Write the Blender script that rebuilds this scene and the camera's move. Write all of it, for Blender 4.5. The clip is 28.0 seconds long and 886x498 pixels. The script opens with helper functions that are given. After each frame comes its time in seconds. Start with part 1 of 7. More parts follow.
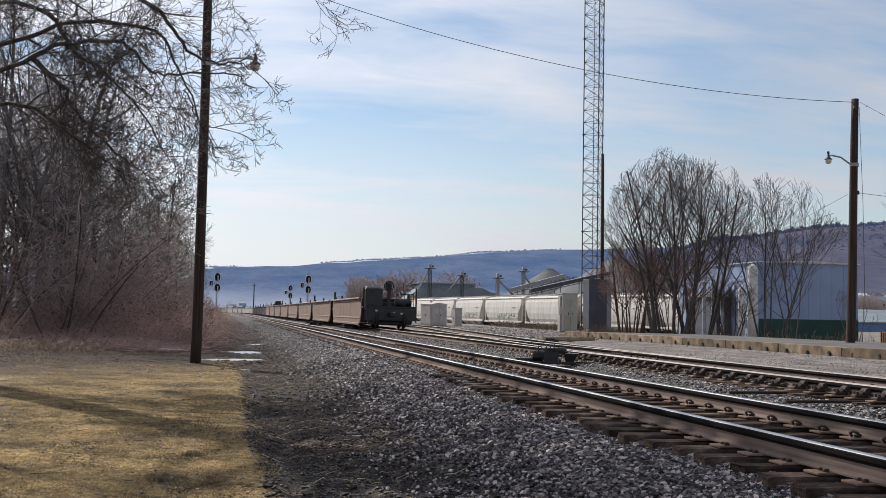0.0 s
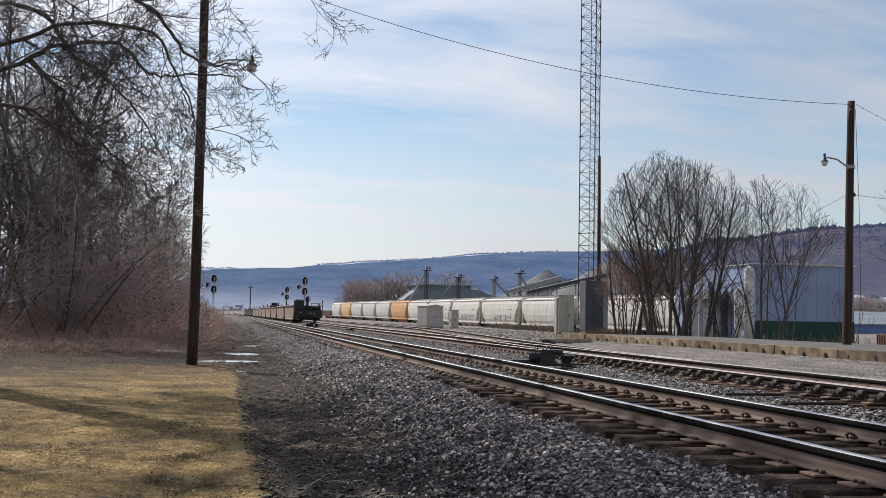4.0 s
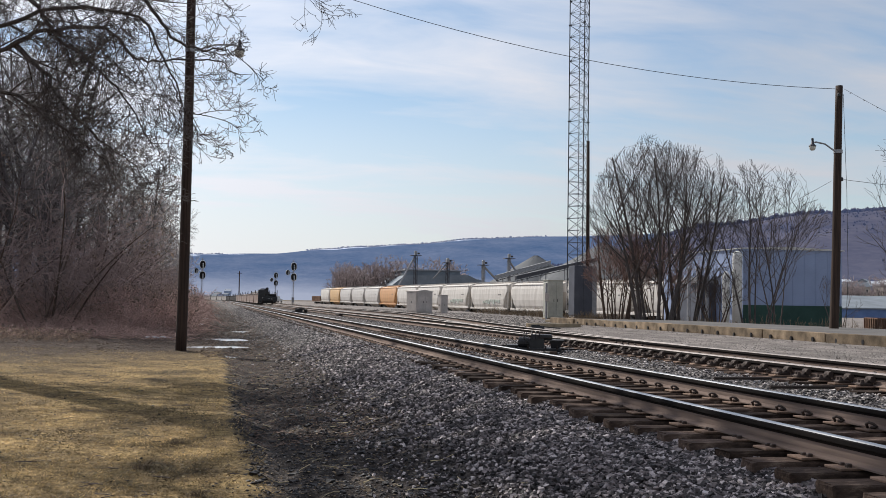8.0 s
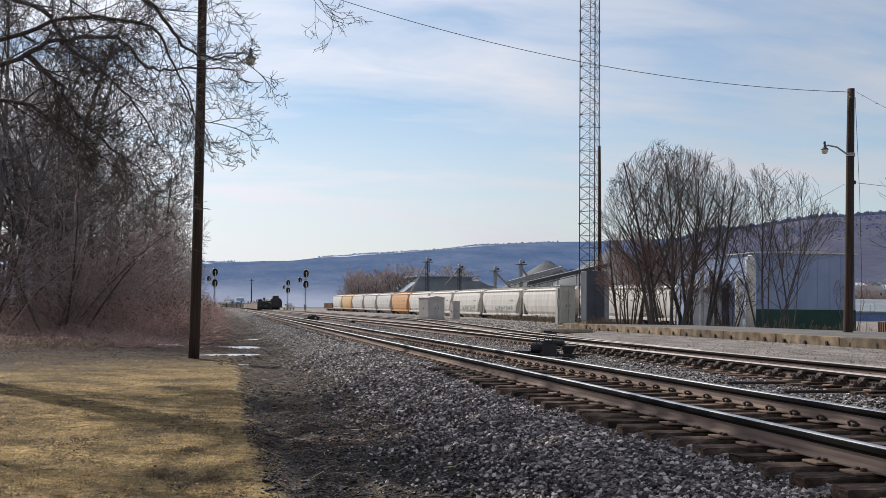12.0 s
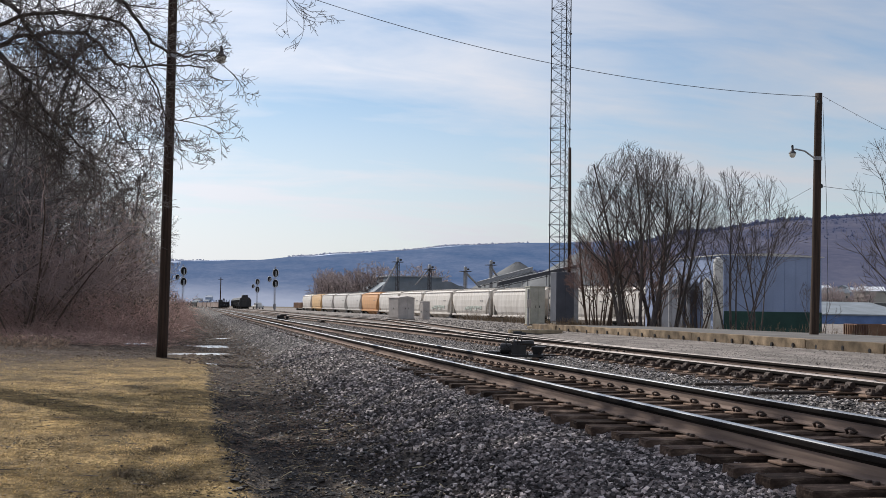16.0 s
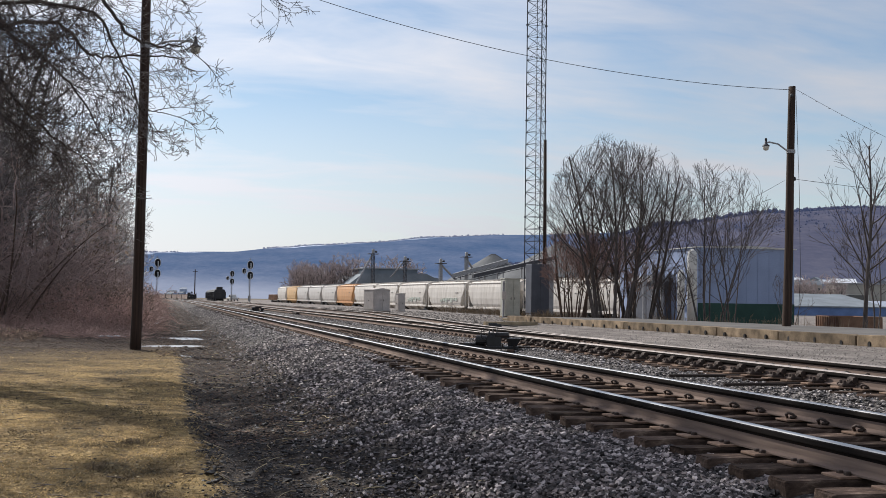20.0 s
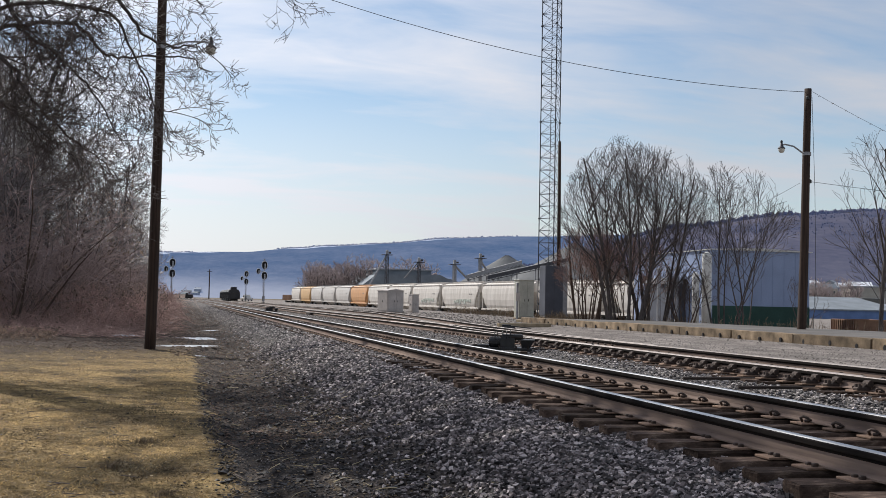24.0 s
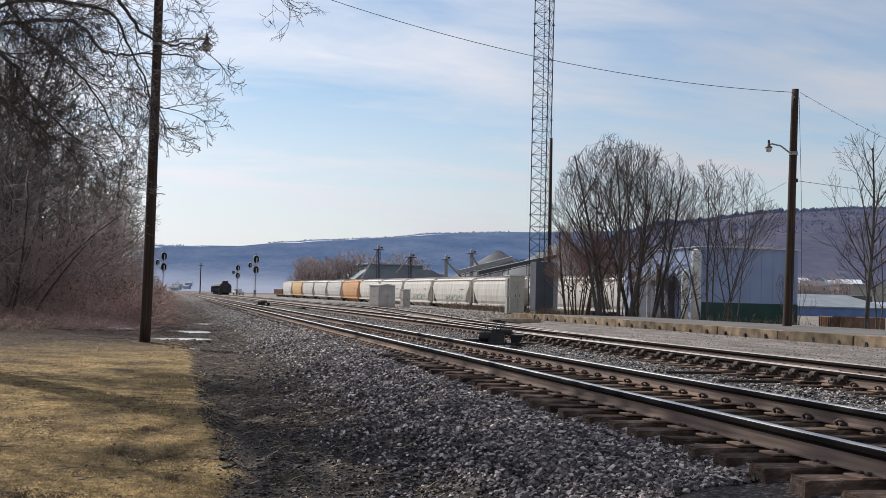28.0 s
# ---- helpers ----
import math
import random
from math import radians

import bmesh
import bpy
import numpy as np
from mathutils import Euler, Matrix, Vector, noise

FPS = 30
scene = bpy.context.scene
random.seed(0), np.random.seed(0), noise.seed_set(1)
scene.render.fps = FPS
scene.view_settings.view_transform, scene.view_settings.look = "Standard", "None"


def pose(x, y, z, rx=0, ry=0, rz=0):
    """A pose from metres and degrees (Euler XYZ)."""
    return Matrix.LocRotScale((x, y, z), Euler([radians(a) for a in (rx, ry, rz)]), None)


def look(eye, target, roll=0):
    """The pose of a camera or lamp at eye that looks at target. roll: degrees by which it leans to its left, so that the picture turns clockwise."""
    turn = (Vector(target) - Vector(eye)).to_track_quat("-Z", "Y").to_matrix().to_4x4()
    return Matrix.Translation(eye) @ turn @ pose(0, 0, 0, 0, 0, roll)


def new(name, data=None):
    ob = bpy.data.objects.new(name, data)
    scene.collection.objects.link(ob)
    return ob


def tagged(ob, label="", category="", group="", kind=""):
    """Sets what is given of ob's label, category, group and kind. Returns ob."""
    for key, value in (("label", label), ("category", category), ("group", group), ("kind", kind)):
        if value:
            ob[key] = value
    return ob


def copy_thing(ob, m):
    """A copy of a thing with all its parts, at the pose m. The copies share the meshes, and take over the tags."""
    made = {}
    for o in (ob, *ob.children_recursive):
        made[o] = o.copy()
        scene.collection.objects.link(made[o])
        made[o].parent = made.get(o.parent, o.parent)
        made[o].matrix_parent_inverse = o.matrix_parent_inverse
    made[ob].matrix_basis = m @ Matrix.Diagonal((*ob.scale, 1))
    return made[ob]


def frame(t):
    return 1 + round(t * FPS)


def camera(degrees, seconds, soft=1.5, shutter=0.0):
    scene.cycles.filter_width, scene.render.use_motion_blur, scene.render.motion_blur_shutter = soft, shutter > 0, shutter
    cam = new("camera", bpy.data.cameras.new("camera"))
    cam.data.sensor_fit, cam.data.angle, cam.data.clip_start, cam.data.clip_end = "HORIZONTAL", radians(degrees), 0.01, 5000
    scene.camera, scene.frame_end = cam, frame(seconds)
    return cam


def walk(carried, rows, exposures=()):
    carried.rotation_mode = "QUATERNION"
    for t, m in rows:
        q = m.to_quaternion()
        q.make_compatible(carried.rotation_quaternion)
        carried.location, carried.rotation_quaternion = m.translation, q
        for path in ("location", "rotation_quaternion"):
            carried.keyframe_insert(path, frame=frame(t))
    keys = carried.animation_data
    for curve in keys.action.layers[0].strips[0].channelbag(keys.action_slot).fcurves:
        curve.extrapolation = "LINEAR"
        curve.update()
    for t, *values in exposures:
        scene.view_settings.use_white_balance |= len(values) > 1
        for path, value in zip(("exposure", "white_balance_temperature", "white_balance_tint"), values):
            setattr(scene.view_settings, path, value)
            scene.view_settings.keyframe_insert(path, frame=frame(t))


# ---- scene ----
cam = camera(44.0, 28.0, soft=0.75)
# World: x across the tracks, y along them, z up; the lawn beside the road is z = 0.
EYE = (0.0, 0.0, 1.6)
EYE_END = (-0.12, -0.48, 1.6)      # half a step back at the very end
PATH = (
    (0.0, 93.423, -1.087, -11.307), (0.5, 93.372, -0.91, -11.331), (1.0, 93.298, -0.89, -11.514), (1.5, 93.108, -1.07, -11.352),
    (2.0, 92.868, -0.428, -11.228), (2.5, 92.984, -0.692, -11.368), (3.0, 93.452, -1.006, -11.443), (3.5, 93.561, -1.13, -11.475),
    (5.5, 93.275, -1.0, -11.569), (6.0, 93.314, -1.003, -11.658), (6.5, 93.411, -0.991, -11.922), (7.0, 93.349, -0.961, -12.104),
    (7.5, 93.093, -1.147, -12.248), (8.0, 92.758, -0.942, -12.049), (8.5, 92.493, -0.729, -11.399), (9.0, 92.444, -0.81, -11.193),
    (9.5, 92.589, -1.155, -11.245), (10.0, 92.691, -1.137, -11.297), (10.5, 92.737, -0.703, -11.263), (11.0, 92.773, -0.415, -11.178),
    (11.5, 92.971, -0.39, -11.282), (12.0, 93.074, -0.583, -11.418), (12.5, 93.1, -0.652, -11.698), (14.5, 93.161, -0.547, -12.696),
    (15.0, 93.102, -0.483, -12.822), (15.5, 93.053, -0.853, -12.885), (16.0, 93.106, -0.907, -12.987), (16.5, 93.283, -0.882, -13.407),
    (17.0, 93.261, -0.806, -13.638), (17.5, 93.189, -0.502, -13.682), (18.0, 93.141, -0.839, -13.476), (18.5, 93.106, -0.954, -13.594),
    (19.0, 93.078, -1.229, -13.866), (19.5, 92.966, -0.902, -14.275), (20.0, 92.707, -0.899, -14.27), (20.5, 92.521, -0.899, -14.285),
    (22.5, 92.619, -0.984, -14.529), (23.0, 92.568, -1.287, -14.521), (23.5, 92.63, -1.064, -13.82), (24.0, 92.756, -1.192, -13.557),
    (24.5, 92.72, -1.458, -13.57), (25.0, 92.772, -1.262, -13.662), (25.5, 92.838, -1.32, -13.718), (26.0, 92.941, -1.421, -13.793),
    (26.5, 93.008, -1.426, -13.833), (27.0, 93.073, -1.458, -13.999), (27.5, 92.68, -1.7, -14.083), (28.0, 92.514, -1.523, -14.014),
)

walk(cam, [(t, pose(*(EYE if t < 27.2 else EYE_END), rx, ry, rz)) for t, rx, ry, rz in PATH], exposures=[(0.0, 0.0, 6250, 10), (28.0, 0.0, 6250, 10)])

# ---------------------------------------------------------------- light
SUN_LEFT = 28.0      # degrees left of the tracks' direction
SUN_HIGH = 39.0


def build_sky():
    world = bpy.data.worlds.new("sky")
    scene.world = world
    world.use_nodes = True
    nt = world.node_tree
    nt.nodes.clear()
    N = nt.nodes.new
    out, bg = N("ShaderNodeOutputWorld"), N("ShaderNodeBackground")
    sky = N("ShaderNodeTexSky")
    sky.sky_type, sky.sun_disc = "NISHITA", False
    sky.sun_elevation, sky.sun_rotation = radians(SUN_HIGH), radians(-SUN_LEFT)
    sky.air_density, sky.dust_density, sky.ozone_density = 1.1, 0.3, 2.2
    co, sep = N("ShaderNodeTexCoord"), N("ShaderNodeSeparateXYZ")
    nt.links.new(co.outputs["Generated"], sep.inputs[0])
    # thin cloud sheets: a flat layer overhead, so that streaks lie closer towards the horizon
    add = N("ShaderNodeMath"); add.operation = "ADD"; add.inputs[1].default_value = 0.16
    nt.links.new(sep.outputs["Z"], add.inputs[0])
    dx, dy, comb = N("ShaderNodeMath"), N("ShaderNodeMath"), N("ShaderNodeCombineXYZ")
    for d, o in ((dx, "X"), (dy, "Y")):
        d.operation = "DIVIDE"
        nt.links.new(sep.outputs[o], d.inputs[0]); nt.links.new(add.outputs[0], d.inputs[1])
    nt.links.new(dx.outputs[0], comb.inputs[0]); nt.links.new(dy.outputs[0], comb.inputs[1])
    mp = N("ShaderNodeMapping")
    mp.inputs["Rotation"].default_value = (0, 0, radians(5)); mp.inputs["Scale"].default_value = (0.9, 2.0, 1)
    nt.links.new(comb.outputs[0], mp.inputs[0])
    n1, n2 = N("ShaderNodeTexNoise"), N("ShaderNodeTexNoise")
    for n, sc, de, ro, di in ((n1, 0.9, 6, 0.52, 0.5), (n2, 2.6, 5, 0.55, 0.8)):
        n.inputs["Scale"].default_value, n.inputs["Detail"].default_value = sc, de
        n.inputs["Roughness"].default_value, n.inputs["Distortion"].default_value = ro, di
        nt.links.new(mp.outputs[0], n.inputs["Vector"])
    mixn = N("ShaderNodeMath"); mixn.operation = "MULTIPLY_ADD"; mixn.inputs[1].default_value = 0.35
    nt.links.new(n2.outputs[0], mixn.inputs[0]); nt.links.new(n1.outputs[0], mixn.inputs[2])
    ramp = N("ShaderNodeValToRGB")
    ramp.color_ramp.elements[0].position, ramp.color_ramp.elements[1].position = 0.50, 0.84
    ramp.color_ramp.elements[0].color = (0.07, 0.07, 0.07, 1); ramp.color_ramp.elements[1].color = (0.92, 0.92, 0.92, 1)
    nt.links.new(mixn.outputs[0], ramp.inputs[0])
    # veil that thickens to the horizon
    veil = N("ShaderNodeMapRange")
    veil.inputs["From Min"].default_value, veil.inputs["From Max"].default_value = 0.02, 0.2
    veil.inputs["To Min"].default_value, veil.inputs["To Max"].default_value = 0.93, 0.0
    nt.links.new(sep.outputs["Z"], veil.inputs["Value"])
    mx = N("ShaderNodeMath"); mx.operation = "MAXIMUM"
    nt.links.new(ramp.outputs[0], mx.inputs[0])
    # cloud light: brighter towards the sun
    sunv = Vector((-math.sin(radians(SUN_LEFT)) * math.cos(radians(SUN_HIGH)), math.cos(radians(SUN_LEFT)) * math.cos(radians(SUN_HIGH)), math.sin(radians(SUN_HIGH))))
    dot = N("ShaderNodeVectorMath"); dot.operation = "DOT_PRODUCT"; dot.inputs[1].default_value = sunv
    nt.links.new(co.outputs["Generated"], dot.inputs[0])
    haze, hz = N("ShaderNodeMapRange"), N("ShaderNodeMath")
    haze.inputs["From Min"].default_value, haze.inputs["From Max"].default_value = 0.42, 0.72
    haze.inputs["To Min"].default_value, haze.inputs["To Max"].default_value = 0.55, 1.0
    nt.links.new(dot.outputs["Value"], haze.inputs["Value"])
    hz.operation = "MULTIPLY"
    nt.links.new(veil.outputs[0], hz.inputs[0]); nt.links.new(haze.outputs[0], hz.inputs[1])
    nt.links.new(hz.outputs[0], mx.inputs[1])
    glow = N("ShaderNodeMapRange")
    glow.inputs["From Min"].default_value, glow.inputs["From Max"].default_value = 0.55, 1.0
    glow.inputs["To Min"].default_value, glow.inputs["To Max"].default_value = CLOUD_LOW, CLOUD_HIGH
    nt.links.new(dot.outputs["Value"], glow.inputs["Value"])
    cc = N("ShaderNodeVectorMath"); cc.operation = "SCALE"; cc.inputs[0].default_value = (1.0, 0.985, 1.02)
    nt.links.new(glow.outputs[0], cc.inputs["Scale"])
    mix = N("ShaderNodeMixRGB")
    nt.links.new(mx.outputs[0], mix.inputs[0]); nt.links.new(sky.outputs[0], mix.inputs[1]); nt.links.new(cc.outputs[0], mix.inputs[2])
    nt.links.new(mix.outputs[0], bg.inputs[0])
    bg.inputs[1].default_value = 0.1
    nt.links.new(bg.outputs[0], out.inputs[0])
    sun = bpy.data.lights.new("sun", "SUN")
    sun.energy, sun.angle, sun.color = 5.0, radians(0.6), (1.0, 0.93, 0.83)
    ob = new("sun", sun)
    ob.matrix_world = look(sunv * 100, (0, 0, 0))


CLOUD_LOW, CLOUD_HIGH = 6.2, 12.5
build_sky()

# ---------------------------------------------------------------- materials


class Nodes:
    """Short hand for a node material."""

    def __init__(self, name):
        self.mat = bpy.data.materials.new(name)
        self.mat.use_nodes = True
        self.nt = self.mat.node_tree
        self.bsdf = self.nt.nodes["Principled BSDF"]
        self.out = self.nt.nodes["Material Output"]
        self.pos = self.nt.nodes.new("ShaderNodeNewGeometry").outputs["Position"]
        self.obj = self.nt.nodes.new("ShaderNodeTexCoord").outputs["Object"]

    def n(self, kind, **inputs):
        node = self.nt.nodes.new("ShaderNode" + kind)
        for key, value in inputs.items():
            self.set(node.inputs[key.replace("_", " ")], value)
        return node

    def set(self, socket, value):
        if isinstance(value, bpy.types.NodeSocket):
            self.nt.links.new(value, socket)
        else:
            socket.default_value = value

    def noise(self, scale, vec=None, detail=4, rough=0.55, dist=0.0):
        return self.n("TexNoise", Vector=vec or self.pos, Scale=scale, Detail=detail, Roughness=rough, Distortion=dist).outputs[0]

    def ramp(self, fac, *stops):
        node = self.n("ValToRGB", Fac=fac)
        els = node.color_ramp.elements
        while len(els) < len(stops):
            els.new(0.5)
        for e, (p, c) in zip(els, stops):
            e.position = p
            e.color = (*c, 1) if not isinstance(c, (int, float)) else (c, c, c, 1)
        return node.outputs[0]

    def mix(self, fac, a, b, mode="MIX"):
        node = self.nt.nodes.new("ShaderNodeMixRGB")
        node.blend_type = mode
        for s, v in zip(node.inputs, (fac, a, b)):
            self.set(s, (*v, 1) if isinstance(v, tuple) and len(v) == 3 else v)
        return node.outputs[0]

    def math(self, op, a, b=0.0, c=0.0):
        node = self.nt.nodes.new("ShaderNodeMath")
        node.operation = op
        for s, v in zip(node.inputs, (a, b, c)):
            self.set(s, v)
        return node.outputs[0]

    def split(self, vec=None):
        node = self.n("SeparateXYZ")
        self.nt.links.new(vec or self.pos, node.inputs[0])
        return node.outputs

    def scaled(self, vec, s):
        node = self.n("Mapping", Scale=s)
        self.nt.links.new(vec, node.inputs[0])
        return node.outputs[0]

    def bump(self, height, strength=0.4, dist=0.02):
        self.set(self.bsdf.inputs["Normal"], self.n("Bump", Height=height, Strength=strength, Distance=dist).outputs[0])

    def done(self, color, rough=0.8, metal=0.0, spec=0.2):
        b = self.bsdf.inputs
        self.set(b["Base Color"], (*color, 1) if isinstance(color, tuple) else color)
        self.set(b["Roughness"], rough)
        self.set(b["Metallic"], metal)
        self.set(b["Specular IOR Level"], spec)
        return self.mat


def plain(name, color, rough=0.7, metal=0.0, grain=3.0, var=0.25, fine=40.0, bump=0.15, world=False, island=False, each=False, spec=0.2):
    """A worn surface: stains at one scale, grain at another, relief."""
    m = Nodes(name)
    vec = m.pos if world else m.obj
    a, b = m.noise(grain, vec, 5), m.noise(fine, vec, 3)
    dark = tuple(c * (1 - var) for c in color)
    lite = tuple(min(1, c * (1 + var * 0.7)) for c in color)
    col = m.ramp(a, (0.3, dark), (0.7, lite))
    col = m.mix(0.3, col, m.ramp(b, (0.25, 0.35), (0.75, 0.75)), "OVERLAY")
    if island or each:
        r = m.n("ObjectInfo").outputs["Random"] if each else m.n("NewGeometry").outputs["Random Per Island"]
        col = m.mix(1.0, col, m.ramp(r, (0.0, 0.6), (1.0, 1.25)), "MULTIPLY")
    if bump:
        m.bump(b, bump, 0.01)
    return m.done(col, rough, metal, spec)


def ground_material():
    """Lawn, muddy track, ballast and yard gravel, told apart by where they lie."""
    m = Nodes("ground")
    x, y, z = m.split()
    wob = m.math("SUBTRACT", m.noise(0.55, detail=6, rough=0.62), 0.5)
    wobf = m.math("SUBTRACT", m.noise(4.0, detail=4), 0.5)
    xe = m.math("ADD", x, m.math("ADD", m.math("MULTIPLY", wob, 1.3), m.math("MULTIPLY", wobf, 0.7)))
    ye = m.math("ADD", m.math("ADD", y, m.math("MULTIPLY", wob, 6.0)), m.math("MULTIPLY", x, -1.2))
    # dry lawn
    g1, g2 = m.noise(0.8, detail=5), m.noise(26, detail=4, rough=0.7)
    lawn = m.ramp(g1, (0.3, (0.06, 0.045, 0.024)), (0.48, (0.22, 0.155, 0.075)), (0.70, (0.45, 0.315, 0.14)))
    lawn = m.mix(0.55, lawn, m.ramp(g2, (0.3, 0.2), (0.7, 0.85)), "OVERLAY")
    lawn = m.mix(m.ramp(m.noise(0.35, detail=3), (0.52, 0.0), (0.7, 0.4)), lawn, (0.13, 0.11, 0.045))
    lawn = m.mix(0.85, lawn, m.ramp(m.noise(7.5, detail=7, rough=0.78), (0.36, 0.08), (0.64, 0.92)), "OVERLAY")
    # leaf litter under the brush
    litter = m.ramp(m.noise(7, detail=6, rough=0.7), (0.3, (0.03, 0.022, 0.018)), (0.55, (0.085, 0.063, 0.05)), (0.75, (0.18, 0.138, 0.108)))
    # stones in mud; the shade in the gaps between them is painted dark
    v = m.n("TexVoronoi", Vector=m.pos, Scale=27.0)
    vcol = m.split(v.outputs["Color"])[0]
    stones = m.ramp(vcol, (0.0, (0.045, 0.041, 0.04)), (0.5, (0.19, 0.172, 0.164)), (1.0, (0.50, 0.455, 0.43)))
    stones = m.mix(m.ramp(v.outputs["Distance"], (0.35, 0.0), (0.62, 0.85)), stones, (0.02, 0.019, 0.018))
    # darker ground below the loose bank stones imitates shade between them
    gap_shade = m.ramp(m.noise(45, detail=4, rough=0.7), (0.3, (0.012, 0.010, 0.010)), (0.7, (0.095, 0.082, 0.078)))
    bank_only = m.ramp(m.math("MULTIPLY", xe, 0.1), (0.36, 1.0), (0.42, 0.0))
    stones = m.mix(m.math("MULTIPLY", bank_only, m.ramp(m.math("MULTIPLY", y, 0.01), (0.20, 0.75), (0.36, 0.0))), stones, gap_shade)
    mud = m.ramp(m.noise(3.2, detail=8, rough=0.78), (0.32, (0.007, 0.006, 0.006)), (0.5, (0.052, 0.043, 0.037)), (0.66, (0.25, 0.205, 0.17)))
    rut = m.math("ABSOLUTE", m.math("SUBTRACT", m.math("ABSOLUTE", m.math("SUBTRACT", xe, 1.35)), 0.75))
    rutm = m.ramp(rut, (0.05, 1.0), (0.35, 0.0))
    roadf = m.math("ADD", m.ramp(m.noise(1.1, detail=6, rough=0.7), (0.36, 0.0), (0.55, 0.95)), m.math("MULTIPLY", rutm, 0.35))
    road = m.mix(m.math("MINIMUM", roadf, 1.0), m.mix(1.0, stones, (0.58, 0.49, 0.44), "MULTIPLY"), mud)
    straw = m.ramp(m.noise(9, vec=m.scaled(m.pos, (1, 0.4, 1)), detail=5, rough=0.7), (0.56, 0.0), (0.66, 0.8))
    road = m.mix(m.math("MULTIPLY", straw, m.ramp(m.math("ABSOLUTE", m.math("SUBTRACT", xe, 1.35)), (0.1, 0.75), (0.5, 0.0))), road, (0.19, 0.14, 0.075))
    # yard gravel, finer and browner
    yard = m.ramp(m.noise(30, detail=4, rough=0.75), (0.3, (0.07, 0.062, 0.058)), (0.7, (0.42, 0.375, 0.346)))
    yard = m.mix(0.5, yard, m.ramp(m.noise(0.4, detail=5), (0.3, (0.09, 0.079, 0.07)), (0.7, (0.22, 0.196, 0.178))))
    yard = m.mix(0.55, yard, m.ramp(m.noise(1.3, vec=m.scaled(m.pos, (1, 0.35, 1)), detail=8, rough=0.75), (0.36, (0.08, 0.07, 0.063)), (0.64, (0.42, 0.373, 0.341))))
    far = m.ramp(m.noise(0.05, detail=6), (0.35, (0.09, 0.075, 0.055)), (0.65, (0.17, 0.14, 0.10)))
    col = m.mix(m.ramp(m.math("MULTIPLY", xe, 0.1), (0.036, 0.0), (0.056, 1.0)), lawn, road)
    wood = m.mix(m.ramp(m.math("MULTIPLY", xe, 0.1), (0.02, 0.0), (0.08, 1.0)), litter, road)
    col = m.mix(m.ramp(m.math("MULTIPLY", ye, 0.01), (0.24, 0.0), (0.30, 0.35), (0.36, 1.0)), col, wood)
    col = m.mix(m.ramp(m.math("MULTIPLY", xe, 0.1), (0.21, 0.0), (0.30, 1.0)), col, stones)
    col = m.mix(m.ramp(m.math("MULTIPLY", xe, 0.01), (0.112, 0.0), (0.122, 1.0)), col, yard)
    col = m.mix(m.ramp(m.math("MULTIPLY", y, 0.001), (0.45, 0.0), (0.7, 1.0)), col, far)
    h = m.math("ADD", m.math("MULTIPLY", v.outputs["Distance"], -0.6), m.noise(20, detail=5, rough=0.7))
    m.bump(h, 0.9, 0.045)
    return m.done(col, 0.9, 0.0, 0.1)


def translucent(mat, share):
    """Thin dry blades let light through."""
    nt = mat.node_tree
    bsdf = next(n for n in nt.nodes if n.type == "BSDF_PRINCIPLED")
    out = next(n for n in nt.nodes if n.type == "OUTPUT_MATERIAL")
    tr, mx = nt.nodes.new("ShaderNodeBsdfTranslucent"), nt.nodes.new("ShaderNodeMixShader")
    src = bsdf.inputs["Base Color"]
    if src.is_linked:
        nt.links.new(src.links[0].from_socket, tr.inputs["Color"])
    mx.inputs[0].default_value = share
    nt.links.new(bsdf.outputs[0], mx.inputs[1])
    nt.links.new(tr.outputs[0], mx.inputs[2])
    nt.links.new(mx.outputs[0], out.inputs["Surface"])
    return mat


def grass_material():
    m = Nodes("dry_grass_blades")
    n = m.noise(0.9, m.scaled(m.pos, (1, 0.6, 1)), 6, 0.66)
    col = m.ramp(n, (0.38, (0.085, 0.062, 0.036)), (0.47, (0.35, 0.25, 0.125)), (0.62, (0.64, 0.46, 0.22)))
    col = m.mix(m.ramp(m.noise(0.4, detail=4), (0.52, 0.0), (0.66, 0.6)), col, (0.20, 0.175, 0.095))
    r = m.n("NewGeometry").outputs["Random Per Island"]
    col = m.mix(1.0, col, m.ramp(m.noise(6.0, detail=5, rough=0.75), (0.36, 0.5), (0.62, 1.3)), "MULTIPLY")
    col = m.mix(1.0, col, m.ramp(r, (0.0, 0.55), (0.85, 1.2), (1.0, 1.6)), "MULTIPLY")
    return translucent(m.done(col, 0.7, 0.0, 0.3), 0.5)


def stone_material(name, tones):
    m = Nodes(name)
    r = m.n("NewGeometry").outputs["Random Per Island"]
    col = m.ramp(r, *tones)
    n = m.noise(60, detail=3)
    col = m.mix(0.35, col, m.ramp(n, (0.3, 0.3), (0.7, 0.75)), "OVERLAY")
    m.bump(n, 0.4, 0.006)
    return m.done(col, 0.65, 0.0, 0.3)


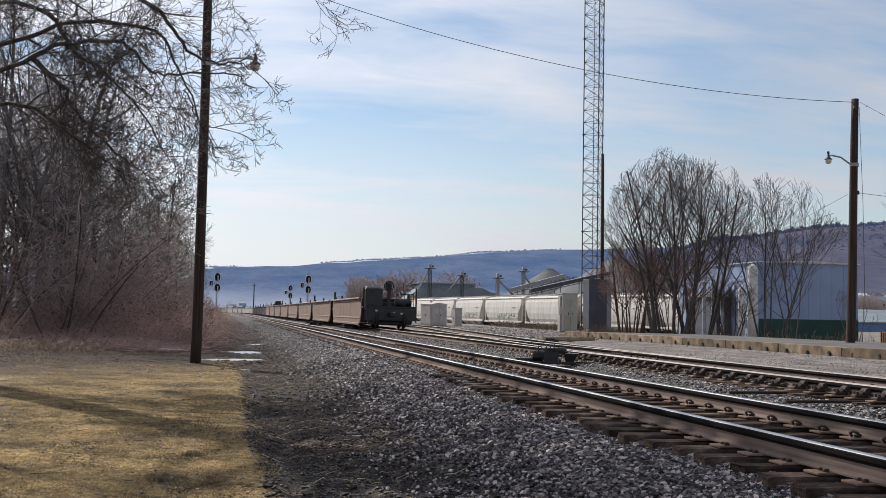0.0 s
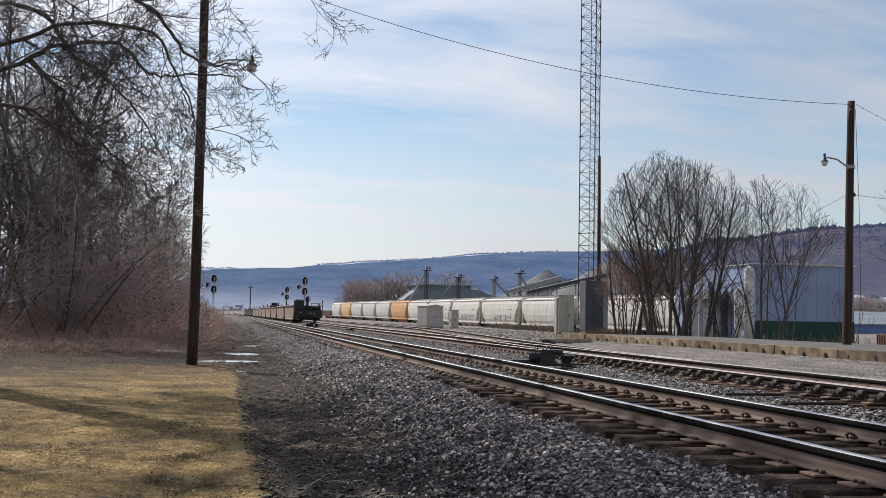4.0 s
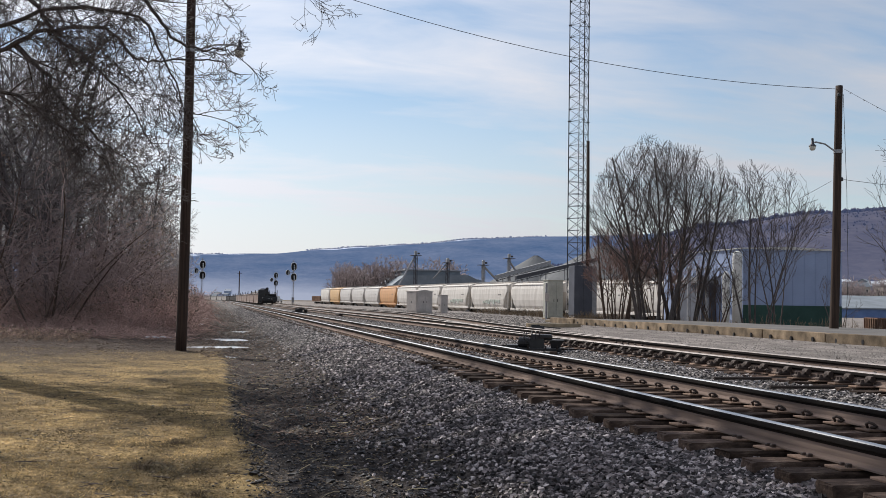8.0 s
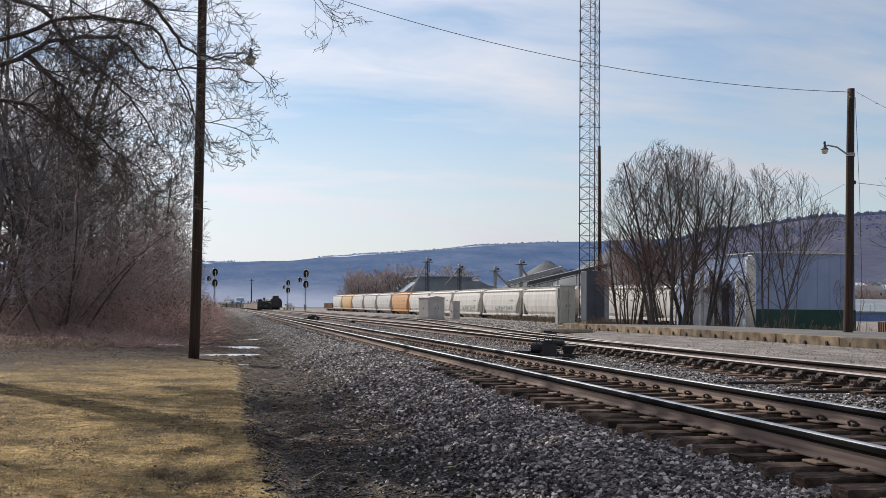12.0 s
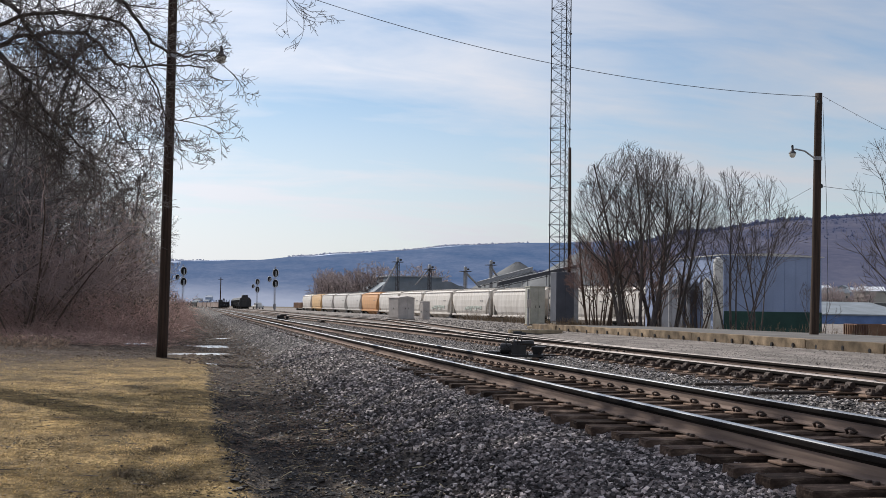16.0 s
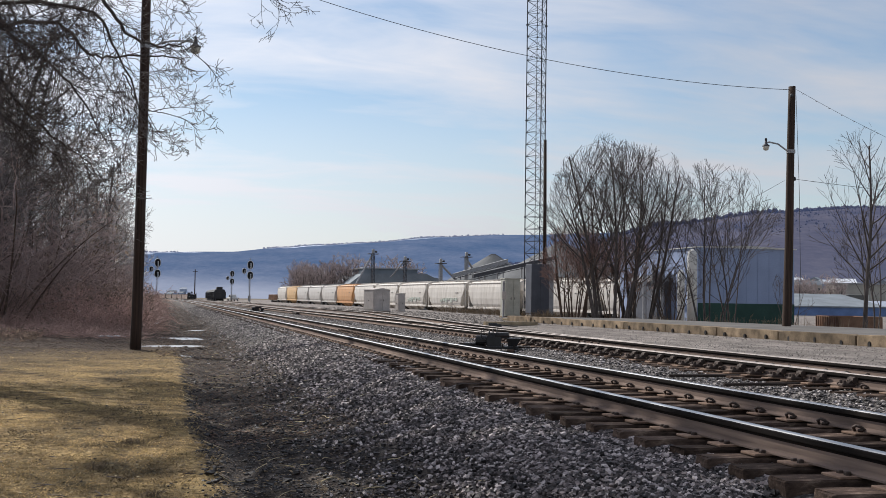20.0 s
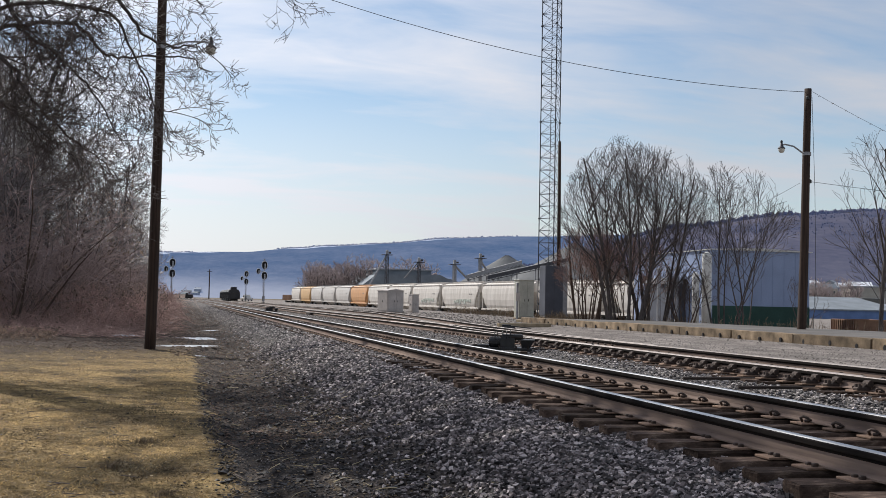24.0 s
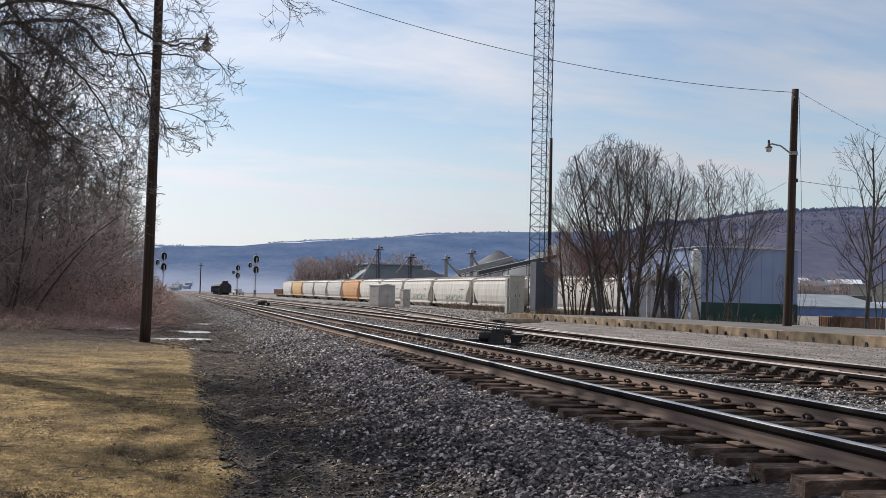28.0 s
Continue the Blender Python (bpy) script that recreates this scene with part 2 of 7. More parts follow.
def rail_materials():
    m = Nodes("rail_rust")
    a = m.noise(2.0, m.scaled(m.pos, (1, 0.35, 6)), 5)
    col = m.ramp(a, (0.3, (0.11, 0.082, 0.07)), (0.7, (0.26, 0.195, 0.162)))
    m.bump(m.noise(90, detail=3), 0.2, 0.003)
    rust = m.done(col, 0.9, 0.0, 0.1)
    m = Nodes("rail_head")
    st = m.noise(1.2, m.scaled(m.pos, (40, 0.15, 1)), 4)
    col = m.ramp(st, (0.3, (0.30, 0.295, 0.295)), (0.7, (0.52, 0.515, 0.515)))
    steel = m.done(col, m.ramp(st, (0.3, 0.45), (0.7, 0.3)), 1.0)
    m = Nodes("dull_rail_head")
    col = m.ramp(m.noise(1.2, m.scaled(m.pos, (30, 0.2, 1)), 4), (0.3, (0.20, 0.17, 0.155)), (0.7, (0.42, 0.375, 0.35)))
    dull = m.done(col, 0.55, 0.55)
    # near-black head side: the shade on it is put into the colour
    m = Nodes("rail_head_side_shade")
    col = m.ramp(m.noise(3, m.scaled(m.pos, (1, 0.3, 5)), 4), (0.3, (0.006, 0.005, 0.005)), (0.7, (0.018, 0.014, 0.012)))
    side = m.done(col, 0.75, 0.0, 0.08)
    return rust, steel, dull, side


def tie_material():
    m = Nodes("creosoted_tie")
    g = m.noise(3.0, m.scaled(m.obj, (1.4, 5, 5)), 6, 0.7)
    col = m.ramp(g, (0.32, (0.018, 0.013, 0.011)), (0.55, (0.105, 0.073, 0.057)), (0.78, (0.40, 0.30, 0.225)))
    col = m.mix(1.0, col, m.ramp(m.n("ObjectInfo").outputs["Random"], (0.0, 0.4), (1.0, 1.35)), "MULTIPLY")
    m.bump(g, 0.6, 0.015)
    return m.done(col, 0.95, 0.0, 0.08)


def bark_material(name, dark, lite, scale=1.0):
    m = Nodes(name)
    g = m.noise(6 * scale, m.scaled(m.obj, (1, 1, 0.25)), 5, 0.7)
    col = m.ramp(g, (0.35, dark), (0.7, lite))
    m.bump(g, 0.5, 0.02)
    return m.done(col, 0.85, 0.0, 0.3)


def pole_material():
    m = Nodes("weathered_pole_wood")
    g = m.noise(5, m.scaled(m.obj, (4, 4, 0.12)), 6, 0.7)
    col = m.ramp(g, (0.35, (0.020, 0.013, 0.010)), (0.7, (0.075, 0.046, 0.033)))
    m.bump(g, 0.5, 0.01)
    return m.done(col, 0.85, 0.0, 0.3)


def car_paint(name, color, dirt=(0.16, 0.13, 0.10), amount=0.5):
    """Freight car paint with streaked dirt that runs down the sides."""
    m = Nodes(name)
    streak = m.noise(1.3, m.scaled(m.obj, (2.2, 2.2, 0.16)), 6, 0.65)
    blot = m.noise(0.7, m.obj, 5, 0.6)
    f = m.math("MULTIPLY", m.ramp(streak, (0.42, 0.0), (0.72, 1.0)), amount)
    f = m.math("MAXIMUM", f, m.math("MULTIPLY", m.ramp(blot, (0.5, 0.0), (0.75, 1.0)), amount * 0.6))
    col = m.mix(f, color, dirt)
    col = m.mix(0.2, col, m.ramp(m.noise(14, m.obj), (0.3, 0.3), (0.7, 0.75)), "OVERLAY")
    return m.done(col, 0.55, 0.0, 0.4)


def hazy_hill_material(name, base, trees, air, glow, snow=0.0, valley=None):
    """Wooded far slope; a bluish emission stands in for the haze of distance."""
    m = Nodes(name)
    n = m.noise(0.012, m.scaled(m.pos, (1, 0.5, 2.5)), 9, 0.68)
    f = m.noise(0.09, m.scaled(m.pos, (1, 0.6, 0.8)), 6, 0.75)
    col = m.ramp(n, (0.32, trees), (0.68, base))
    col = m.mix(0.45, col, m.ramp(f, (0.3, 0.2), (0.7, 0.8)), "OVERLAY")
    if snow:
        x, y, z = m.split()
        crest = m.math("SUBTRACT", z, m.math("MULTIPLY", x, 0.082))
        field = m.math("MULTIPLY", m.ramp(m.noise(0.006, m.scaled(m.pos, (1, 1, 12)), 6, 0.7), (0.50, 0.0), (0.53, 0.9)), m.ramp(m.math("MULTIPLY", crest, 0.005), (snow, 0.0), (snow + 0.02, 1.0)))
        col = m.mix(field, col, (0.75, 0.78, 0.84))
    # lower slopes: pale haze painted on the far ridge, dark woods on the near
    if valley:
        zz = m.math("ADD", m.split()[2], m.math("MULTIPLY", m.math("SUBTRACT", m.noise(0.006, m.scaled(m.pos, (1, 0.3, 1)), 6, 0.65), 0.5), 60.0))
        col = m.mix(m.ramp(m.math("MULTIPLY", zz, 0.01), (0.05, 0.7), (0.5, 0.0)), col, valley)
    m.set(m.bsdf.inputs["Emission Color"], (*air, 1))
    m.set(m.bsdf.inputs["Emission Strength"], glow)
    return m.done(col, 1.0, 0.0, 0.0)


M_GROUND = ground_material()
M_STONE = stone_material("ballast_stone", ((0.0, (0.018, 0.016, 0.016)), (0.35, (0.07, 0.062, 0.06)), (0.7, (0.26, 0.23, 0.22)), (1.0, (0.66, 0.59, 0.56))))
# browner near-bank ballast; part of the bank's shade is in its dark tones
M_BANKSTONE = stone_material("dark_bank_stone", ((0.0, (0.012, 0.010, 0.010)), (0.4, (0.055, 0.046, 0.044)), (0.75, (0.21, 0.174, 0.168)), (1.0, (0.62, 0.535, 0.51))))
M_ROADSTONE = stone_material("muddy_road_stone", ((0.0, (0.010, 0.009, 0.008)), (0.5, (0.04, 0.034, 0.03)), (0.85, (0.13, 0.112, 0.097)), (1.0, (0.34, 0.30, 0.27))))
M_RUST, M_STEEL, M_DULL, M_RAILSHADE = rail_materials()
M_TIE = tie_material()
M_PLATE = plain("rusty_tie_plate", (0.24, 0.16, 0.115), 0.85, 0.0, 5, 0.4, 60, 0.3, each=True)
M_CLIP = plain("dark_rail_clip", (0.07, 0.052, 0.044), 0.7, 0.2, 8, 0.4, 80, 0.2)
M_IRON = plain("black_iron", (0.022, 0.021, 0.022), 0.42, 0.2, 4, 0.4, 50, 0.2, spec=0.5)
# lighter iron for the switch machine's tops, imitating light on them
M_LITIRON = plain("lit_grey_iron", (0.13, 0.125, 0.125), 0.45, 0.3, 4, 0.4, 50, 0.2, spec=0.4)
M_IRONB = plain("brown_black_iron", (0.035, 0.026, 0.022), 0.7, 0.1, 4, 0.4, 50, 0.2)
M_GALV = plain("galvanised_steel", (0.30, 0.30, 0.31), 0.6, 0.3, 3, 0.25, 40, 0.1)
M_DARKSTEEL = plain("dull_tower_steel", (0.075, 0.075, 0.085), 0.6, 0.4, 2, 0.3, 30, 0.1)
M_BARK = bark_material("grey_bark", (0.045, 0.037, 0.035), (0.14, 0.118, 0.108))
M_WOODBARK = bark_material("pale_grey_bark", (0.06, 0.052, 0.05), (0.19, 0.165, 0.16))
M_WOODTWIG = plain("pale_grey_twigs", (0.15, 0.125, 0.125), 0.38, 0.0, 0.6, 0.4, 9, 0.0, spec=0.6)
M_TWIG = plain("grey_brown_twigs", (0.085, 0.068, 0.065), 0.7, 0.0, 0.6, 0.4, 9, 0.0, spec=0.3)
M_BARKB = bark_material("brown_bark", (0.05, 0.034, 0.027), (0.15, 0.105, 0.08))
M_TWIGB = plain("red_brown_twigs", (0.33, 0.245, 0.225), 0.75, 0.0, 0.6, 0.35, 9, 0.0)
M_REDTWIG = plain("russet_twigs", (0.30, 0.19, 0.16), 0.7, 0.0, 0.6, 0.35, 9, 0.0)
M_BRUSH = plain("dead_brush", (0.44, 0.315, 0.265), 0.8, 0.0, 0.25, 0.5, 5, 0.0, world=True)
M_BRAMBLE = plain("red_brown_canes", (0.54, 0.355, 0.30), 0.7, 0.0, 0.4, 0.4, 6, 0.0, world=True, island=True)
M_GROVE = plain("hazy_grey_brown_twigs", (0.36, 0.295, 0.285), 0.7, 0.0, 0.6, 0.3, 9, 0.0)
M_GRASS = grass_material()
M_WEED = plain("dead_weeds", (0.22, 0.165, 0.11), 0.8, 0.0, 0.5, 0.4, 6, 0.0, world=True, island=True)
M_POLE = pole_material()
M_YARDSTONE = plain("yard_gravel_stone", (0.20, 0.18, 0.165), 0.8, 0.0, 2, 0.4, 40, 0.2, world=True, island=True)
M_CLOD = plain("wet_mud_clod", (0.020, 0.016, 0.014), 0.6, 0.0, 3, 0.4, 40, 0.2, world=True, island=True, spec=0.3)
M_STRAW = plain("trodden_straw", (0.26, 0.19, 0.115), 0.8, 0.0, 0.8, 0.5, 9, 0.0, world=True, island=True)
M_REDLEAF = plain("trodden_red_brown_leaves", (0.15, 0.10, 0.075), 0.85, 0.0, 0.6, 0.5, 9, 0.0, world=True, island=True)
M_PALESTRAW = plain("bleached_straw", (0.62, 0.50, 0.30), 0.7, 0.0, 0.8, 0.3, 9, 0.0, world=True, island=True)
M_LITTER = plain("dead_leaf_litter", (0.24, 0.178, 0.14), 0.8, 0.0, 0.5, 0.5, 9, 0.0, world=True, island=True)
translucent(M_LITTER, 0.4)
M_CONC = plain("stained_concrete", (0.22, 0.165, 0.11), 0.9, 0.0, 2.2, 0.65, 25, 0.6, each=True)
M_ASPH = plain("platform_asphalt", (0.13, 0.122, 0.115), 0.95, 0.0, 0.5, 0.3, 45, 0.5, world=True)
M_PLANK = plain("weathered_timber", (0.30, 0.24, 0.16), 0.85, 0.0, 3, 0.35, 30, 0.3)
M_BOX = plain("grey_painted_cabinet", (0.46, 0.42, 0.39), 0.6, 0.0, 1.5, 0.18, 20, 0.08)
M_BOXG = plain("pale_green_grey_cabinet", (0.46, 0.455, 0.395), 0.6, 0.0, 1.5, 0.18, 20, 0.08)
M_SHADEBOX = plain("slate_grey_panel", (0.085, 0.09, 0.11), 0.6, 0.1, 1.2, 0.2, 20, 0.08)
M_WHITE = plain("white_paint", (0.58, 0.57, 0.54), 0.6, 0.0, 1.0, 0.15, 20, 0.05)
M_LENS = plain("lamp_glass", (0.55, 0.52, 0.45), 0.2, 0.0, 3, 0.1, 20, 0.0)
M_PALERIM = plain("pale_signal_halo_and_lens", (0.62, 0.64, 0.68), 0.6, 0.0, 4, 0.15, 30, 0.05)
M_SIGBLACK = plain("signal_black", (0.014, 0.014, 0.016), 0.5, 0.0, 4, 0.3, 40, 0.1)
M_WIRE = plain("black_wire", (0.02, 0.02, 0.022), 0.6, 0.0, 2, 0.2, 20, 0.0)
M_WELL = car_paint("faded_brown_car_paint", (0.30, 0.215, 0.172), (0.17, 0.12, 0.095), 0.45)
M_PALEWELL = car_paint("faded_grey_car_paint", (0.42, 0.38, 0.345), (0.22, 0.18, 0.15), 0.5)
M_HOPW = car_paint("white_hopper_paint", (0.63, 0.59, 0.54), (0.30, 0.255, 0.21), 0.6)
M_HOPG = car_paint("light_grey_hopper_paint", (0.56, 0.53, 0.50), (0.27, 0.24, 0.2), 0.5)
M_HOPO = car_paint("orange_hopper_paint", (0.60, 0.32, 0.14), (0.28, 0.17, 0.10), 0.5)
M_HOPY = car_paint("yellow_hopper_paint", (0.62, 0.40, 0.19), (0.30, 0.2, 0.12), 0.5)
M_BLACKCAR = car_paint("black_car_paint", (0.025, 0.024, 0.026), (0.06, 0.05, 0.045), 0.5)
M_GRAFF = plain("faded_green_spray_paint", (0.40, 0.43, 0.38), 0.6, 0.0, 2.5, 0.5, 12, 0.0)
M_LETTER = plain("dark_stencil_paint", (0.22, 0.21, 0.2), 0.6, 0.0, 2, 0.3, 12, 0.0)
M_SHEDBLUE = plain("pale_blue_steel_siding", (0.24, 0.29, 0.42), 0.55, 0.1, 0.5, 0.12, 12, 0.05)
M_SHEDPALE = plain("pale_metal_sheet", (0.30, 0.335, 0.40), 0.7, 0.0, 0.3, 0.12, 8, 0.05)
M_SHEDGREEN = plain("dark_green_siding", (0.026, 0.062, 0.05), 0.6, 0.0, 0.8, 0.2, 12, 0.05)
M_METALROOF = plain("grey_metal_roof", (0.20, 0.225, 0.25), 0.8, 0.0, 0.3, 0.2, 6, 0.05)
M_PILE = plain("grey_tarpaulin_cover", (0.115, 0.12, 0.125), 0.8, 0.0, 0.15, 0.25, 2.5, 0.1)
M_BEIGE = plain("beige_masonry", (0.36, 0.34, 0.295), 0.8, 0.0, 0.6, 0.15, 8, 0.1)
M_BLUEWALL = plain("blue_wall_paint", (0.13, 0.20, 0.38), 0.6, 0.0, 0.5, 0.2, 8, 0.05)
M_GLASS = plain("dark_window_glass", (0.03, 0.035, 0.045), 0.08, 0.0, 1, 0.2, 10, 0.0, spec=0.6)
M_SNOW = plain("old_snow", (0.80, 0.82, 0.86), 0.7, 0.0, 0.05, 0.08, 2, 0.1)
M_ICE = plain("wet_ice", (0.55, 0.55, 0.56), 0.15, 0.0, 1.0, 0.25, 9, 0.05, spec=0.6)
M_RUSTCAR = plain("rusty_gondola_steel", (0.20, 0.115, 0.075), 0.8, 0.0, 1.0, 0.35, 15, 0.1)
# hill and skyline tree colours glow to imitate haze
M_HILL_FAR = hazy_hill_material("far_wooded_hill", (0.10, 0.10, 0.11), (0.042, 0.048, 0.06), (0.08, 0.215, 0.51), 0.35, 0.49, (0.34, 0.33, 0.33))
M_HILL_NEAR = hazy_hill_material("wooded_hill", (0.105, 0.09, 0.085), (0.042, 0.038, 0.042), (0.12, 0.185, 0.42), 0.23, 0.0, (0.03, 0.034, 0.045))
M_RIDGE = hazy_hill_material("skyline_trees", (0.13, 0.12, 0.13), (0.08, 0.075, 0.085), (0.22, 0.26, 0.40), 0.52)

# ---------------------------------------------------------------- building tools


def thing(name, label, category, at=(0, 0, 0), turn=0.0, group="", kind=""):
    ob = new(name)
    ob.empty_display_size = 0.2
    ob.matrix_basis = pose(*at, 0, 0, turn)
    return tagged(ob, label, category, group, kind)


def mesh_of(name, bm, material, smooth=False):
    me = bpy.data.meshes.new(name)
    bm.normal_update()
    bm.to_mesh(me)
    bm.free()
    for m in material if isinstance(material, (list, tuple)) else (material,):
        me.materials.append(m)
    if smooth:
        me.polygons.foreach_set("use_smooth", [True] * len(me.polygons))
    return me


def part(name, bm, material, parent=None, label="", at=None, smooth=False):
    me = bm if isinstance(bm, bpy.types.Mesh) else mesh_of(name, bm, material, smooth)
    ob = new(name, me)
    ob.parent = parent
    if at is not None:
        ob.matrix_basis = at if isinstance(at, Matrix) else pose(*at)
    return tagged(ob, label)


def box(x0, x1, y0, y1, z0, z1, bevel=0.0, bm=None):
    b = bmesh.new()
    bmesh.ops.create_cube(b, size=1)
    bmesh.ops.transform(b, verts=b.verts, matrix=Matrix.Translation(((x0 + x1) / 2, (y0 + y1) / 2, (z0 + z1) / 2)) @ Matrix.Diagonal((x1 - x0, y1 - y0, z1 - z0, 1)))
    if bevel:
        bmesh.ops.bevel(b, geom=b.edges[:], offset=bevel, segments=1, affect="EDGES")
    return join(bm, b)


def join(bm, b):
    if bm is None:
        return b
    tmp = bpy.data.meshes.new("tmp")
    b.to_mesh(tmp)
    b.free()
    bm.from_mesh(tmp)
    bpy.data.meshes.remove(tmp)
    return bm


def rod(a, b, r0, r1=None, sides=8, bm=None, bevel=0.0):
    """A round bar from a to b."""
    a, b = Vector(a), Vector(b)
    r1 = r0 if r1 is None else r1
    o = bmesh.new()
    bmesh.ops.create_cone(o, cap_ends=True, segments=sides, radius1=r0, radius2=r1, depth=(b - a).length)
    if bevel:
        rim = [e for e in o.edges if any(len(f.verts) > 4 for f in e.link_faces)]
        bmesh.ops.bevel(o, geom=rim, offset=bevel, segments=2, affect="EDGES")
    m = Matrix.Translation((a + b) / 2) @ (b - a).to_track_quat("Z", "Y").to_matrix().to_4x4()
    bmesh.ops.transform(o, verts=o.verts, matrix=m)
    return join(bm, o)


def loft(rings, closed=True, caps=True, bm=None):
    """Faces between rings of equally many points."""
    o = bm or bmesh.new()
    vs = [[o.verts.new(p) for p in ring] for ring in rings]
    n = len(vs[0])
    for a, b in zip(vs, vs[1:]):
        for i in range(n if closed else n - 1):
            j = (i + 1) % n
            o.faces.new((a[i], a[j], b[j], b[i]))
    if caps:
        o.faces.new(vs[0][::-1])
        o.faces.new(vs[-1])
    return o


def extrude(profile, axis_points, bm=None, caps=True):
    """A profile (x, z) swept along points (x, y, z); the profile stays upright."""
    pts = [Vector(p) for p in axis_points]
    rings = []
    for i, p in enumerate(pts):
        d = (pts[min(i + 1, len(pts) - 1)] - pts[max(i - 1, 0)]).normalized()
        side = Vector((d.y, -d.x, 0)).normalized()
        rings.append([p + side * u + Vector((0, 0, w)) for u, w in profile])
    return loft(rings, True, caps, bm)


def lathe(profile, segments=16, at=(0, 0, 0), bm=None):
    """A turned form from (radius, z) pairs."""
    rings = [[(at[0] + r * math.cos(2 * math.pi * k / segments), at[1] + r * math.sin(2 * math.pi * k / segments), at[2] + z) for k in range(segments)] for r, z in profile]
    return loft(rings, True, True, bm)


def tubes(lines, sides=4):
    """One mesh of tapered tubes: lines of (points, radii)."""
    verts, faces = [], []
    ang = [2 * math.pi * k / sides for k in range(sides)]
    cs = [(math.cos(a), math.sin(a)) for a in ang]
    for pts, rad in lines:
        base = len(verts)
        last = len(pts) - 1
        for i, (p, r) in enumerate(zip(pts, rad)):
            a, b = pts[max(i - 1, 0)], pts[min(i + 1, last)]
            dx, dy, dz = b[0] - a[0], b[1] - a[1], b[2] - a[2]
            l = math.sqrt(dx * dx + dy * dy + dz * dz) or 1
            dx, dy, dz = dx / l, dy / l, dz / l
            if abs(dz) < 0.9:
                ux, uy, uz = dy, -dx, 0.0
            else:
                ux, uy, uz = 0.0, dz, -dy
            l = math.sqrt(ux * ux + uy * uy + uz * uz)
            ux, uy, uz = ux / l, uy / l, uz / l
            vx, vy, vz = dy * uz - dz * uy, dz * ux - dx * uz, dx * uy - dy * ux
            for c, s in cs:
                verts.append((p[0] + r * (ux * c + vx * s), p[1] + r * (uy * c + vy * s), p[2] + r * (uz * c + vz * s)))
        for i in range(last):
            q = base + i * sides
            for k in range(sides):
                k2 = (k + 1) % sides
                faces.append((q + k, q + k2, q + sides + k2, q + sides + k))
    me = bpy.data.meshes.new("tubes")
    me.from_pydata(verts, [], faces)
    me.polygons.foreach_set("use_smooth", [True] * len(faces))
    return me


def with_material(me, *mats):
    for m in mats:
        me.materials.append(m)
    return me

# ---------------------------------------------------------------- ground
T1, T2, T3 = 4.94, 9.28, 13.95      # middles of the tracks
HEAD1, HEAD2 = 0.74, 0.76           # tops of the rails
GAUGE = 1.50
CURVE_AT, CURVE_R = 374.0, 740.0    # where the line bends to the left, and how sharply


def step(a, b, v):
    v = min(1.0, max(0.0, (v - a) / (b - a)))
    return v * v * (3 - 2 * v)


# (x, y, reach across, reach along, seed) of the icy puddles
PUDDLES = ((0.65, 44.7, 1.0, 1.5, 4), (0.30, 36.6, 1.05, 0.85, 5), (0.5, 31.6, 0.34, 0.42, 6), (1.75, 54.3, 0.6, 0.9, 7), (0.9, 40.3, 0.55, 0.6, 11))


def ground_z(x, y):
    z = ground_base(x, y)
    if -2 < x < 4 and 29 < y < 58:
        for px, py, sx, sy, seed in PUDDLES:
            d = ((x - px) / sx) ** 2 + ((y - py) / sy) ** 2
            if d < 3.2:
                level = ground_base(px, py) - 0.01
                d += 0.9 * noise.noise((x * 2.6, y * 1.7, seed))
                z += max(0.0, level + 0.02 - z) * step(0.9, 1.4, d) * (1 - step(2.0, 3.2, d))
                z += (level - 0.025 - z) * (1 - step(0.55, 1.3, d))
    return z


def ground_base(x, y):
    z = 0.0
    z += 0.02 * max(0.0, -1.0 - x) if x > -20 else 0.38
    z -= 0.07 * step(0.2, 0.9, x) * (1 - step(1.2, 2.0, x))
    z += 0.46 * step(1.8, 3.45, x) + 0.045 * step(3.5, 3.8, x)
    z -= 0.07 * step(6.5, 7.0, x) * (1 - step(7.3, 7.9, x))
    z += 0.03 * step(7.3, 7.9, x)
    z -= 0.025 * (1 - step(12, 20, y)) * step(2.3, 3.1, x) * (1 - step(6.3, 6.8, x))
    z += 0.035 * step(13, 24, y) * step(3.1, 3.6, x) * (1 - step(10.6, 11.6, x))
    z += 0.08 * step(11.0, 12.5, x) + (0.06 * step(14.6, 16.1, x) if y < 52 else 0.0)
    z -= 0.85 * step(26.5, 31.0, x) * (1 - step(160, 320, y))
    if 0.1 < x < 2.7 and 5 < y < 48:
        # wheel ruts with lumpy mud between them
        e = step(0.15, 0.5, x) * (1 - step(2.1, 2.6, x)) * (1 - step(34, 47, y))
        w = 0.12 * math.sin(y * 0.55) + 0.08 * math.sin(y * 1.3)
        z -= e * 0.05 * (math.exp(-((x - 0.72 - w) / 0.16) ** 2) + 0.8 * math.exp(-((x - 1.75 - w) / 0.18) ** 2))
        z += e * (0.05 * noise.noise((x * 2.1, y * 1.3, 7)) + 0.03 * noise.noise((x * 5.5, y * 4.2, 3)))
    if y < 60 and -9 < x < 3:
        z += 0.035 * (1 - step(35, 58, y)) * noise.noise((x * 0.7, y * 0.5, 0))
    return z


def spread(*stops):
    out = []
    for (a, n), (b, _) in zip(stops, stops[1:]):
        out += list(np.linspace(a, b, n, endpoint=False))
    return out + [stops[-1][0]]


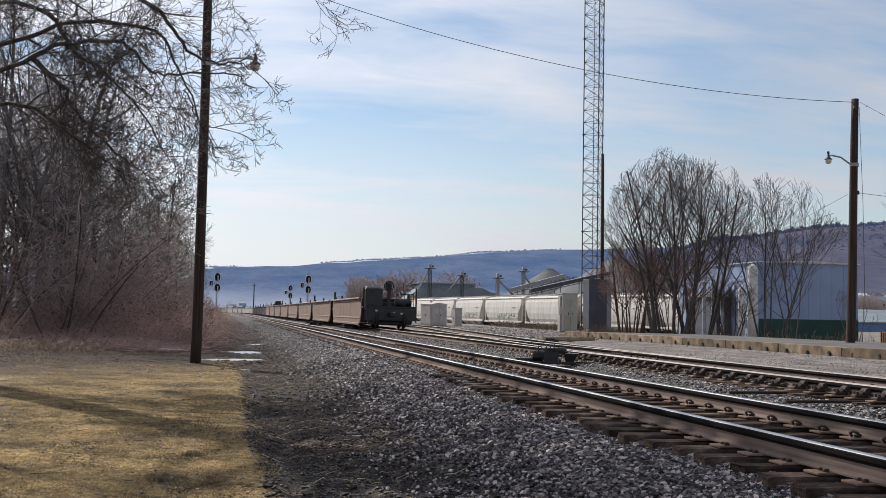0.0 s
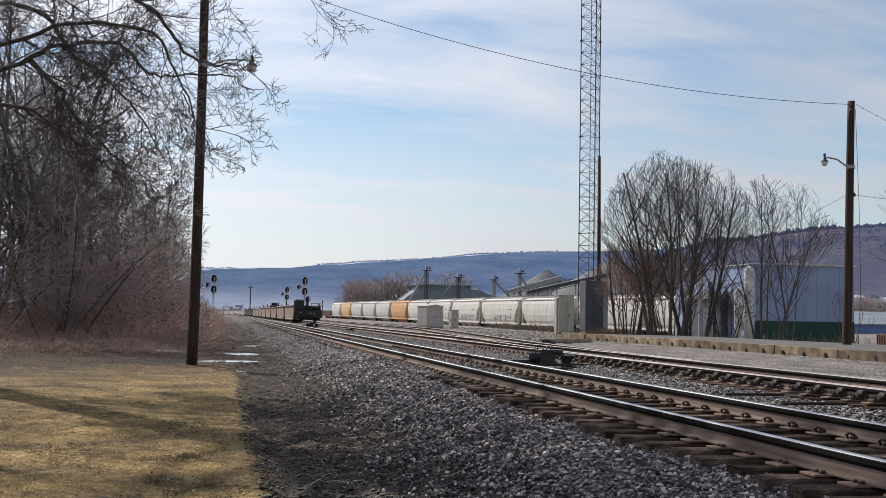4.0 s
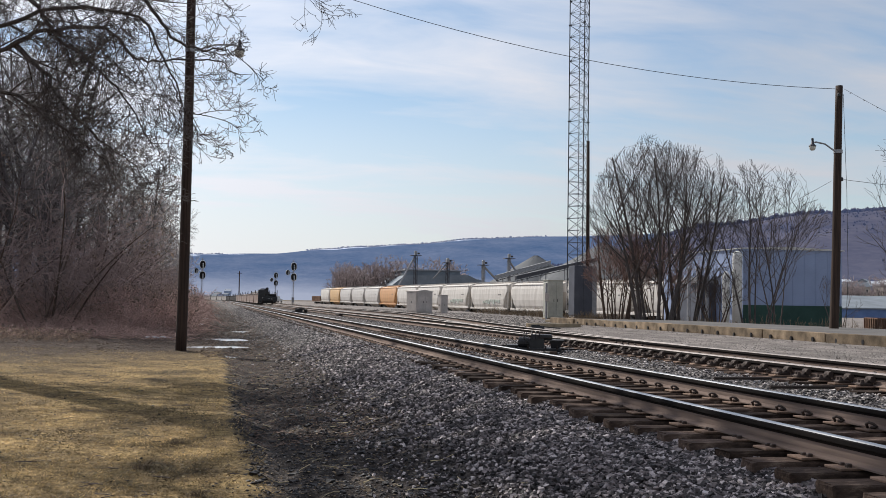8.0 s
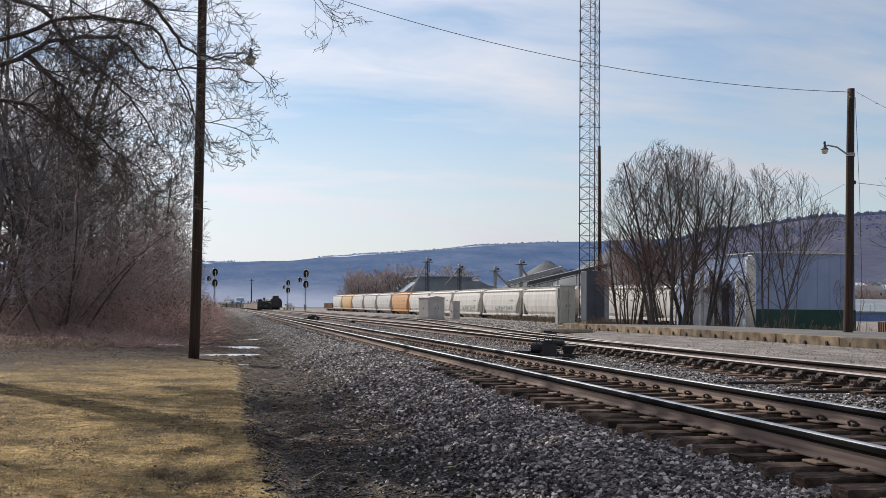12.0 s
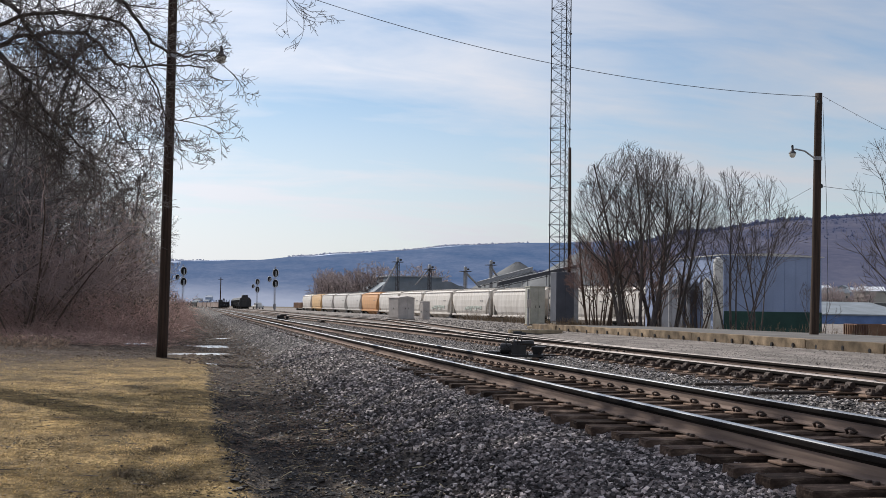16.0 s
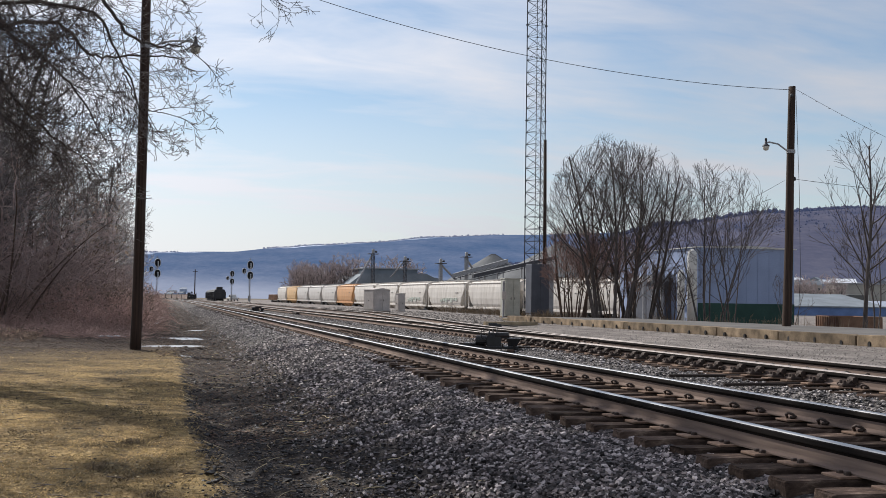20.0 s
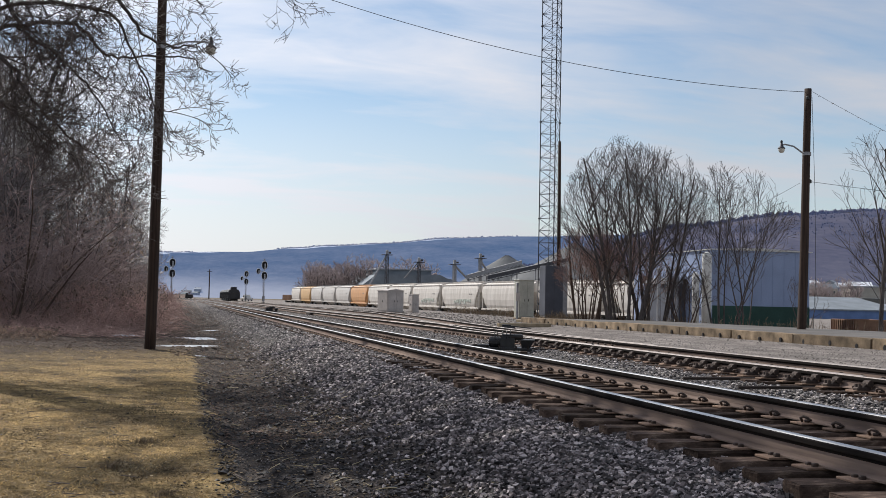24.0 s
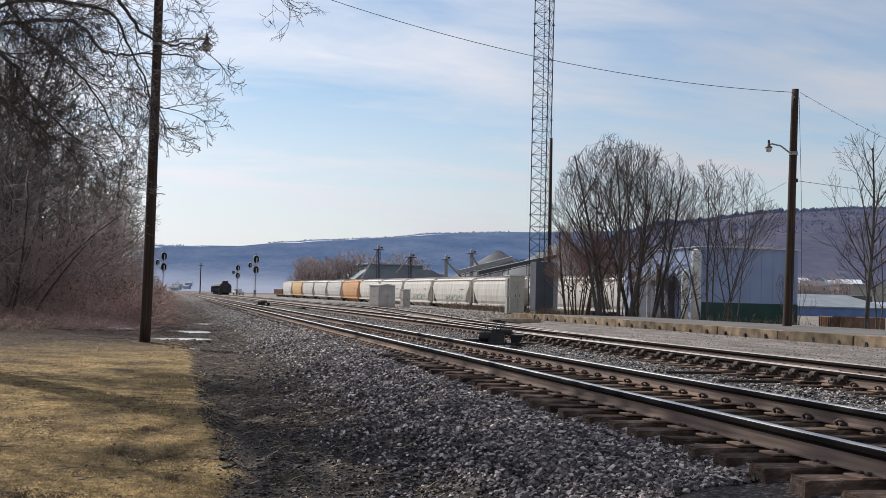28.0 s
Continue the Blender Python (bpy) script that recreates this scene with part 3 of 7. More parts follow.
def build_ground():
    xs = spread((-4200, 8), (-300, 8), (-60, 12), (-12, 34), (-0.4, 34), (2.6, 16), (4.2, 12), (8.2, 12), (13, 8), (26, 12), (32, 8), (90, 8), (400, 10), (4200, 1))
    ys = spread((-60, 10), (2, 16), (8, 150), (23, 170), (58, 60), (130, 24), (420, 12), (1400, 10), (4600, 1))
    verts = [(x, y, ground_z(x, y)) for y in ys for x in xs]
    n = len(xs)
    faces = [(j * n + i, j * n + i + 1, (j + 1) * n + i + 1, (j + 1) * n + i) for j in range(len(ys) - 1) for i in range(n - 1)]
    me = bpy.data.meshes.new("ground")
    me.from_pydata(verts, [], faces)
    me.polygons.foreach_set("use_smooth", [True] * len(faces))
    tagged(new("ground", with_material(me, M_GROUND)), "dry lawn, muddy track, ballast and yard gravel", "ground", kind="structure")


build_ground()


def scatter(name, n, region, size, material, label, category, seed, squash=0.7, lift=0.2, blocky=False):
    """Broken stones strewn over a stretch of ground: region gives places, thinner with distance."""
    rng = np.random.default_rng(seed)
    octa = np.array([(1, 0, 0), (0, 1, 0), (-1, 0, 0), (0, -1, 0), (0, 0, 1), (0, 0, -1)], float) * 1.3
    tris = np.array([(0, 1, 4), (1, 2, 4), (2, 3, 4), (3, 0, 4), (1, 0, 5), (2, 1, 5), (3, 2, 5), (0, 3, 5)])
    amount = 0.22
    if blocky:
        octa = np.array([(x, y, z) for z in (-1, 1) for y in (-1, 1) for x in (-1, 1)], float) * 0.82
        tris = np.array([(0, 2, 3), (0, 3, 1), (4, 5, 7), (4, 7, 6), (0, 1, 5), (0, 5, 4), (2, 6, 7), (2, 7, 3), (0, 4, 6), (0, 6, 2), (1, 3, 7), (1, 7, 5)])
        amount = 0.34
    corners = len(octa)
    xy = region(rng, n)
    n = len(xy)
    s = np.minimum(rng.lognormal(math.log(size), 0.3, n), 1.7 * size)
    shape = (octa[None] * rng.uniform(0.8, 1.0, (n, corners, 1)) + rng.uniform(-amount, amount, (n, corners, 3))) * rng.uniform(0.6 if blocky else 0.7, 1.1 if blocky else 1.0, (n, 1, 3)) * s[:, None, None]
    q = rng.normal(size=(n, 4))
    q /= np.linalg.norm(q, axis=1, keepdims=True)
    w, x, y, z = q.T
    R = np.stack([np.stack([1 - 2 * (y * y + z * z), 2 * (x * y - z * w), 2 * (x * z + y * w)], 1),
                  np.stack([2 * (x * y + z * w), 1 - 2 * (x * x + z * z), 2 * (y * z - x * w)], 1),
                  np.stack([2 * (x * z - y * w), 2 * (y * z + x * w), 1 - 2 * (x * x + y * y)], 1)], 1)
    v = np.einsum("nij,nkj->nki", R, shape)
    v[:, :, 2] *= squash
    zs = np.array([ground_z(a, b) for a, b in xy])
    v += np.stack([xy[:, 0], xy[:, 1], zs + lift * s], 1)[:, None, :]
    f = (tris[None] + corners * np.arange(n)[:, None, None]).reshape(-1, 3)
    me = bpy.data.meshes.new(name)
    me.from_pydata(v.reshape(-1, 3).tolist(), [], f.tolist())
    return tagged(new(name, with_material(me, material)), label, category, kind="stuff")


def bank(x0, x1, y0, y1):
    """Places on the bank, thinning out towards its foot and into the muddy track."""
    def region(rng, n):
        x = x0 + (x1 - x0) * rng.random(n) ** 0.5
        return np.stack([x + 0.25 * rng.normal(size=n) * (x < 2.3), y0 * (y1 / y0) ** rng.random(n)], 1)
    return region


def strip(x0, x1, y0, y1, power=2.0):
    """Places in a strip along the tracks, denser at the near end."""
    def region(rng, n):
        u = rng.random(n)
        return np.stack([rng.uniform(x0, x1, n), y0 * (y1 / y0) ** (u ** (1 / power * 1.0) if power < 1 else u)], 1)
    return region


scatter("ballast_shoulder_near", 33000, bank(1.75, 3.9, 6.0, 17), 0.0165, M_BANKSTONE, "loose grey ballast stones on the near bank", "ballast", 13, 0.8, 0.6, True)
scatter("ballast_shoulder", 16000, bank(1.75, 3.9, 16, 32), 0.0225, M_BANKSTONE, "loose grey ballast stones on the bank of the near track", "ballast", 1, 0.75, 0.3, True)
scatter("ballast_shoulder_far", 9000, bank(1.5, 3.9, 28, 130), 0.027, M_STONE, "loose grey ballast stones farther along the bank", "ballast", 12)
scatter("ballast_near_track", 17000, strip(3.7, 6.6, 6.0, 60), 0.0195, M_STONE, "grey ballast stones between the ties of the near track", "ballast", 2, 0.75, 0.25, True)
scatter("ballast_between_tracks", 15000, strip(6.2, 8.7, 8.0, 70), 0.022, M_STONE, "grey ballast stones between the two tracks", "ballast", 3)
scatter("ballast_second_track", 9000, strip(8.4, 11.3, 11.0, 70), 0.020, M_STONE, "grey ballast stones between the ties of the second track", "ballast", 4)
scatter("road_gravel", 16000, strip(0.45, 2.2, 6.5, 70), 0.009, M_ROADSTONE, "small stones trodden into the muddy track", "gravel", 5, 0.6, 0.1)
scatter("mud_clods", 4200, strip(0.35, 2.3, 6.0, 40), 0.017, M_CLOD, "dark clods of mud thrown up along the ruts", "mud", 15, 0.5, 0.1)
# mud lumps whose darkness mostly stands in for a shadow line
scatter("rut_clods", 1000, strip(0.4, 2.2, 8.0, 24), 0.03, M_CLOD, "large dark clods imitating shade beside the ruts", "mud", 19, 0.55, 0.15)
scatter("yard_gravel", 7000, strip(11.0, 16.1, 14, 60), 0.014, M_YARDSTONE, "small loose stones on the yard gravel", "gravel", 6, 0.6, 0.1)
scatter("track_rubble", 3200, strip(-0.2, 2.4, 30, 150), 0.035, M_LITTER, "brown rubble and clods along the muddy track", "rubble", 17, 0.5, 0.2)
scatter("yard_rubble", 3000, strip(13.0, 22.0, 44, 130), 0.05, M_YARDSTONE, "loose stones and debris about the yard tracks", "rubble", 18, 0.5, 0.2)
scatter("track_leaves", 6000, strip(0.5, 2.3, 13, 40), 0.017, M_REDLEAF, "reddish-brown leaf litter trodden into the muddy track", "leaf litter", 24, 0.3, 0.35)
scatter("straw_litter", 3600, strip(0.45, 2.1, 8.0, 40), 0.012, M_STRAW, "bits of straw and dead leaves trodden into the track", "straw", 16, 0.3, 0.4)

scatter("fallen_leaves", 3600, strip(-6.5, 0.6, 7.5, 40), 0.011, M_WEED, "dead brown leaves strewn on the lawn", "fallen leaves", 7, 0.35, 0.5)
scatter("pale_straw", 2600, strip(-6.0, 0.6, 7.5, 34), 0.008, M_PALESTRAW, "pale bits of straw lying on the lawn", "straw", 20, 0.3, 0.6)
scatter("lawn_clods", 800, strip(-5.0, 0.6, 7.5, 36), 0.013, M_CLOD, "bits of bark and dead clods in the lawn", "twigs", 8, 0.5, 0.3)


def sticks(name, n, x0, x1, y0, y1, mat, label, seed):
    """Thin fallen twigs that lie on the ground."""
    rng = random.Random(seed)
    lines = []
    for _ in range(n):
        y = y0 * (y1 / y0) ** rng.random()
        x, a, l = rng.uniform(x0, x1), rng.uniform(0, 6.28), rng.uniform(0.06, 0.3)
        pts = []
        for k in range(4):
            u, v = x + math.cos(a) * l * k / 3 + rng.gauss(0, 0.008), y + math.sin(a) * l * k / 3 + rng.gauss(0, 0.008)
            pts.append((u, v, ground_z(u, v) + 0.02))
        lines.append((pts, [0.004, 0.004, 0.003, 0.0015]))
    tagged(new(name, with_material(tubes(lines, 4), mat)), label, "twigs", kind="stuff")


sticks("lawn_twigs", 220, -5.0, 0.5, 7.5, 34, M_TWIG, "thin dark twigs fallen on the lawn", 51)
sticks("track_twigs", 130, 0.4, 2.6, 8.0, 34, M_PALESTRAW, "pale dry stems lying on the muddy track", 52)


def litter_region(rng, n):
    y = rng.uniform(26, 60, n)
    x = rng.uniform(-10, 0.3, n)
    keep = y > 35.5 + 0.9 * x + rng.normal(size=n) * 1.5
    return np.stack([x, y], 1)[keep]


scatter("leaf_litter", 20000, litter_region, 0.03, M_LITTER, "brown leaf litter before the wood", "leaf litter", 9, 0.25, 0.35)


def build_grass():
    rng = np.random.default_rng(11)
    n = 70000
    y = 7.5 * (34 / 7.5) ** rng.random(n)
    x = rng.uniform(-0.16 * y - 0.4, 0.65)
    keep = x < 0.33 + 0.16 * np.sin(y * 1.7) * np.sin(y * 0.6 + 1) + 0.13 * np.sin(y * 5.1) + 0.13 * rng.normal(size=n)
    x, y = x[keep], y[keep]
    n = len(x)
    z = np.array([ground_z(a, b) for a, b in zip(x, y)])
    h = rng.uniform(0.006, 0.030, n)
    a = rng.uniform(0, 2 * math.pi, n)
    w = rng.uniform(0.003, 0.009, n)
    lean = rng.uniform(0.02, 0.06, n)
    b = rng.uniform(0, 2 * math.pi, n)
    root = np.stack([x, y, z - 0.005], 1)
    side = np.stack([np.cos(a) * w, np.sin(a) * w, 0 * w], 1)
    tip = root + np.stack([np.cos(b) * lean, np.sin(b) * lean, h], 1)
    mid = root + np.stack([np.cos(b) * lean * 0.35, np.sin(b) * lean * 0.35, h * 0.6], 1)
    v = np.stack([root - side, root + side, mid + side * 0.7, mid - side * 0.7, tip], 1).reshape(-1, 3)
    f = []
    for i in range(0, 5 * n, 5):
        f += [(i, i + 1, i + 2, i + 3), (i + 3, i + 2, i + 4)]
    me = bpy.data.meshes.new("lawn")
    me.from_pydata(v.tolist(), [], f)
    tagged(new("lawn", with_material(me, M_GRASS)), "short dry winter grass, yellow and brown", "grass", kind="stuff")


build_grass()
# tufts that stand in the lawn
def tuft(at, size, seed, label):
    rng = random.Random(seed)
    lines = []
    for _ in range(46):
        a, l = rng.uniform(0, 6.28), rng.uniform(0.5, 1.0) * size
        ln = rng.uniform(0.1, 0.9)
        p = Vector(at) + Vector((rng.gauss(0, size * 0.5), rng.gauss(0, size * 0.35), -0.01))
        d = Vector((math.cos(a) * ln, math.sin(a) * ln, 1)).normalized() * l
        lines.append(([p, p + d * 0.6, p + d + Vector((0, 0, -0.2 * l))], [0.004, 0.003, 0.001]))
    tagged(new("grass_tuft", with_material(tubes(lines, 3), M_WEED)), label, "grass tuft", kind="stuff")


tuft((-0.545, 10.6, 0.0), 0.13, 1, "dark tuft of dead grass in the lawn")
tuft((-0.30, 12.5, 0.0), 0.10, 2, "small brown tuft of dead grass in the lawn")
tuft((-0.05, 9.2, 0.0), 0.08, 3, "small brown tuft of dead grass in the lawn")


def puddle(x, y, z, sx, sy, seed, label, mat):
    """A flat sheet whose shore the hollow in the ground draws; seed shapes its own edge where it lies on top."""
    rng = random.Random(seed)
    ph = [rng.uniform(0, 6.28) for _ in range(3)]
    ring = []
    for k in range(48):
        a = 2 * math.pi * k / 48
        r = 1.0 + 0.1 * math.sin(2 * a + ph[0]) + 0.1 * math.sin(3 * a + ph[1]) + 0.08 * math.sin(7 * a + ph[2])
        ring.append((sx * r * math.cos(a), sy * r * math.sin(a)))
    bm = loft([[(u, v, -0.04) for u, v in ring], [(u, v, 0.0) for u, v in ring]])
    ob = new("puddle", mesh_of("puddle", bm, mat))
    ob.matrix_basis = pose(x, y, z)
    tagged(ob, label, "puddle")


for (x, y, sx, sy, seed), label in zip(PUDDLES, ("wide icy puddle in the muddy track", "icy puddle beside the wooden pole", "small icy puddle in the muddy track", "thin strip of ice in the muddy track", "small frozen puddle between the ruts")):
    puddle(x, y, ground_base(x, y) - 0.01, sx * 1.15, sy * 1.15, seed, label, M_ICE)
puddle(-0.6, 68, ground_z(-0.6, 68) + 0.02, 0.35, 2.0, 8, "strip of old snow by the brush", M_SNOW)
puddle(-0.35, 88, ground_z(-0.35, 88) + 0.02, 0.3, 2.8, 9, "strip of old snow by the brush", M_SNOW)
puddle(-1.95, 44, ground_z(-1.95, 44) + 0.04, 0.5, 0.5, 10, "patch of old snow in front of the brush", M_SNOW)

# ---------------------------------------------------------------- tracks


def track_x(mid, y):
    return mid - max(0.0, y - CURVE_AT) ** 2 / (2 * CURVE_R)


def branch_off(y):
    """Sideways way of the turnout track from the second to the third track."""
    if y < 16:
        return 0.0
    if y < 40:
        return (y - 16) ** 2 / 480
    if y < 70:
        return 1.2 + 0.1 * (y - 40)
    d = min(y, 79.4) - 70
    return 4.2 + 0.1 * d - d * d / 188


RAIL = [(-0.076, 0), (-0.076, 0.012), (-0.014, 0.03), (-0.009, 0.092), (-0.012, 0.112), (-0.040, 0.122), (-0.040, 0.150), (-0.036, 0.159), (-0.028, 0.165), (-0.016, 0.168), (0.016, 0.168),
        (0.028, 0.165), (0.036, 0.159), (0.040, 0.150), (0.040, 0.122), (0.012, 0.112), (0.009, 0.092), (0.014, 0.03), (0.076, 0.012), (0.076, 0)]


def rail(points, parent, label="", name="rail", polished=True, bright=False):
    bm = extrude(RAIL, points)
    bm.normal_update()
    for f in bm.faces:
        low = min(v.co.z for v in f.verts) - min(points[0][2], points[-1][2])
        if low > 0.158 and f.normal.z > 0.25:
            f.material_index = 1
        # head sides and upper web get the dark colour that imitates shade
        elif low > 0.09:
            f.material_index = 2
    return part(name, bm, (M_RUST, M_STEEL if bright else M_DULL, M_RAILSHADE), parent, label)


YS = [0.5] + list(np.arange(4, 60, 4.0)) + list(np.arange(60, 374, 20.0)) + list(np.arange(374, 800, 12.0))


def tie_mesh(length, seed):
    rng = random.Random(seed)
    bm = box(-length / 2, length / 2, -0.115, 0.115, -0.18, 0.0, 0.012)
    for v in bm.verts:
        v.co += Vector((rng.uniform(-0.02, 0.02), rng.uniform(-0.008, 0.008), rng.uniform(-0.006, 0.004)))
    return mesh_of("tie", bm, M_TIE)


TIES = [tie_mesh(2.6, s) for s in range(4)]
PLATE = mesh_of("tie_plate", box(-0.19, 0.19, -0.1, 0.1, 0.0, 0.018, 0.004), M_PLATE)


def clip_mesh():
    """A spring clip: a bent round bar that bows over the rail's foot."""
    pts = [(0.10, -0.05, 0.02), (0.13, -0.03, 0.055), (0.115, 0.0, 0.075), (0.085, 0.03, 0.06), (0.06, 0.05, 0.035), (0.085, 0.055, 0.028), (0.11, 0.02, 0.03)]
    me = tubes([([(0.02 + 0.85 * x, 0.85 * y, 0.85 * z) for x, y, z in pts], [0.014] * len(pts))], 6)
    me.name = "rail_clip"
    return with_material(me, M_CLIP)


CLIP = clip_mesh()
SPIKE = mesh_of("spike", box(0.08, 0.115, -0.06, -0.025, 0.0, 0.03, 0.006, box(0.085, 0.125, 0.03, 0.065, 0.0, 0.034, 0.006)), M_CLIP)


def build_track(label, mid, top, y_ties, y_clips, seed):
    tr = thing("railway_track", label, "railway track", kind="structure")
    rng = random.Random(seed)
    base = top - 0.168
    for s in (-1, 1):
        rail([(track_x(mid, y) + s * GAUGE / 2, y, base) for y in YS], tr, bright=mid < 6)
    y = 3.0
    while y < y_ties:
        part("tie", TIES[rng.randrange(4)], None, tr, at=pose(mid + rng.uniform(-0.06, 0.06), y, base - 0.02 + rng.uniform(-0.008, 0.006), 0, 0, rng.uniform(-1.6, 1.6)))
        if y < y_clips:
            for s in (-1, 1):
                part("tie_plate", PLATE, None, tr, at=pose(mid + s * GAUGE / 2, y, base - 0.018))
                for side in (0, 180):
                    part(*(("spike", SPIKE) if s < 0 and mid < 6 else ("rail_clip", CLIP)), None, tr, at=pose(mid + s * GAUGE / 2, y + rng.uniform(-0.01, 0.01), base - 0.01, 0, 0, side))
        y += 0.50 + rng.uniform(-0.025, 0.025)
    return tr


track_1 = build_track("near main track with worn rails, dark ties and rusty clips", T1, HEAD1, 130, 36, 1)
track_2 = build_track("second main track with a turnout, rusty rails on dark ties", T2, HEAD2, 130, 36, 2)


def build_turnout():
    """The track that leaves the second one to the outer side, with its points, frog and braces."""
    tr = thing("turnout_track", "diverging yard track with switch points and frog", "railway track", kind="structure")
    base = HEAD2 - 0.168
    ys = [22 + 2.0 * k for k in range(36)] + [96, 130, 180, 240, 300, 374, 430, 520]
    for s in (-1, 1):
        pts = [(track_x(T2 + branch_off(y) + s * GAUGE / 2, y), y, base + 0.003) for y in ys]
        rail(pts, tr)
    # points: slim rails that lie against the stock rails
    for s in (-1, 1):
        pts = [(T2 + s * (GAUGE / 2 - 0.085) + (branch_off(y) if s < 0 else 0) * 0.9, y, base + 0.001) for y in (12.5, 15, 18, 21, 24)]
        rail(pts, tr, "slim switch point rail", "switch_point")
    # guard rails and frog wings
    rail([(T2 - GAUGE / 2 + 0.12, y, base + 0.004) for y in (40, 41, 44, 45)], tr, "", "guard_rail", False)
    rail([(T2 + GAUGE / 2 - 0.11, y, base + 0.004) for y in (39, 43.5, 46)], tr, "dark frog wing rail", "frog_wing", False)
    rng = random.Random(5)
    y = 46.0
    while y < 125:
        part("tie", TIES[rng.randrange(4)], None, tr, at=pose(T2 + branch_off(y) + (0.5 if y < 58 else 0), y, base - 0.022 + rng.uniform(-0.006, 0.004), 0, 0, rng.uniform(-1.5, 1.5)))
        y += 0.53
    # long switch ties with rail braces on the near rail
    bb = box(-0.26, -0.06, -0.055, 0.055, 0.0, 0.045, 0.012)
    rod((-0.075, -0.06, 0.085), (-0.075, 0.06, 0.085), 0.045, 0.045, 8, bb)
    rod((-0.15, 0.0, 0.03), (-0.065, 0.0, 0.105), 0.04, 0.03, 6, bb)
    for by in (-0.03, 0.04):
        rod((-0.215, by, 0.04), (-0.215, by, 0.085), 0.026, 0.022, 6, bb)
    brace = mesh_of("rail_brace", bb, M_CLIP)
    slide = mesh_of("slide_plate", box(-0.34, 0.3, -0.09, 0.09, 0, 0.02, 0.004), M_PLATE)
    for k in range(27):
        y = 12.2 + k * 0.56 + rng.uniform(-0.12, 0.12)
        part("slide_plate", slide, None, tr, at=pose(T2 - GAUGE / 2, y, base - 0.012))
        part("rail_brace", brace, None, tr, at=pose(T2 - GAUGE / 2, y, base + 0.004))
        if k % 2:
            part("rail_brace", brace, None, tr, at=pose(T2 + GAUGE / 2, y, base + 0.004, 0, 0, 180))
    # joint bars with their bolts on the outer rail's inner face
    for k, y in enumerate((15.2, 21.0, 27.0)):
        bar = part("joint_bar", box(-0.028, -0.012, -0.45, 0.45, 0.035, 0.12, 0.004), M_RUST, tr, at=pose(T2 + GAUGE / 2, y, base))
        for j in range(6):
            part("bolt", rod((-0.03, -0.375 + 0.15 * j, 0.078), (-0.055, -0.375 + 0.15 * j, 0.078), 0.02, 0.02, 6), M_CLIP, bar)
    for k in range(34):
        y = 11.6 + 0.44 * k + rng.uniform(-0.06, 0.06)
        part("bolt", box(-0.05, -0.008, -0.035, 0.035, 0.05, 0.095, 0.006), M_CLIP, tr, at=pose(T2 + GAUGE / 2, y, base, 20, 0, 0))
    # tie rods of the points
    for y in (13.0, 14.6):
        part("switch_rod", rod((7.1, y, base - 0.02), (T2 + GAUGE / 2, y, base - 0.02), 0.022, 0.022, 6), M_IRONB, tr)
    # dark heel blocks and frog castings that stand out far off
    for x, y, l in ((T2 - 0.2, 41.5, 1.2), (T2 - 1.0, 71, 2.2), (T2 - 0.5, 69, 1.5)):
        part("casting", box(-0.12, 0.12, -l / 2, l / 2, 0.0, 0.12, 0.02), M_IRONB, tr, "dark iron frog casting", at=pose(x, y, base + 0.02))
    return tr


build_turnout()


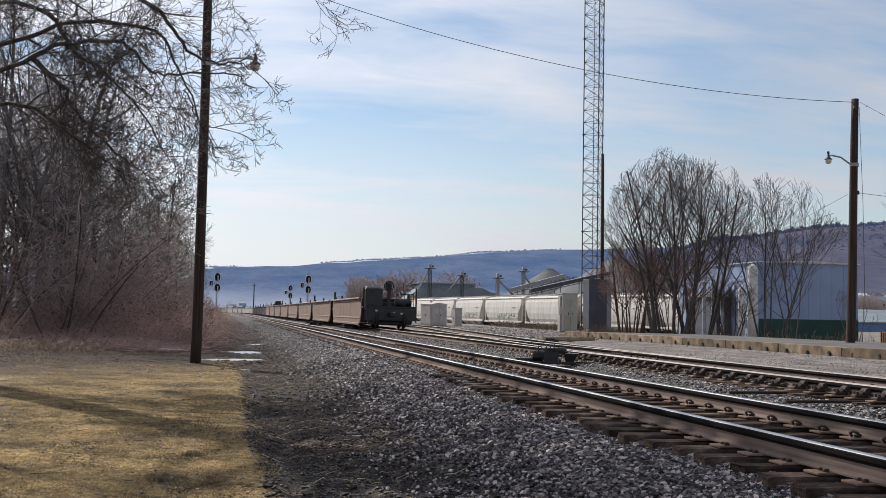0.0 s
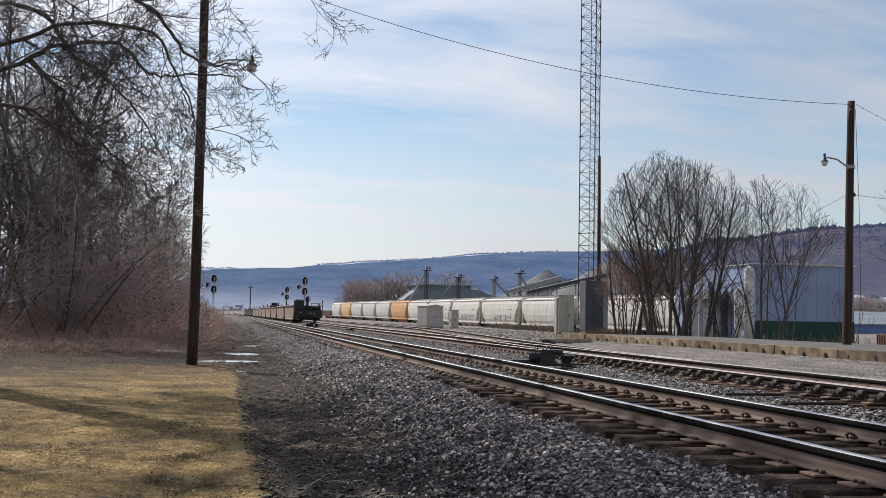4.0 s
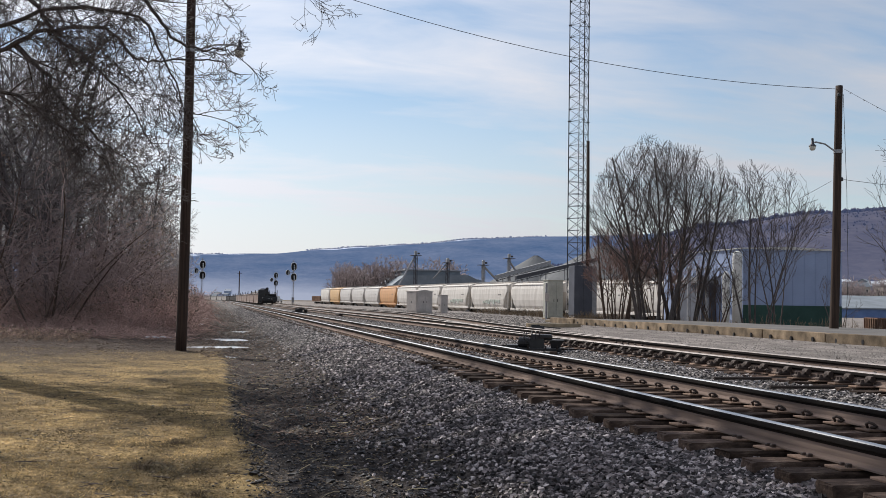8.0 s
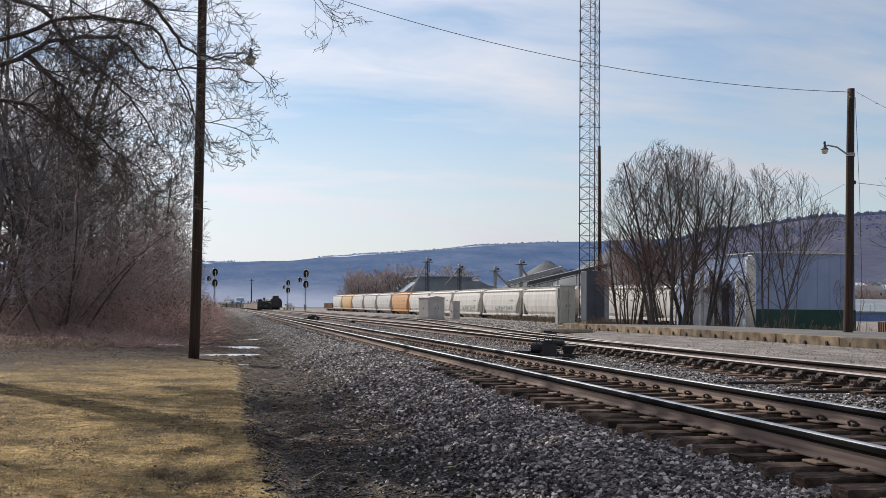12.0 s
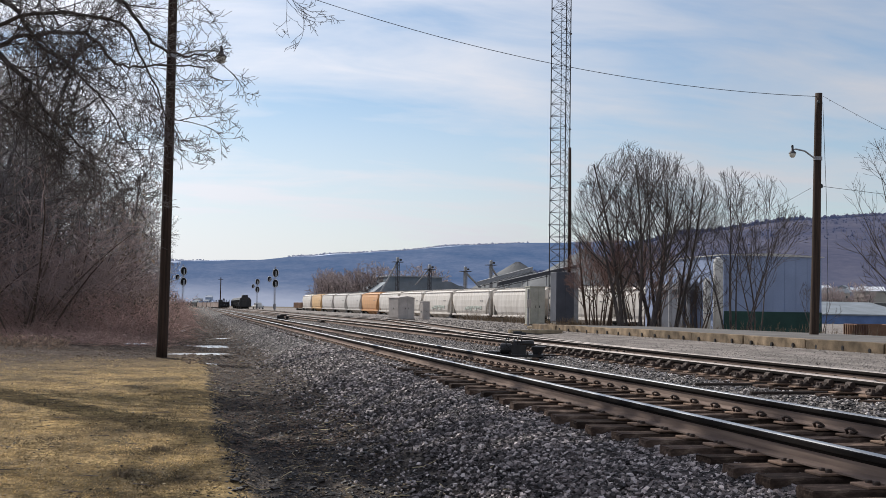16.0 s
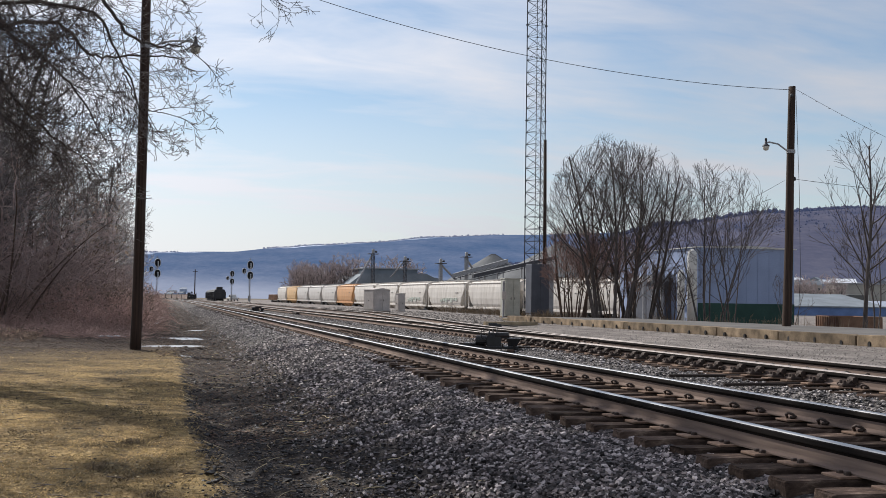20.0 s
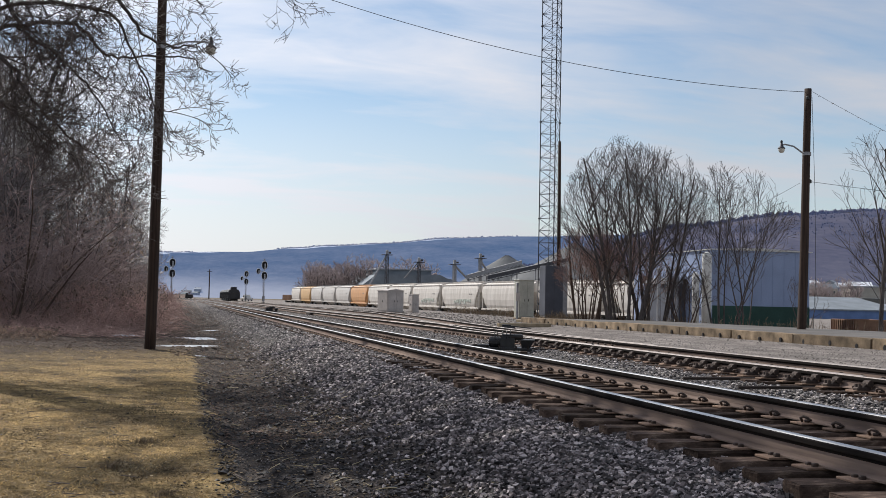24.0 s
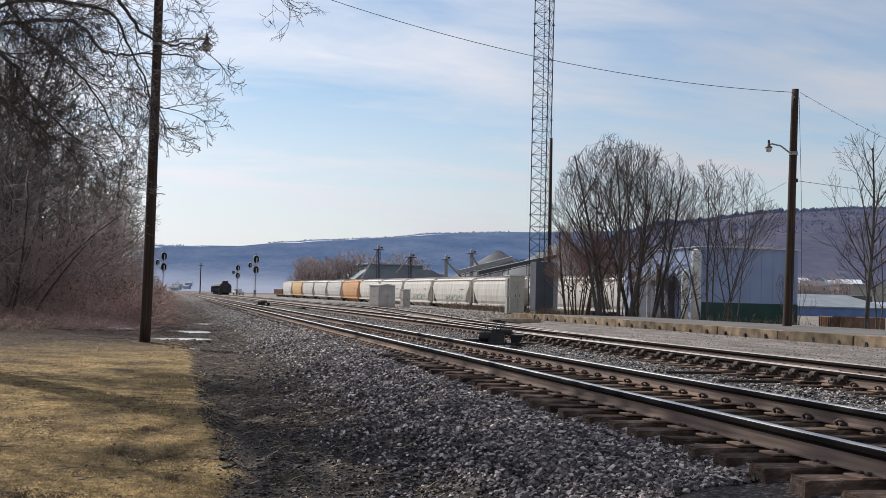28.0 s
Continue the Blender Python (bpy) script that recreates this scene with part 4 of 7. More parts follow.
def build_switch_machine(at, turn, label):
    th = thing("switch_machine", label, "switch machine", at, turn)
    part("bed", box(-0.75, 0.75, -0.28, 0.28, 0, 0.07, 0.012), M_IRON, th)
    part("gear_case", loft([[(-0.26, -0.24, 0.07), (0.2, -0.24, 0.07), (0.2, 0.24, 0.07), (-0.26, 0.24, 0.07)], [(-0.26, -0.24, 0.30), (0.2, -0.24, 0.30), (0.2, 0.24, 0.30), (-0.26, 0.24, 0.30)],
                            [(-0.2, -0.18, 0.39), (0.14, -0.18, 0.39), (0.14, 0.18, 0.39), (-0.2, 0.18, 0.39)]]), M_IRON, th)
    lid = part("cover", box(0.0, 0.46, -0.2, 0.2, 0.27, 0.40, 0.025), M_IRON, th)
    part("hinge", rod((0.0, -0.215, 0.33), (0.46, -0.215, 0.33), 0.02, 0.02, 8), M_IRONB, lid)
    motor = part("motor", rod((-0.62, 0, 0.2), (-0.26, 0, 0.2), 0.14, 0.14, 14, bevel=0.02), M_IRON, th)
    for k in range(4):
        part("fin", rod((-0.56 + 0.08 * k, 0, 0.2), (-0.535 + 0.08 * k, 0, 0.2), 0.155, 0.155, 14), M_IRON, motor)
    part("bucket", loft([[(0.42, -0.14, 0.06), (0.68, -0.14, 0.06), (0.68, 0.14, 0.06), (0.42, 0.14, 0.06)], [(0.38, -0.2, 0.26), (0.82, -0.2, 0.26), (0.82, 0.2, 0.26), (0.38, 0.2, 0.26)]]), M_IRON, th, "tapered black junction box")
    for k, x in enumerate((-0.18, -0.06, 0.06)):
        h = 0.06 + 0.02 * k
        pts = [(x, -0.22, 0.28), (x, -0.26, 0.40 + h * 0.3), (x, -0.2, 0.42 + h), (x, -0.1, 0.40)]
        part("lever", with_material(tubes([(pts, [0.018] * 4)], 6), M_IRON), None, th)
    for x in (-0.5, 0.5):
        part("timber", box(x - 0.11, x + 0.11, -0.9, 0.8, -0.16, 0.0, 0.012), M_TIE, th, "creosoted timber under the machine")
    part("low_box", box(-1.0, -0.62, -0.2, 0.2, 0.0, 0.14, 0.015), M_IRON, th)
    # paler plates: light from above is put into the colour of the tops
    part("top_plate", box(-0.22, 0.16, -0.2, 0.2, 0.39, 0.415, 0.006), M_LITIRON, th, "grey top plate in a lit-top tone")
    part("cover_plate", box(0.03, 0.43, -0.17, 0.17, 0.402, 0.42, 0.006), M_LITIRON, lid, "grey lid in a lit-top tone")
    part("bucket_lid", box(0.4, 0.84, -0.22, 0.22, 0.262, 0.285, 0.008), M_LITIRON, th, "grey lid in a lit-top tone")
    for x in (-0.68, -0.3, 0.25, 0.62):
        part("lug", rod((x, -0.3, 0.05), (x, -0.3, 0.13), 0.035, 0.03, 6), M_IRONB, th)
    crank = [(-0.3, -0.27, 0.22), (-0.42, -0.32, 0.3), (-0.44, -0.32, 0.46), (-0.36, -0.32, 0.5), (-0.34, -0.3, 0.4)]
    part("crank", with_material(tubes([(crank, [0.02] * 5)], 6), M_IRON), None, th)
    conduit = [(-0.95, 0.1, 0.12), (-1.15, 0.05, 0.1), (-1.35, 0.0, 0.0), (-1.6, -0.1, -0.06)]
    part("conduit", with_material(tubes([(conduit, [0.03] * 4)], 6), M_IRONB), None, th)
    part("throw_rod", rod((0.6, 0.1, 0.05), (1.9, 0.1, 0.03), 0.022, 0.022, 6), M_IRONB, th)
    th.scale = (0.70, 0.76, 0.86)
    return th


build_switch_machine((7.22, 23.6, 0.55), -18, "black power switch machine between the two tracks")
build_switch_machine((7.2, 88.0, 0.55), -12, "black power switch machine between the tracks, farther along")


def build_switch_stand(at, turn, label):
    th = thing("switch_stand", label, "switch stand", at, turn)
    for x in (-0.55, 0.35):
        part("timber", box(x - 0.12, x + 0.12, -0.6, 1.0, -0.1, 0.08, 0.012), M_TIE, th)
    part("gear_case", loft([[(-0.5, -0.22, 0.08), (0.4, -0.22, 0.08), (0.4, 0.22, 0.08), (-0.5, 0.22, 0.08)], [(-0.4, -0.18, 0.30), (0.3, -0.18, 0.30), (0.3, 0.18, 0.30), (-0.4, 0.18, 0.30)]]), M_IRON, th)
    part("cover", box(-0.42, 0.1, -0.2, 0.2, 0.30, 0.36, 0.012), M_IRON, th)
    part("throw_lever", rod((0.3, -0.05, 0.26), (1.3, -0.05, 0.16), 0.03, 0.025, 8), M_IRON, th)
    part("footplate", box(0.4, 0.95, -0.25, 0.25, 0.05, 0.08, 0.006), M_IRONB, th)
    th.scale = (0.62, 0.62, 0.62)
    return th


build_switch_stand((11.7, 38.2, 0.6), -16, "low black switch stand beside the second track")
pipe = thing("timber_rail", "pale timber beam lying on the yard gravel", "timber beam", (13.9, 43.5, 0.62), -74)
part("beam", box(-0.10, 0.10, -1.2, 1.4, 0.0, 0.16, 0.02), M_PLANK, pipe)

# ---------------------------------------------------------------- platform
KERB_X = 16.25
# solid black plug; its colour stands in for the shaded hollow
HOLE = mesh_of("weep_hole", loft([[(x, 0.055 * math.cos(a), 0.07 * math.sin(a)) for a in [math.pi * k / 4 for k in range(8)]] for x in (-0.022, 0.05)]), M_IRON)


def build_platform():
    plat = thing("platform", "old low asphalt platform with a stained concrete kerb", "platform", kind="structure")
    me = bmesh.new()
    loft([[(KERB_X + 0.3, 1, 0.3), (24.5, 1, 0.3), (24.5, 1, 0.93), (KERB_X + 0.3, 1, 0.93)], [(KERB_X + 0.3, 48.6, 0.3), (22.0, 48.6, 0.3), (22.0, 48.6, 0.9), (KERB_X + 0.3, 48.6, 0.93)]], bm=me)
    part("deck", me, M_ASPH, plat)
    rng = random.Random(3)
    blocks = []
    for k in range(6):
        l = 3.42
        bm = box(0, 0.32, 0, l, -0.15, 0.31, 0.015)
        bmesh.ops.subdivide_edges(bm, edges=[e for e in bm.edges if e.calc_length() > 1.0], cuts=9)
        for v in bm.verts:
            end = 1 - step(0.0, 0.14, min(v.co.y, l - v.co.y))
            chip = end * rng.uniform(0, 1) ** 2
            top = v.co.z > 0.2
            v.co += Vector((rng.uniform(-0.012, 0.012) + (0.03 * chip if v.co.x < 0.1 else 0), 0, rng.uniform(-0.008, 0.006) - (0.035 * chip if top else 0)))
        blocks.append(mesh_of("kerb_block", bm, M_CONC))
    y = 6.0
    while y < 48.5:
        part("kerb_block", blocks[rng.randrange(6)], None, plat, at=pose(KERB_X + rng.uniform(-0.02, 0.03), y, 0.63 + rng.uniform(-0.015, 0.015), 0, 0, rng.uniform(-0.5, 0.5)))
        for k in range(3):
            part("weep_hole", HOLE, None, plat, at=pose(KERB_X - 0.004, y + 0.57 + 1.15 * k + rng.uniform(-0.05, 0.05), 0.74 + rng.uniform(-0.03, 0.02), rng.uniform(-8, 8)))
        y += 3.45 + rng.choice((0, 0, 0.03, 0.05))
    return plat


build_platform()


def weeds(name, n, x0, x1, y0, y1, h0, h1, mat, label, seed, r=0.006, z=None, bend=0.4, xfun=None):
    """Dead stems that stand thick over a strip of ground."""
    rng = random.Random(seed)
    lines = []
    for _ in range(n):
        y = y0 + (y1 - y0) * rng.random()
        x = rng.uniform(x0, x1) + (xfun(y) if xfun else 0)
        h = rng.uniform(h0, h1) * (0.6 + 0.7 * abs(noise.noise((x * 0.5, y * 0.35, seed))) * 2)
        a, l = rng.uniform(0, 6.28), rng.uniform(0.05, bend) * h
        g = ground_z(x, y) if z is None else z
        p = Vector((x, y, g - 0.05))
        lines.append(([p, p + Vector((math.cos(a) * l * 0.3, math.sin(a) * l * 0.3, h * 0.55)), p + Vector((math.cos(a) * l, math.sin(a) * l, h * (1 - 0.2 * bend)))], [r, r * 0.8, r * 0.35]))
        for _ in range(rng.randrange(0, 3)):
            q = p + Vector((math.cos(a) * l * 0.3, math.sin(a) * l * 0.3, h * rng.uniform(0.4, 0.8)))
            b = rng.uniform(0, 6.28)
            lines.append(([q, q + Vector((math.cos(b) * 0.2 * h, math.sin(b) * 0.2 * h, 0.22 * h))], [r * 0.6, r * 0.25]))
    return tagged(new(name, with_material(tubes(lines, 3), mat)), label, "dead weeds", kind="stuff")


weeds("platform_weeds", 1300, 0, 2.0, 60, 100, 0.25, 0.7, M_WEED, "dead weeds before the parked hopper cars", 21, 0.012, xfun=lambda y: 22 + (y - 60) * 0.05)
weeds("kerb_weeds", 500, -0.25, 0.0, 8, 48, 0.04, 0.16, M_WEED, "dry weeds along the foot of the platform kerb", 22, 0.006, xfun=lambda y: KERB_X)
weeds("right_weeds", 420, 23.5, 30, 34, 60, 0.25, 0.7, M_WEED, "dead weeds behind the platform", 23, 0.01)

# ---------------------------------------------------------------- poles, lamps and wires


def street_lamp_parts(th, at, arm, label, k):
    """A bracket arm and an old open-reflector lamp head; arm: sideways reach."""
    s = 1 if arm > 0 else -1
    a = abs(arm)
    x, z = at
    pts = [(x, 0, z), (x + s * a * 0.45, 0, z + 0.22), (x + s * a * 0.85, 0, z + 0.26), (x + s * a, 0, z + 0.22)]
    part("bracket_arm", with_material(tubes([(pts, [0.028] * 4)], 8), M_GALV), None, th)
    hx, hz = x + s * a, z + 0.2
    head = part("lamp_head", lathe([(k * r, k * h) for r, h in ((0.03, 0.16), (0.06, 0.14), (0.07, 0.0), (0.12, -0.05), (0.19, -0.12), (0.195, -0.14))], 16, (hx, 0, hz)), M_DARKSTEEL, th, label, smooth=True)
    part("bulb_cover", lathe([(k * r, k * h) for r, h in ((0.165, 0.0), (0.16, -0.08), (0.12, -0.19), (0.06, -0.22))], 16, (hx, 0, hz - 0.14 * k)), M_LENS, head, "cloudy glass refractor", smooth=True)
    part("photocell", lathe([(0.04, 0.0), (0.04, 0.07), (0.02, 0.09)], 10, (hx, 0, hz + 0.15 * k)), M_IRON, head)


def build_pole(label, at, top, lean, r0, r1, arm_z, arm, turn):
    th = thing("utility_pole", label, "utility pole", at, turn)
    n = 12
    rings = []
    for k in range(n + 1):
        f = k / n
        r = r0 + (r1 - r0) * f
        cx = lean * f + 0.02 * math.sin(f * 5)
        rings.append([(cx + r * math.cos(a) * (1 + 0.03 * math.sin(3 * a + k)), r * math.sin(a), -0.4 + (top + 0.4) * f) for a in [2 * math.pi * j / 14 for j in range(14)]])
    part("pole", loft(rings), M_POLE, th, smooth=True)
    street_lamp_parts(th, (lean * arm_z / top + (r0 if arm > 0 else -r0) * 0.8, arm_z), arm, "dull dark metal lamp head", 0.9 if arm > 0 else 0.66)
    part("band", rod((lean * arm_z / top, 0, arm_z - 0.06), (lean * arm_z / top, 0, arm_z + 0.06), r0 * 0.95, r0 * 0.95, 14), M_GALV, th)
    return th


pole_l = build_pole("tall dark wooden pole with a street lamp at the lawn's edge", (-0.79, 34.1, 0), 13.5, 0.06, 0.165, 0.125, 9.15, 1.35, 0)
pole_r = build_pole("weathered wooden pole with a street lamp behind the platform", (20.5, 33.3, 0.55), 8.6, 0.28, 0.16, 0.12, 6.35, -0.95, 10)
part("insulator", lathe([(0.02, 0), (0.05, 0.02), (0.05, 0.08), (0.03, 0.12)], 10, (0.12, -0.14, 8.2)), M_IRON, pole_r)
part("insulator", lathe([(0.02, 0), (0.06, 0.02), (0.06, 0.1), (0.03, 0.14)], 10, (0.36, 0.0, 5.35)), M_IRON, pole_r)
part("cable_riser", with_material(tubes([([(0.30, -0.15, 8.3), (0.42, -0.18, 5.0), (0.47, -0.18, 2.2), (0.4, -0.15, 0.4)], [0.008] * 4)], 5), M_WIRE), None, pole_r)


def wire(name, a, b, sag, r, label, beads=0):
    th = thing(name, label, "cable")
    n = 26
    pts = [Vector(a).lerp(Vector(b), k / n) + Vector((0, 0, -sag * 4 * (k / n) * (1 - k / n))) for k in range(n + 1)]
    part("strand", with_material(tubes([(pts, [r] * (n + 1))], 5), M_WIRE), None, th)
    for k in range(beads):
        f = (k + 0.5) / beads
        p = Vector(a).lerp(Vector(b), f) + Vector((0, 0, -sag * 4 * f * (1 - f)))
        part("tie_wrap", rod(p - Vector((0.03, 0, 0.03)), p + Vector((0.03, 0, 0.0)), 0.012, 0.012, 6), M_GALV, th)


wire("overhead_wire", (20.72, 33.3, 9.03), (-0.72, 34.1, 12.5), 0.95, 0.010, "black overhead wire strung from the pole over the tracks")
wire("service_cable", (20.9, 33.3, 9.05), (40, 42, 6.8), 0.5, 0.006, "wrapped service cable running off behind the pole", 26)
wire("telephone_cable", (20.9, 33.3, 5.95), (46, 40, 6.2), 0.25, 0.008, "thin cable running off behind the pole")
wire("telephone_cable", (20.5, 33.4, 5.9), (24, 62, 3.4), 0.4, 0.006, "black cable slanting down from the pole into the trees")

# ---------------------------------------------------------------- radio mast and cabinets


def build_mast(at, turn, height=31.0, face=1.35):
    th = thing("radio_mast", "tall three-legged steel lattice mast", "mast", at, turn)
    legs = [Vector((face / math.sqrt(3) * math.cos(a), face / math.sqrt(3) * math.sin(a), 0)) for a in (radians(90), radians(210), radians(330))]
    sect, step_z, z0 = 6.55, 6.55 / 8, 0.18
    n_sect = int(math.ceil((height - z0) / sect))
    rise = Vector((0, 0, step_z))
    girts, braces = [], []
    for i in range(3):
        p, q = legs[i], legs[(i + 1) % 3]
        girts.append(mesh_of("girt", rod(p, q, 0.016, 0.016, 5), M_DARKSTEEL))
        braces.append([mesh_of("brace", rod(u, v + rise, 0.013, 0.013, 5), M_DARKSTEEL) for u, v in ((p, q), (q, p))])
    for s in range(n_sect):
        a, b = z0 + s * sect, z0 + (s + 1) * sect
        sec = part("mast_section", rod((0.12, 0.12, a), (0.12, 0.12, b), 0.022, 0.022, 6), M_DARKSTEEL, th)
        for l in legs:
            leg = part("leg", rod(l + Vector((0, 0, a)), l + Vector((0, 0, b)), 0.036, 0.036, 8), M_DARKSTEEL, sec)
            part("flange", rod(l + Vector((0, 0, b - 0.035)), l + Vector((0, 0, b + 0.035)), 0.09, 0.09, 8), M_DARKSTEEL, sec)
        for i in range(3):
            for k in range(8):
                z = a + k * step_z
                part("girt", girts[i], None, sec, at=(0, 0, z))
                for d in (0, 1):
                    part("brace", braces[i][d], None, sec, at=(0, 0, z))
        for k in range(8):
            part("rung", rod((-0.05, 0.05, a + k * step_z), (0.28, 0.12, a + k * step_z), 0.018, 0.018, 5), M_DARKSTEEL, sec)
    return th


TX, TY = 24.05, 69.3
build_mast((TX + 0.06, TY + 0.4, 0.6), 58)


def build_mast_shelter(at):
    th = thing("mast_cabinet", "slate grey steel cabinet at the foot of the mast", "cabinet", at)
    part("plinth", box(-0.85, 1.05, -0.7, 0.7, -0.5, 0.08, 0.02), M_CONC, th)
    part("body", box(-0.78, 0.45, -0.6, 0.6, 0.2, 3.45, 0.015), M_SHADEBOX, th)
    part("side_panel", box(0.454, 0.78, -0.55, 0.55, 0.2, 3.4, 0.012), M_GALV, th, "lighter grey side panel")
    for x in (-0.7, 0.35, 0.7):
        part("foot", box(x - 0.05, x + 0.05, -0.5, 0.5, 0.08, 0.2), M_GALV, th)
    part("door_seam", box(-0.17, -0.155, -0.606, -0.6, 0.3, 3.35), M_IRON, th)
    return th


build_mast_shelter((TX, TY - 0.6, 0.65))
pm = thing("antenna_pole", "dark wooden antenna pole beside the mast", "pole", (TX + 0.62, TY + 0.3, 0.6))
part("pole", rod((0.06, 0, -0.2), (-0.03, 0, 11.95), 0.14, 0.10, 12), M_POLE, pm, smooth=True)
part("bracket", box(-0.5, 0.0, -0.03, 0.03, 6.0, 6.06, 0.005), M_GALV, pm)
part("bracket", box(-0.5, 0.0, -0.03, 0.03, 9.0, 9.06, 0.005), M_GALV, pm)


def build_cabinet(label, at, w, d, h, mat, turn, gable, vents=1):
    th = thing("signal_cabinet", label, "cabinet", at, turn)
    part("plinth", box(-w / 2 - 0.05, w / 2 + 0.05, -d / 2 - 0.05, d / 2 + 0.05, -0.5, 0.1, 0.02), M_CONC, th)
    part("body", box(-w / 2, w / 2, -d / 2, d / 2, 0.1, h - (gable or 0.05), 0.012), mat, th)
    if gable:
        e = 0.05
        zr = h - gable
        rings = [[(-w / 2 - e, y, zr), (w / 2 + e, y, zr), (w / 2 + e, y, zr + 0.04), (0, y, h), (-w / 2 - e, y, zr + 0.04)] for y in (-d / 2 - e, d / 2 + e)]
        part("roof", loft(rings), mat, th)
    else:
        part("roof", box(-w / 2 - 0.04, w / 2 + 0.04, -d / 2 - 0.04, d / 2 + 0.04, h - 0.05, h, 0.012), mat, th)
    for s in ((-1, 1) if w > 1.0 else (0,)):
        dw = w / 2 - 0.1 if s else w - 0.16
        dx = s * w / 4
        door = part("door", box(dx - dw / 2, dx + dw / 2, -d / 2 - 0.03, -d / 2, 0.2, h - (gable or 0.05) - 0.1, 0.008), mat, th)
        part("handle", box(dx - s * (dw / 2 - 0.08) - 0.015, dx - s * (dw / 2 - 0.08) + 0.015, -d / 2 - 0.06, -d / 2 - 0.03, h * 0.45, h * 0.45 + 0.16, 0.004), M_IRON, door)
        for k in range(vents * 4):
            part("vent_slat", box(dx - dw / 3, dx + dw / 3, -d / 2 - 0.04, -d / 2 - 0.03, h * 0.72 + 0.05 * k, h * 0.72 + 0.05 * k + 0.02), mat, door)
    sd = part("side_door", box(-w / 2 - 0.025, -w / 2, -d / 2 + 0.1, d / 2 - 0.1, 0.25, h - (gable or 0.05) - 0.12, 0.008), mat, th)
    part("handle", box(-w / 2 - 0.05, -w / 2 - 0.025, -0.02, 0.02, h * 0.45, h * 0.45 + 0.14), M_IRON, sd)
    return th


build_cabinet("wide grey steel signal cabinet with a low gabled roof", (17.55, 91.8, 0.55), 1.55, 1.7, 2.05, M_BOX, 20, 0.18)
build_cabinet("slim grey steel relay case beside the wide cabinet", (20.05, 94, 0.45), 0.62, 0.7, 1.75, M_BOX, 15, 0)
build_cabinet("tall pale green-grey equipment cabinet near the mast", (21.35, 66.6, 0.6), 1.05, 0.7, 2.5, M_BOXG, 8, 0)
mt = thing("meter_post", "weathered post with a small meter box beside the cabinet", "post", (20.68, 65.9, 0.55))
part("post", box(-0.06, 0.06, -0.06, 0.06, 0, 2.35, 0.01), M_GALV, mt)
part("meter_box", box(-0.14, 0.14, -0.16, -0.06, 1.2, 1.7, 0.01), M_BOX, mt)
tb = thing("timber_stack", "low stack of weathered timbers by the cabinets", "timber", (17.6, 50.6, 0.6), 20)
for k in range(3):
    part("timber", box(-0.6 + 0.42 * k, -0.22 + 0.42 * k, -2.2, 2.0, 0, 0.2, 0.02), M_PLANK, tb)


def build_signal(label, at, height, heads, scale=1.0):
    """A colour light signal: mast, ladder and dark target heads."""
    th = thing("railway_signal", label, "railway signal", at)
    part("base", box(-0.35, 0.35, -0.35, 0.35, -0.3, 0.35, 0.03), M_CONC, th)
    part("mast", rod((0, 0, 0.3), (0, 0, height), 0.085, 0.07, 10), M_GALV, th)
    case = part("junction_box", box(-0.25, 0.25, 0.1, 0.4, 0.6, 1.6, 0.02), M_GALV, th)
    lad = [([Vector((sx, 0.45, 0.2)), Vector((sx, 0.3, height))], [0.018, 0.018]) for sx in (-0.2, 0.2)]
    lad += [([Vector((-0.2, 0.44, 0.5 + 0.35 * k)), Vector((0.2, 0.44, 0.5 + 0.35 * k))], [0.012, 0.012]) for k in range(int((height - 0.6) / 0.35))]
    part("ladder", with_material(tubes(lad, 4), M_GALV), None, th)
    part("platform", box(-0.45, 0.45, 0.0, 0.7, height - 2.9, height - 2.86), M_GALV, th)
    for hx, hz, w, h in heads:
        ring = []
        for k in range(28):
            a = 2 * math.pi * k / 28
            ring.append((hx + w / 2 * math.copysign(abs(math.cos(a)) ** 0.8, math.cos(a)), hz + h / 2 * math.copysign(abs(math.sin(a)) ** 0.8, math.sin(a))))
        head = part("target", loft([[(x, -0.16, z) for x, z in ring], [(x, -0.12, z) for x, z in ring]]), M_SIGBLACK, th, "black signal target")
        part("lamp_case", box(hx - 0.16, hx + 0.16, -0.12, 0.12, hz - h * 0.36, hz + h * 0.36, 0.03), M_SIGBLACK, head)
        # added pale outline imitates the bright halo round the dark target
        rim = [(Vector((x, -0.165, z))) for x, z in ring] + [Vector((ring[0][0], -0.165, ring[0][1]))]
        part("rim", with_material(tubes([(rim, [0.05] * len(rim))], 4), M_PALERIM), None, head, "pale halo outline added round the target")
        part("lens_panel", box(hx - 0.02, hx + 0.2, -0.18, -0.161, hz - h * 0.42, hz + h * 0.2), M_PALERIM, head, "pale lens panel")
        for k in (-1, 0, 1):
            z = hz + k * h * 0.26
            ang = [radians(a) for a in (-30, 0, 30, 60, 90, 120, 150, 180, 210)]
            part("visor", loft([[(hx + 0.12 * math.cos(a), y, z + 0.12 * math.sin(a)) for a in ang] + [(hx + 0.105 * math.cos(a), y, z + 0.105 * math.sin(a)) for a in ang[::-1]] for y in (-0.17, -0.42)]), M_SIGBLACK, head)
        if abs(hx) > 0.2:
            part("bracket", box(min(0, hx), max(0, hx), -0.06, 0.06, hz - 0.05, hz + 0.05, 0.01), M_GALV, th)
    return th


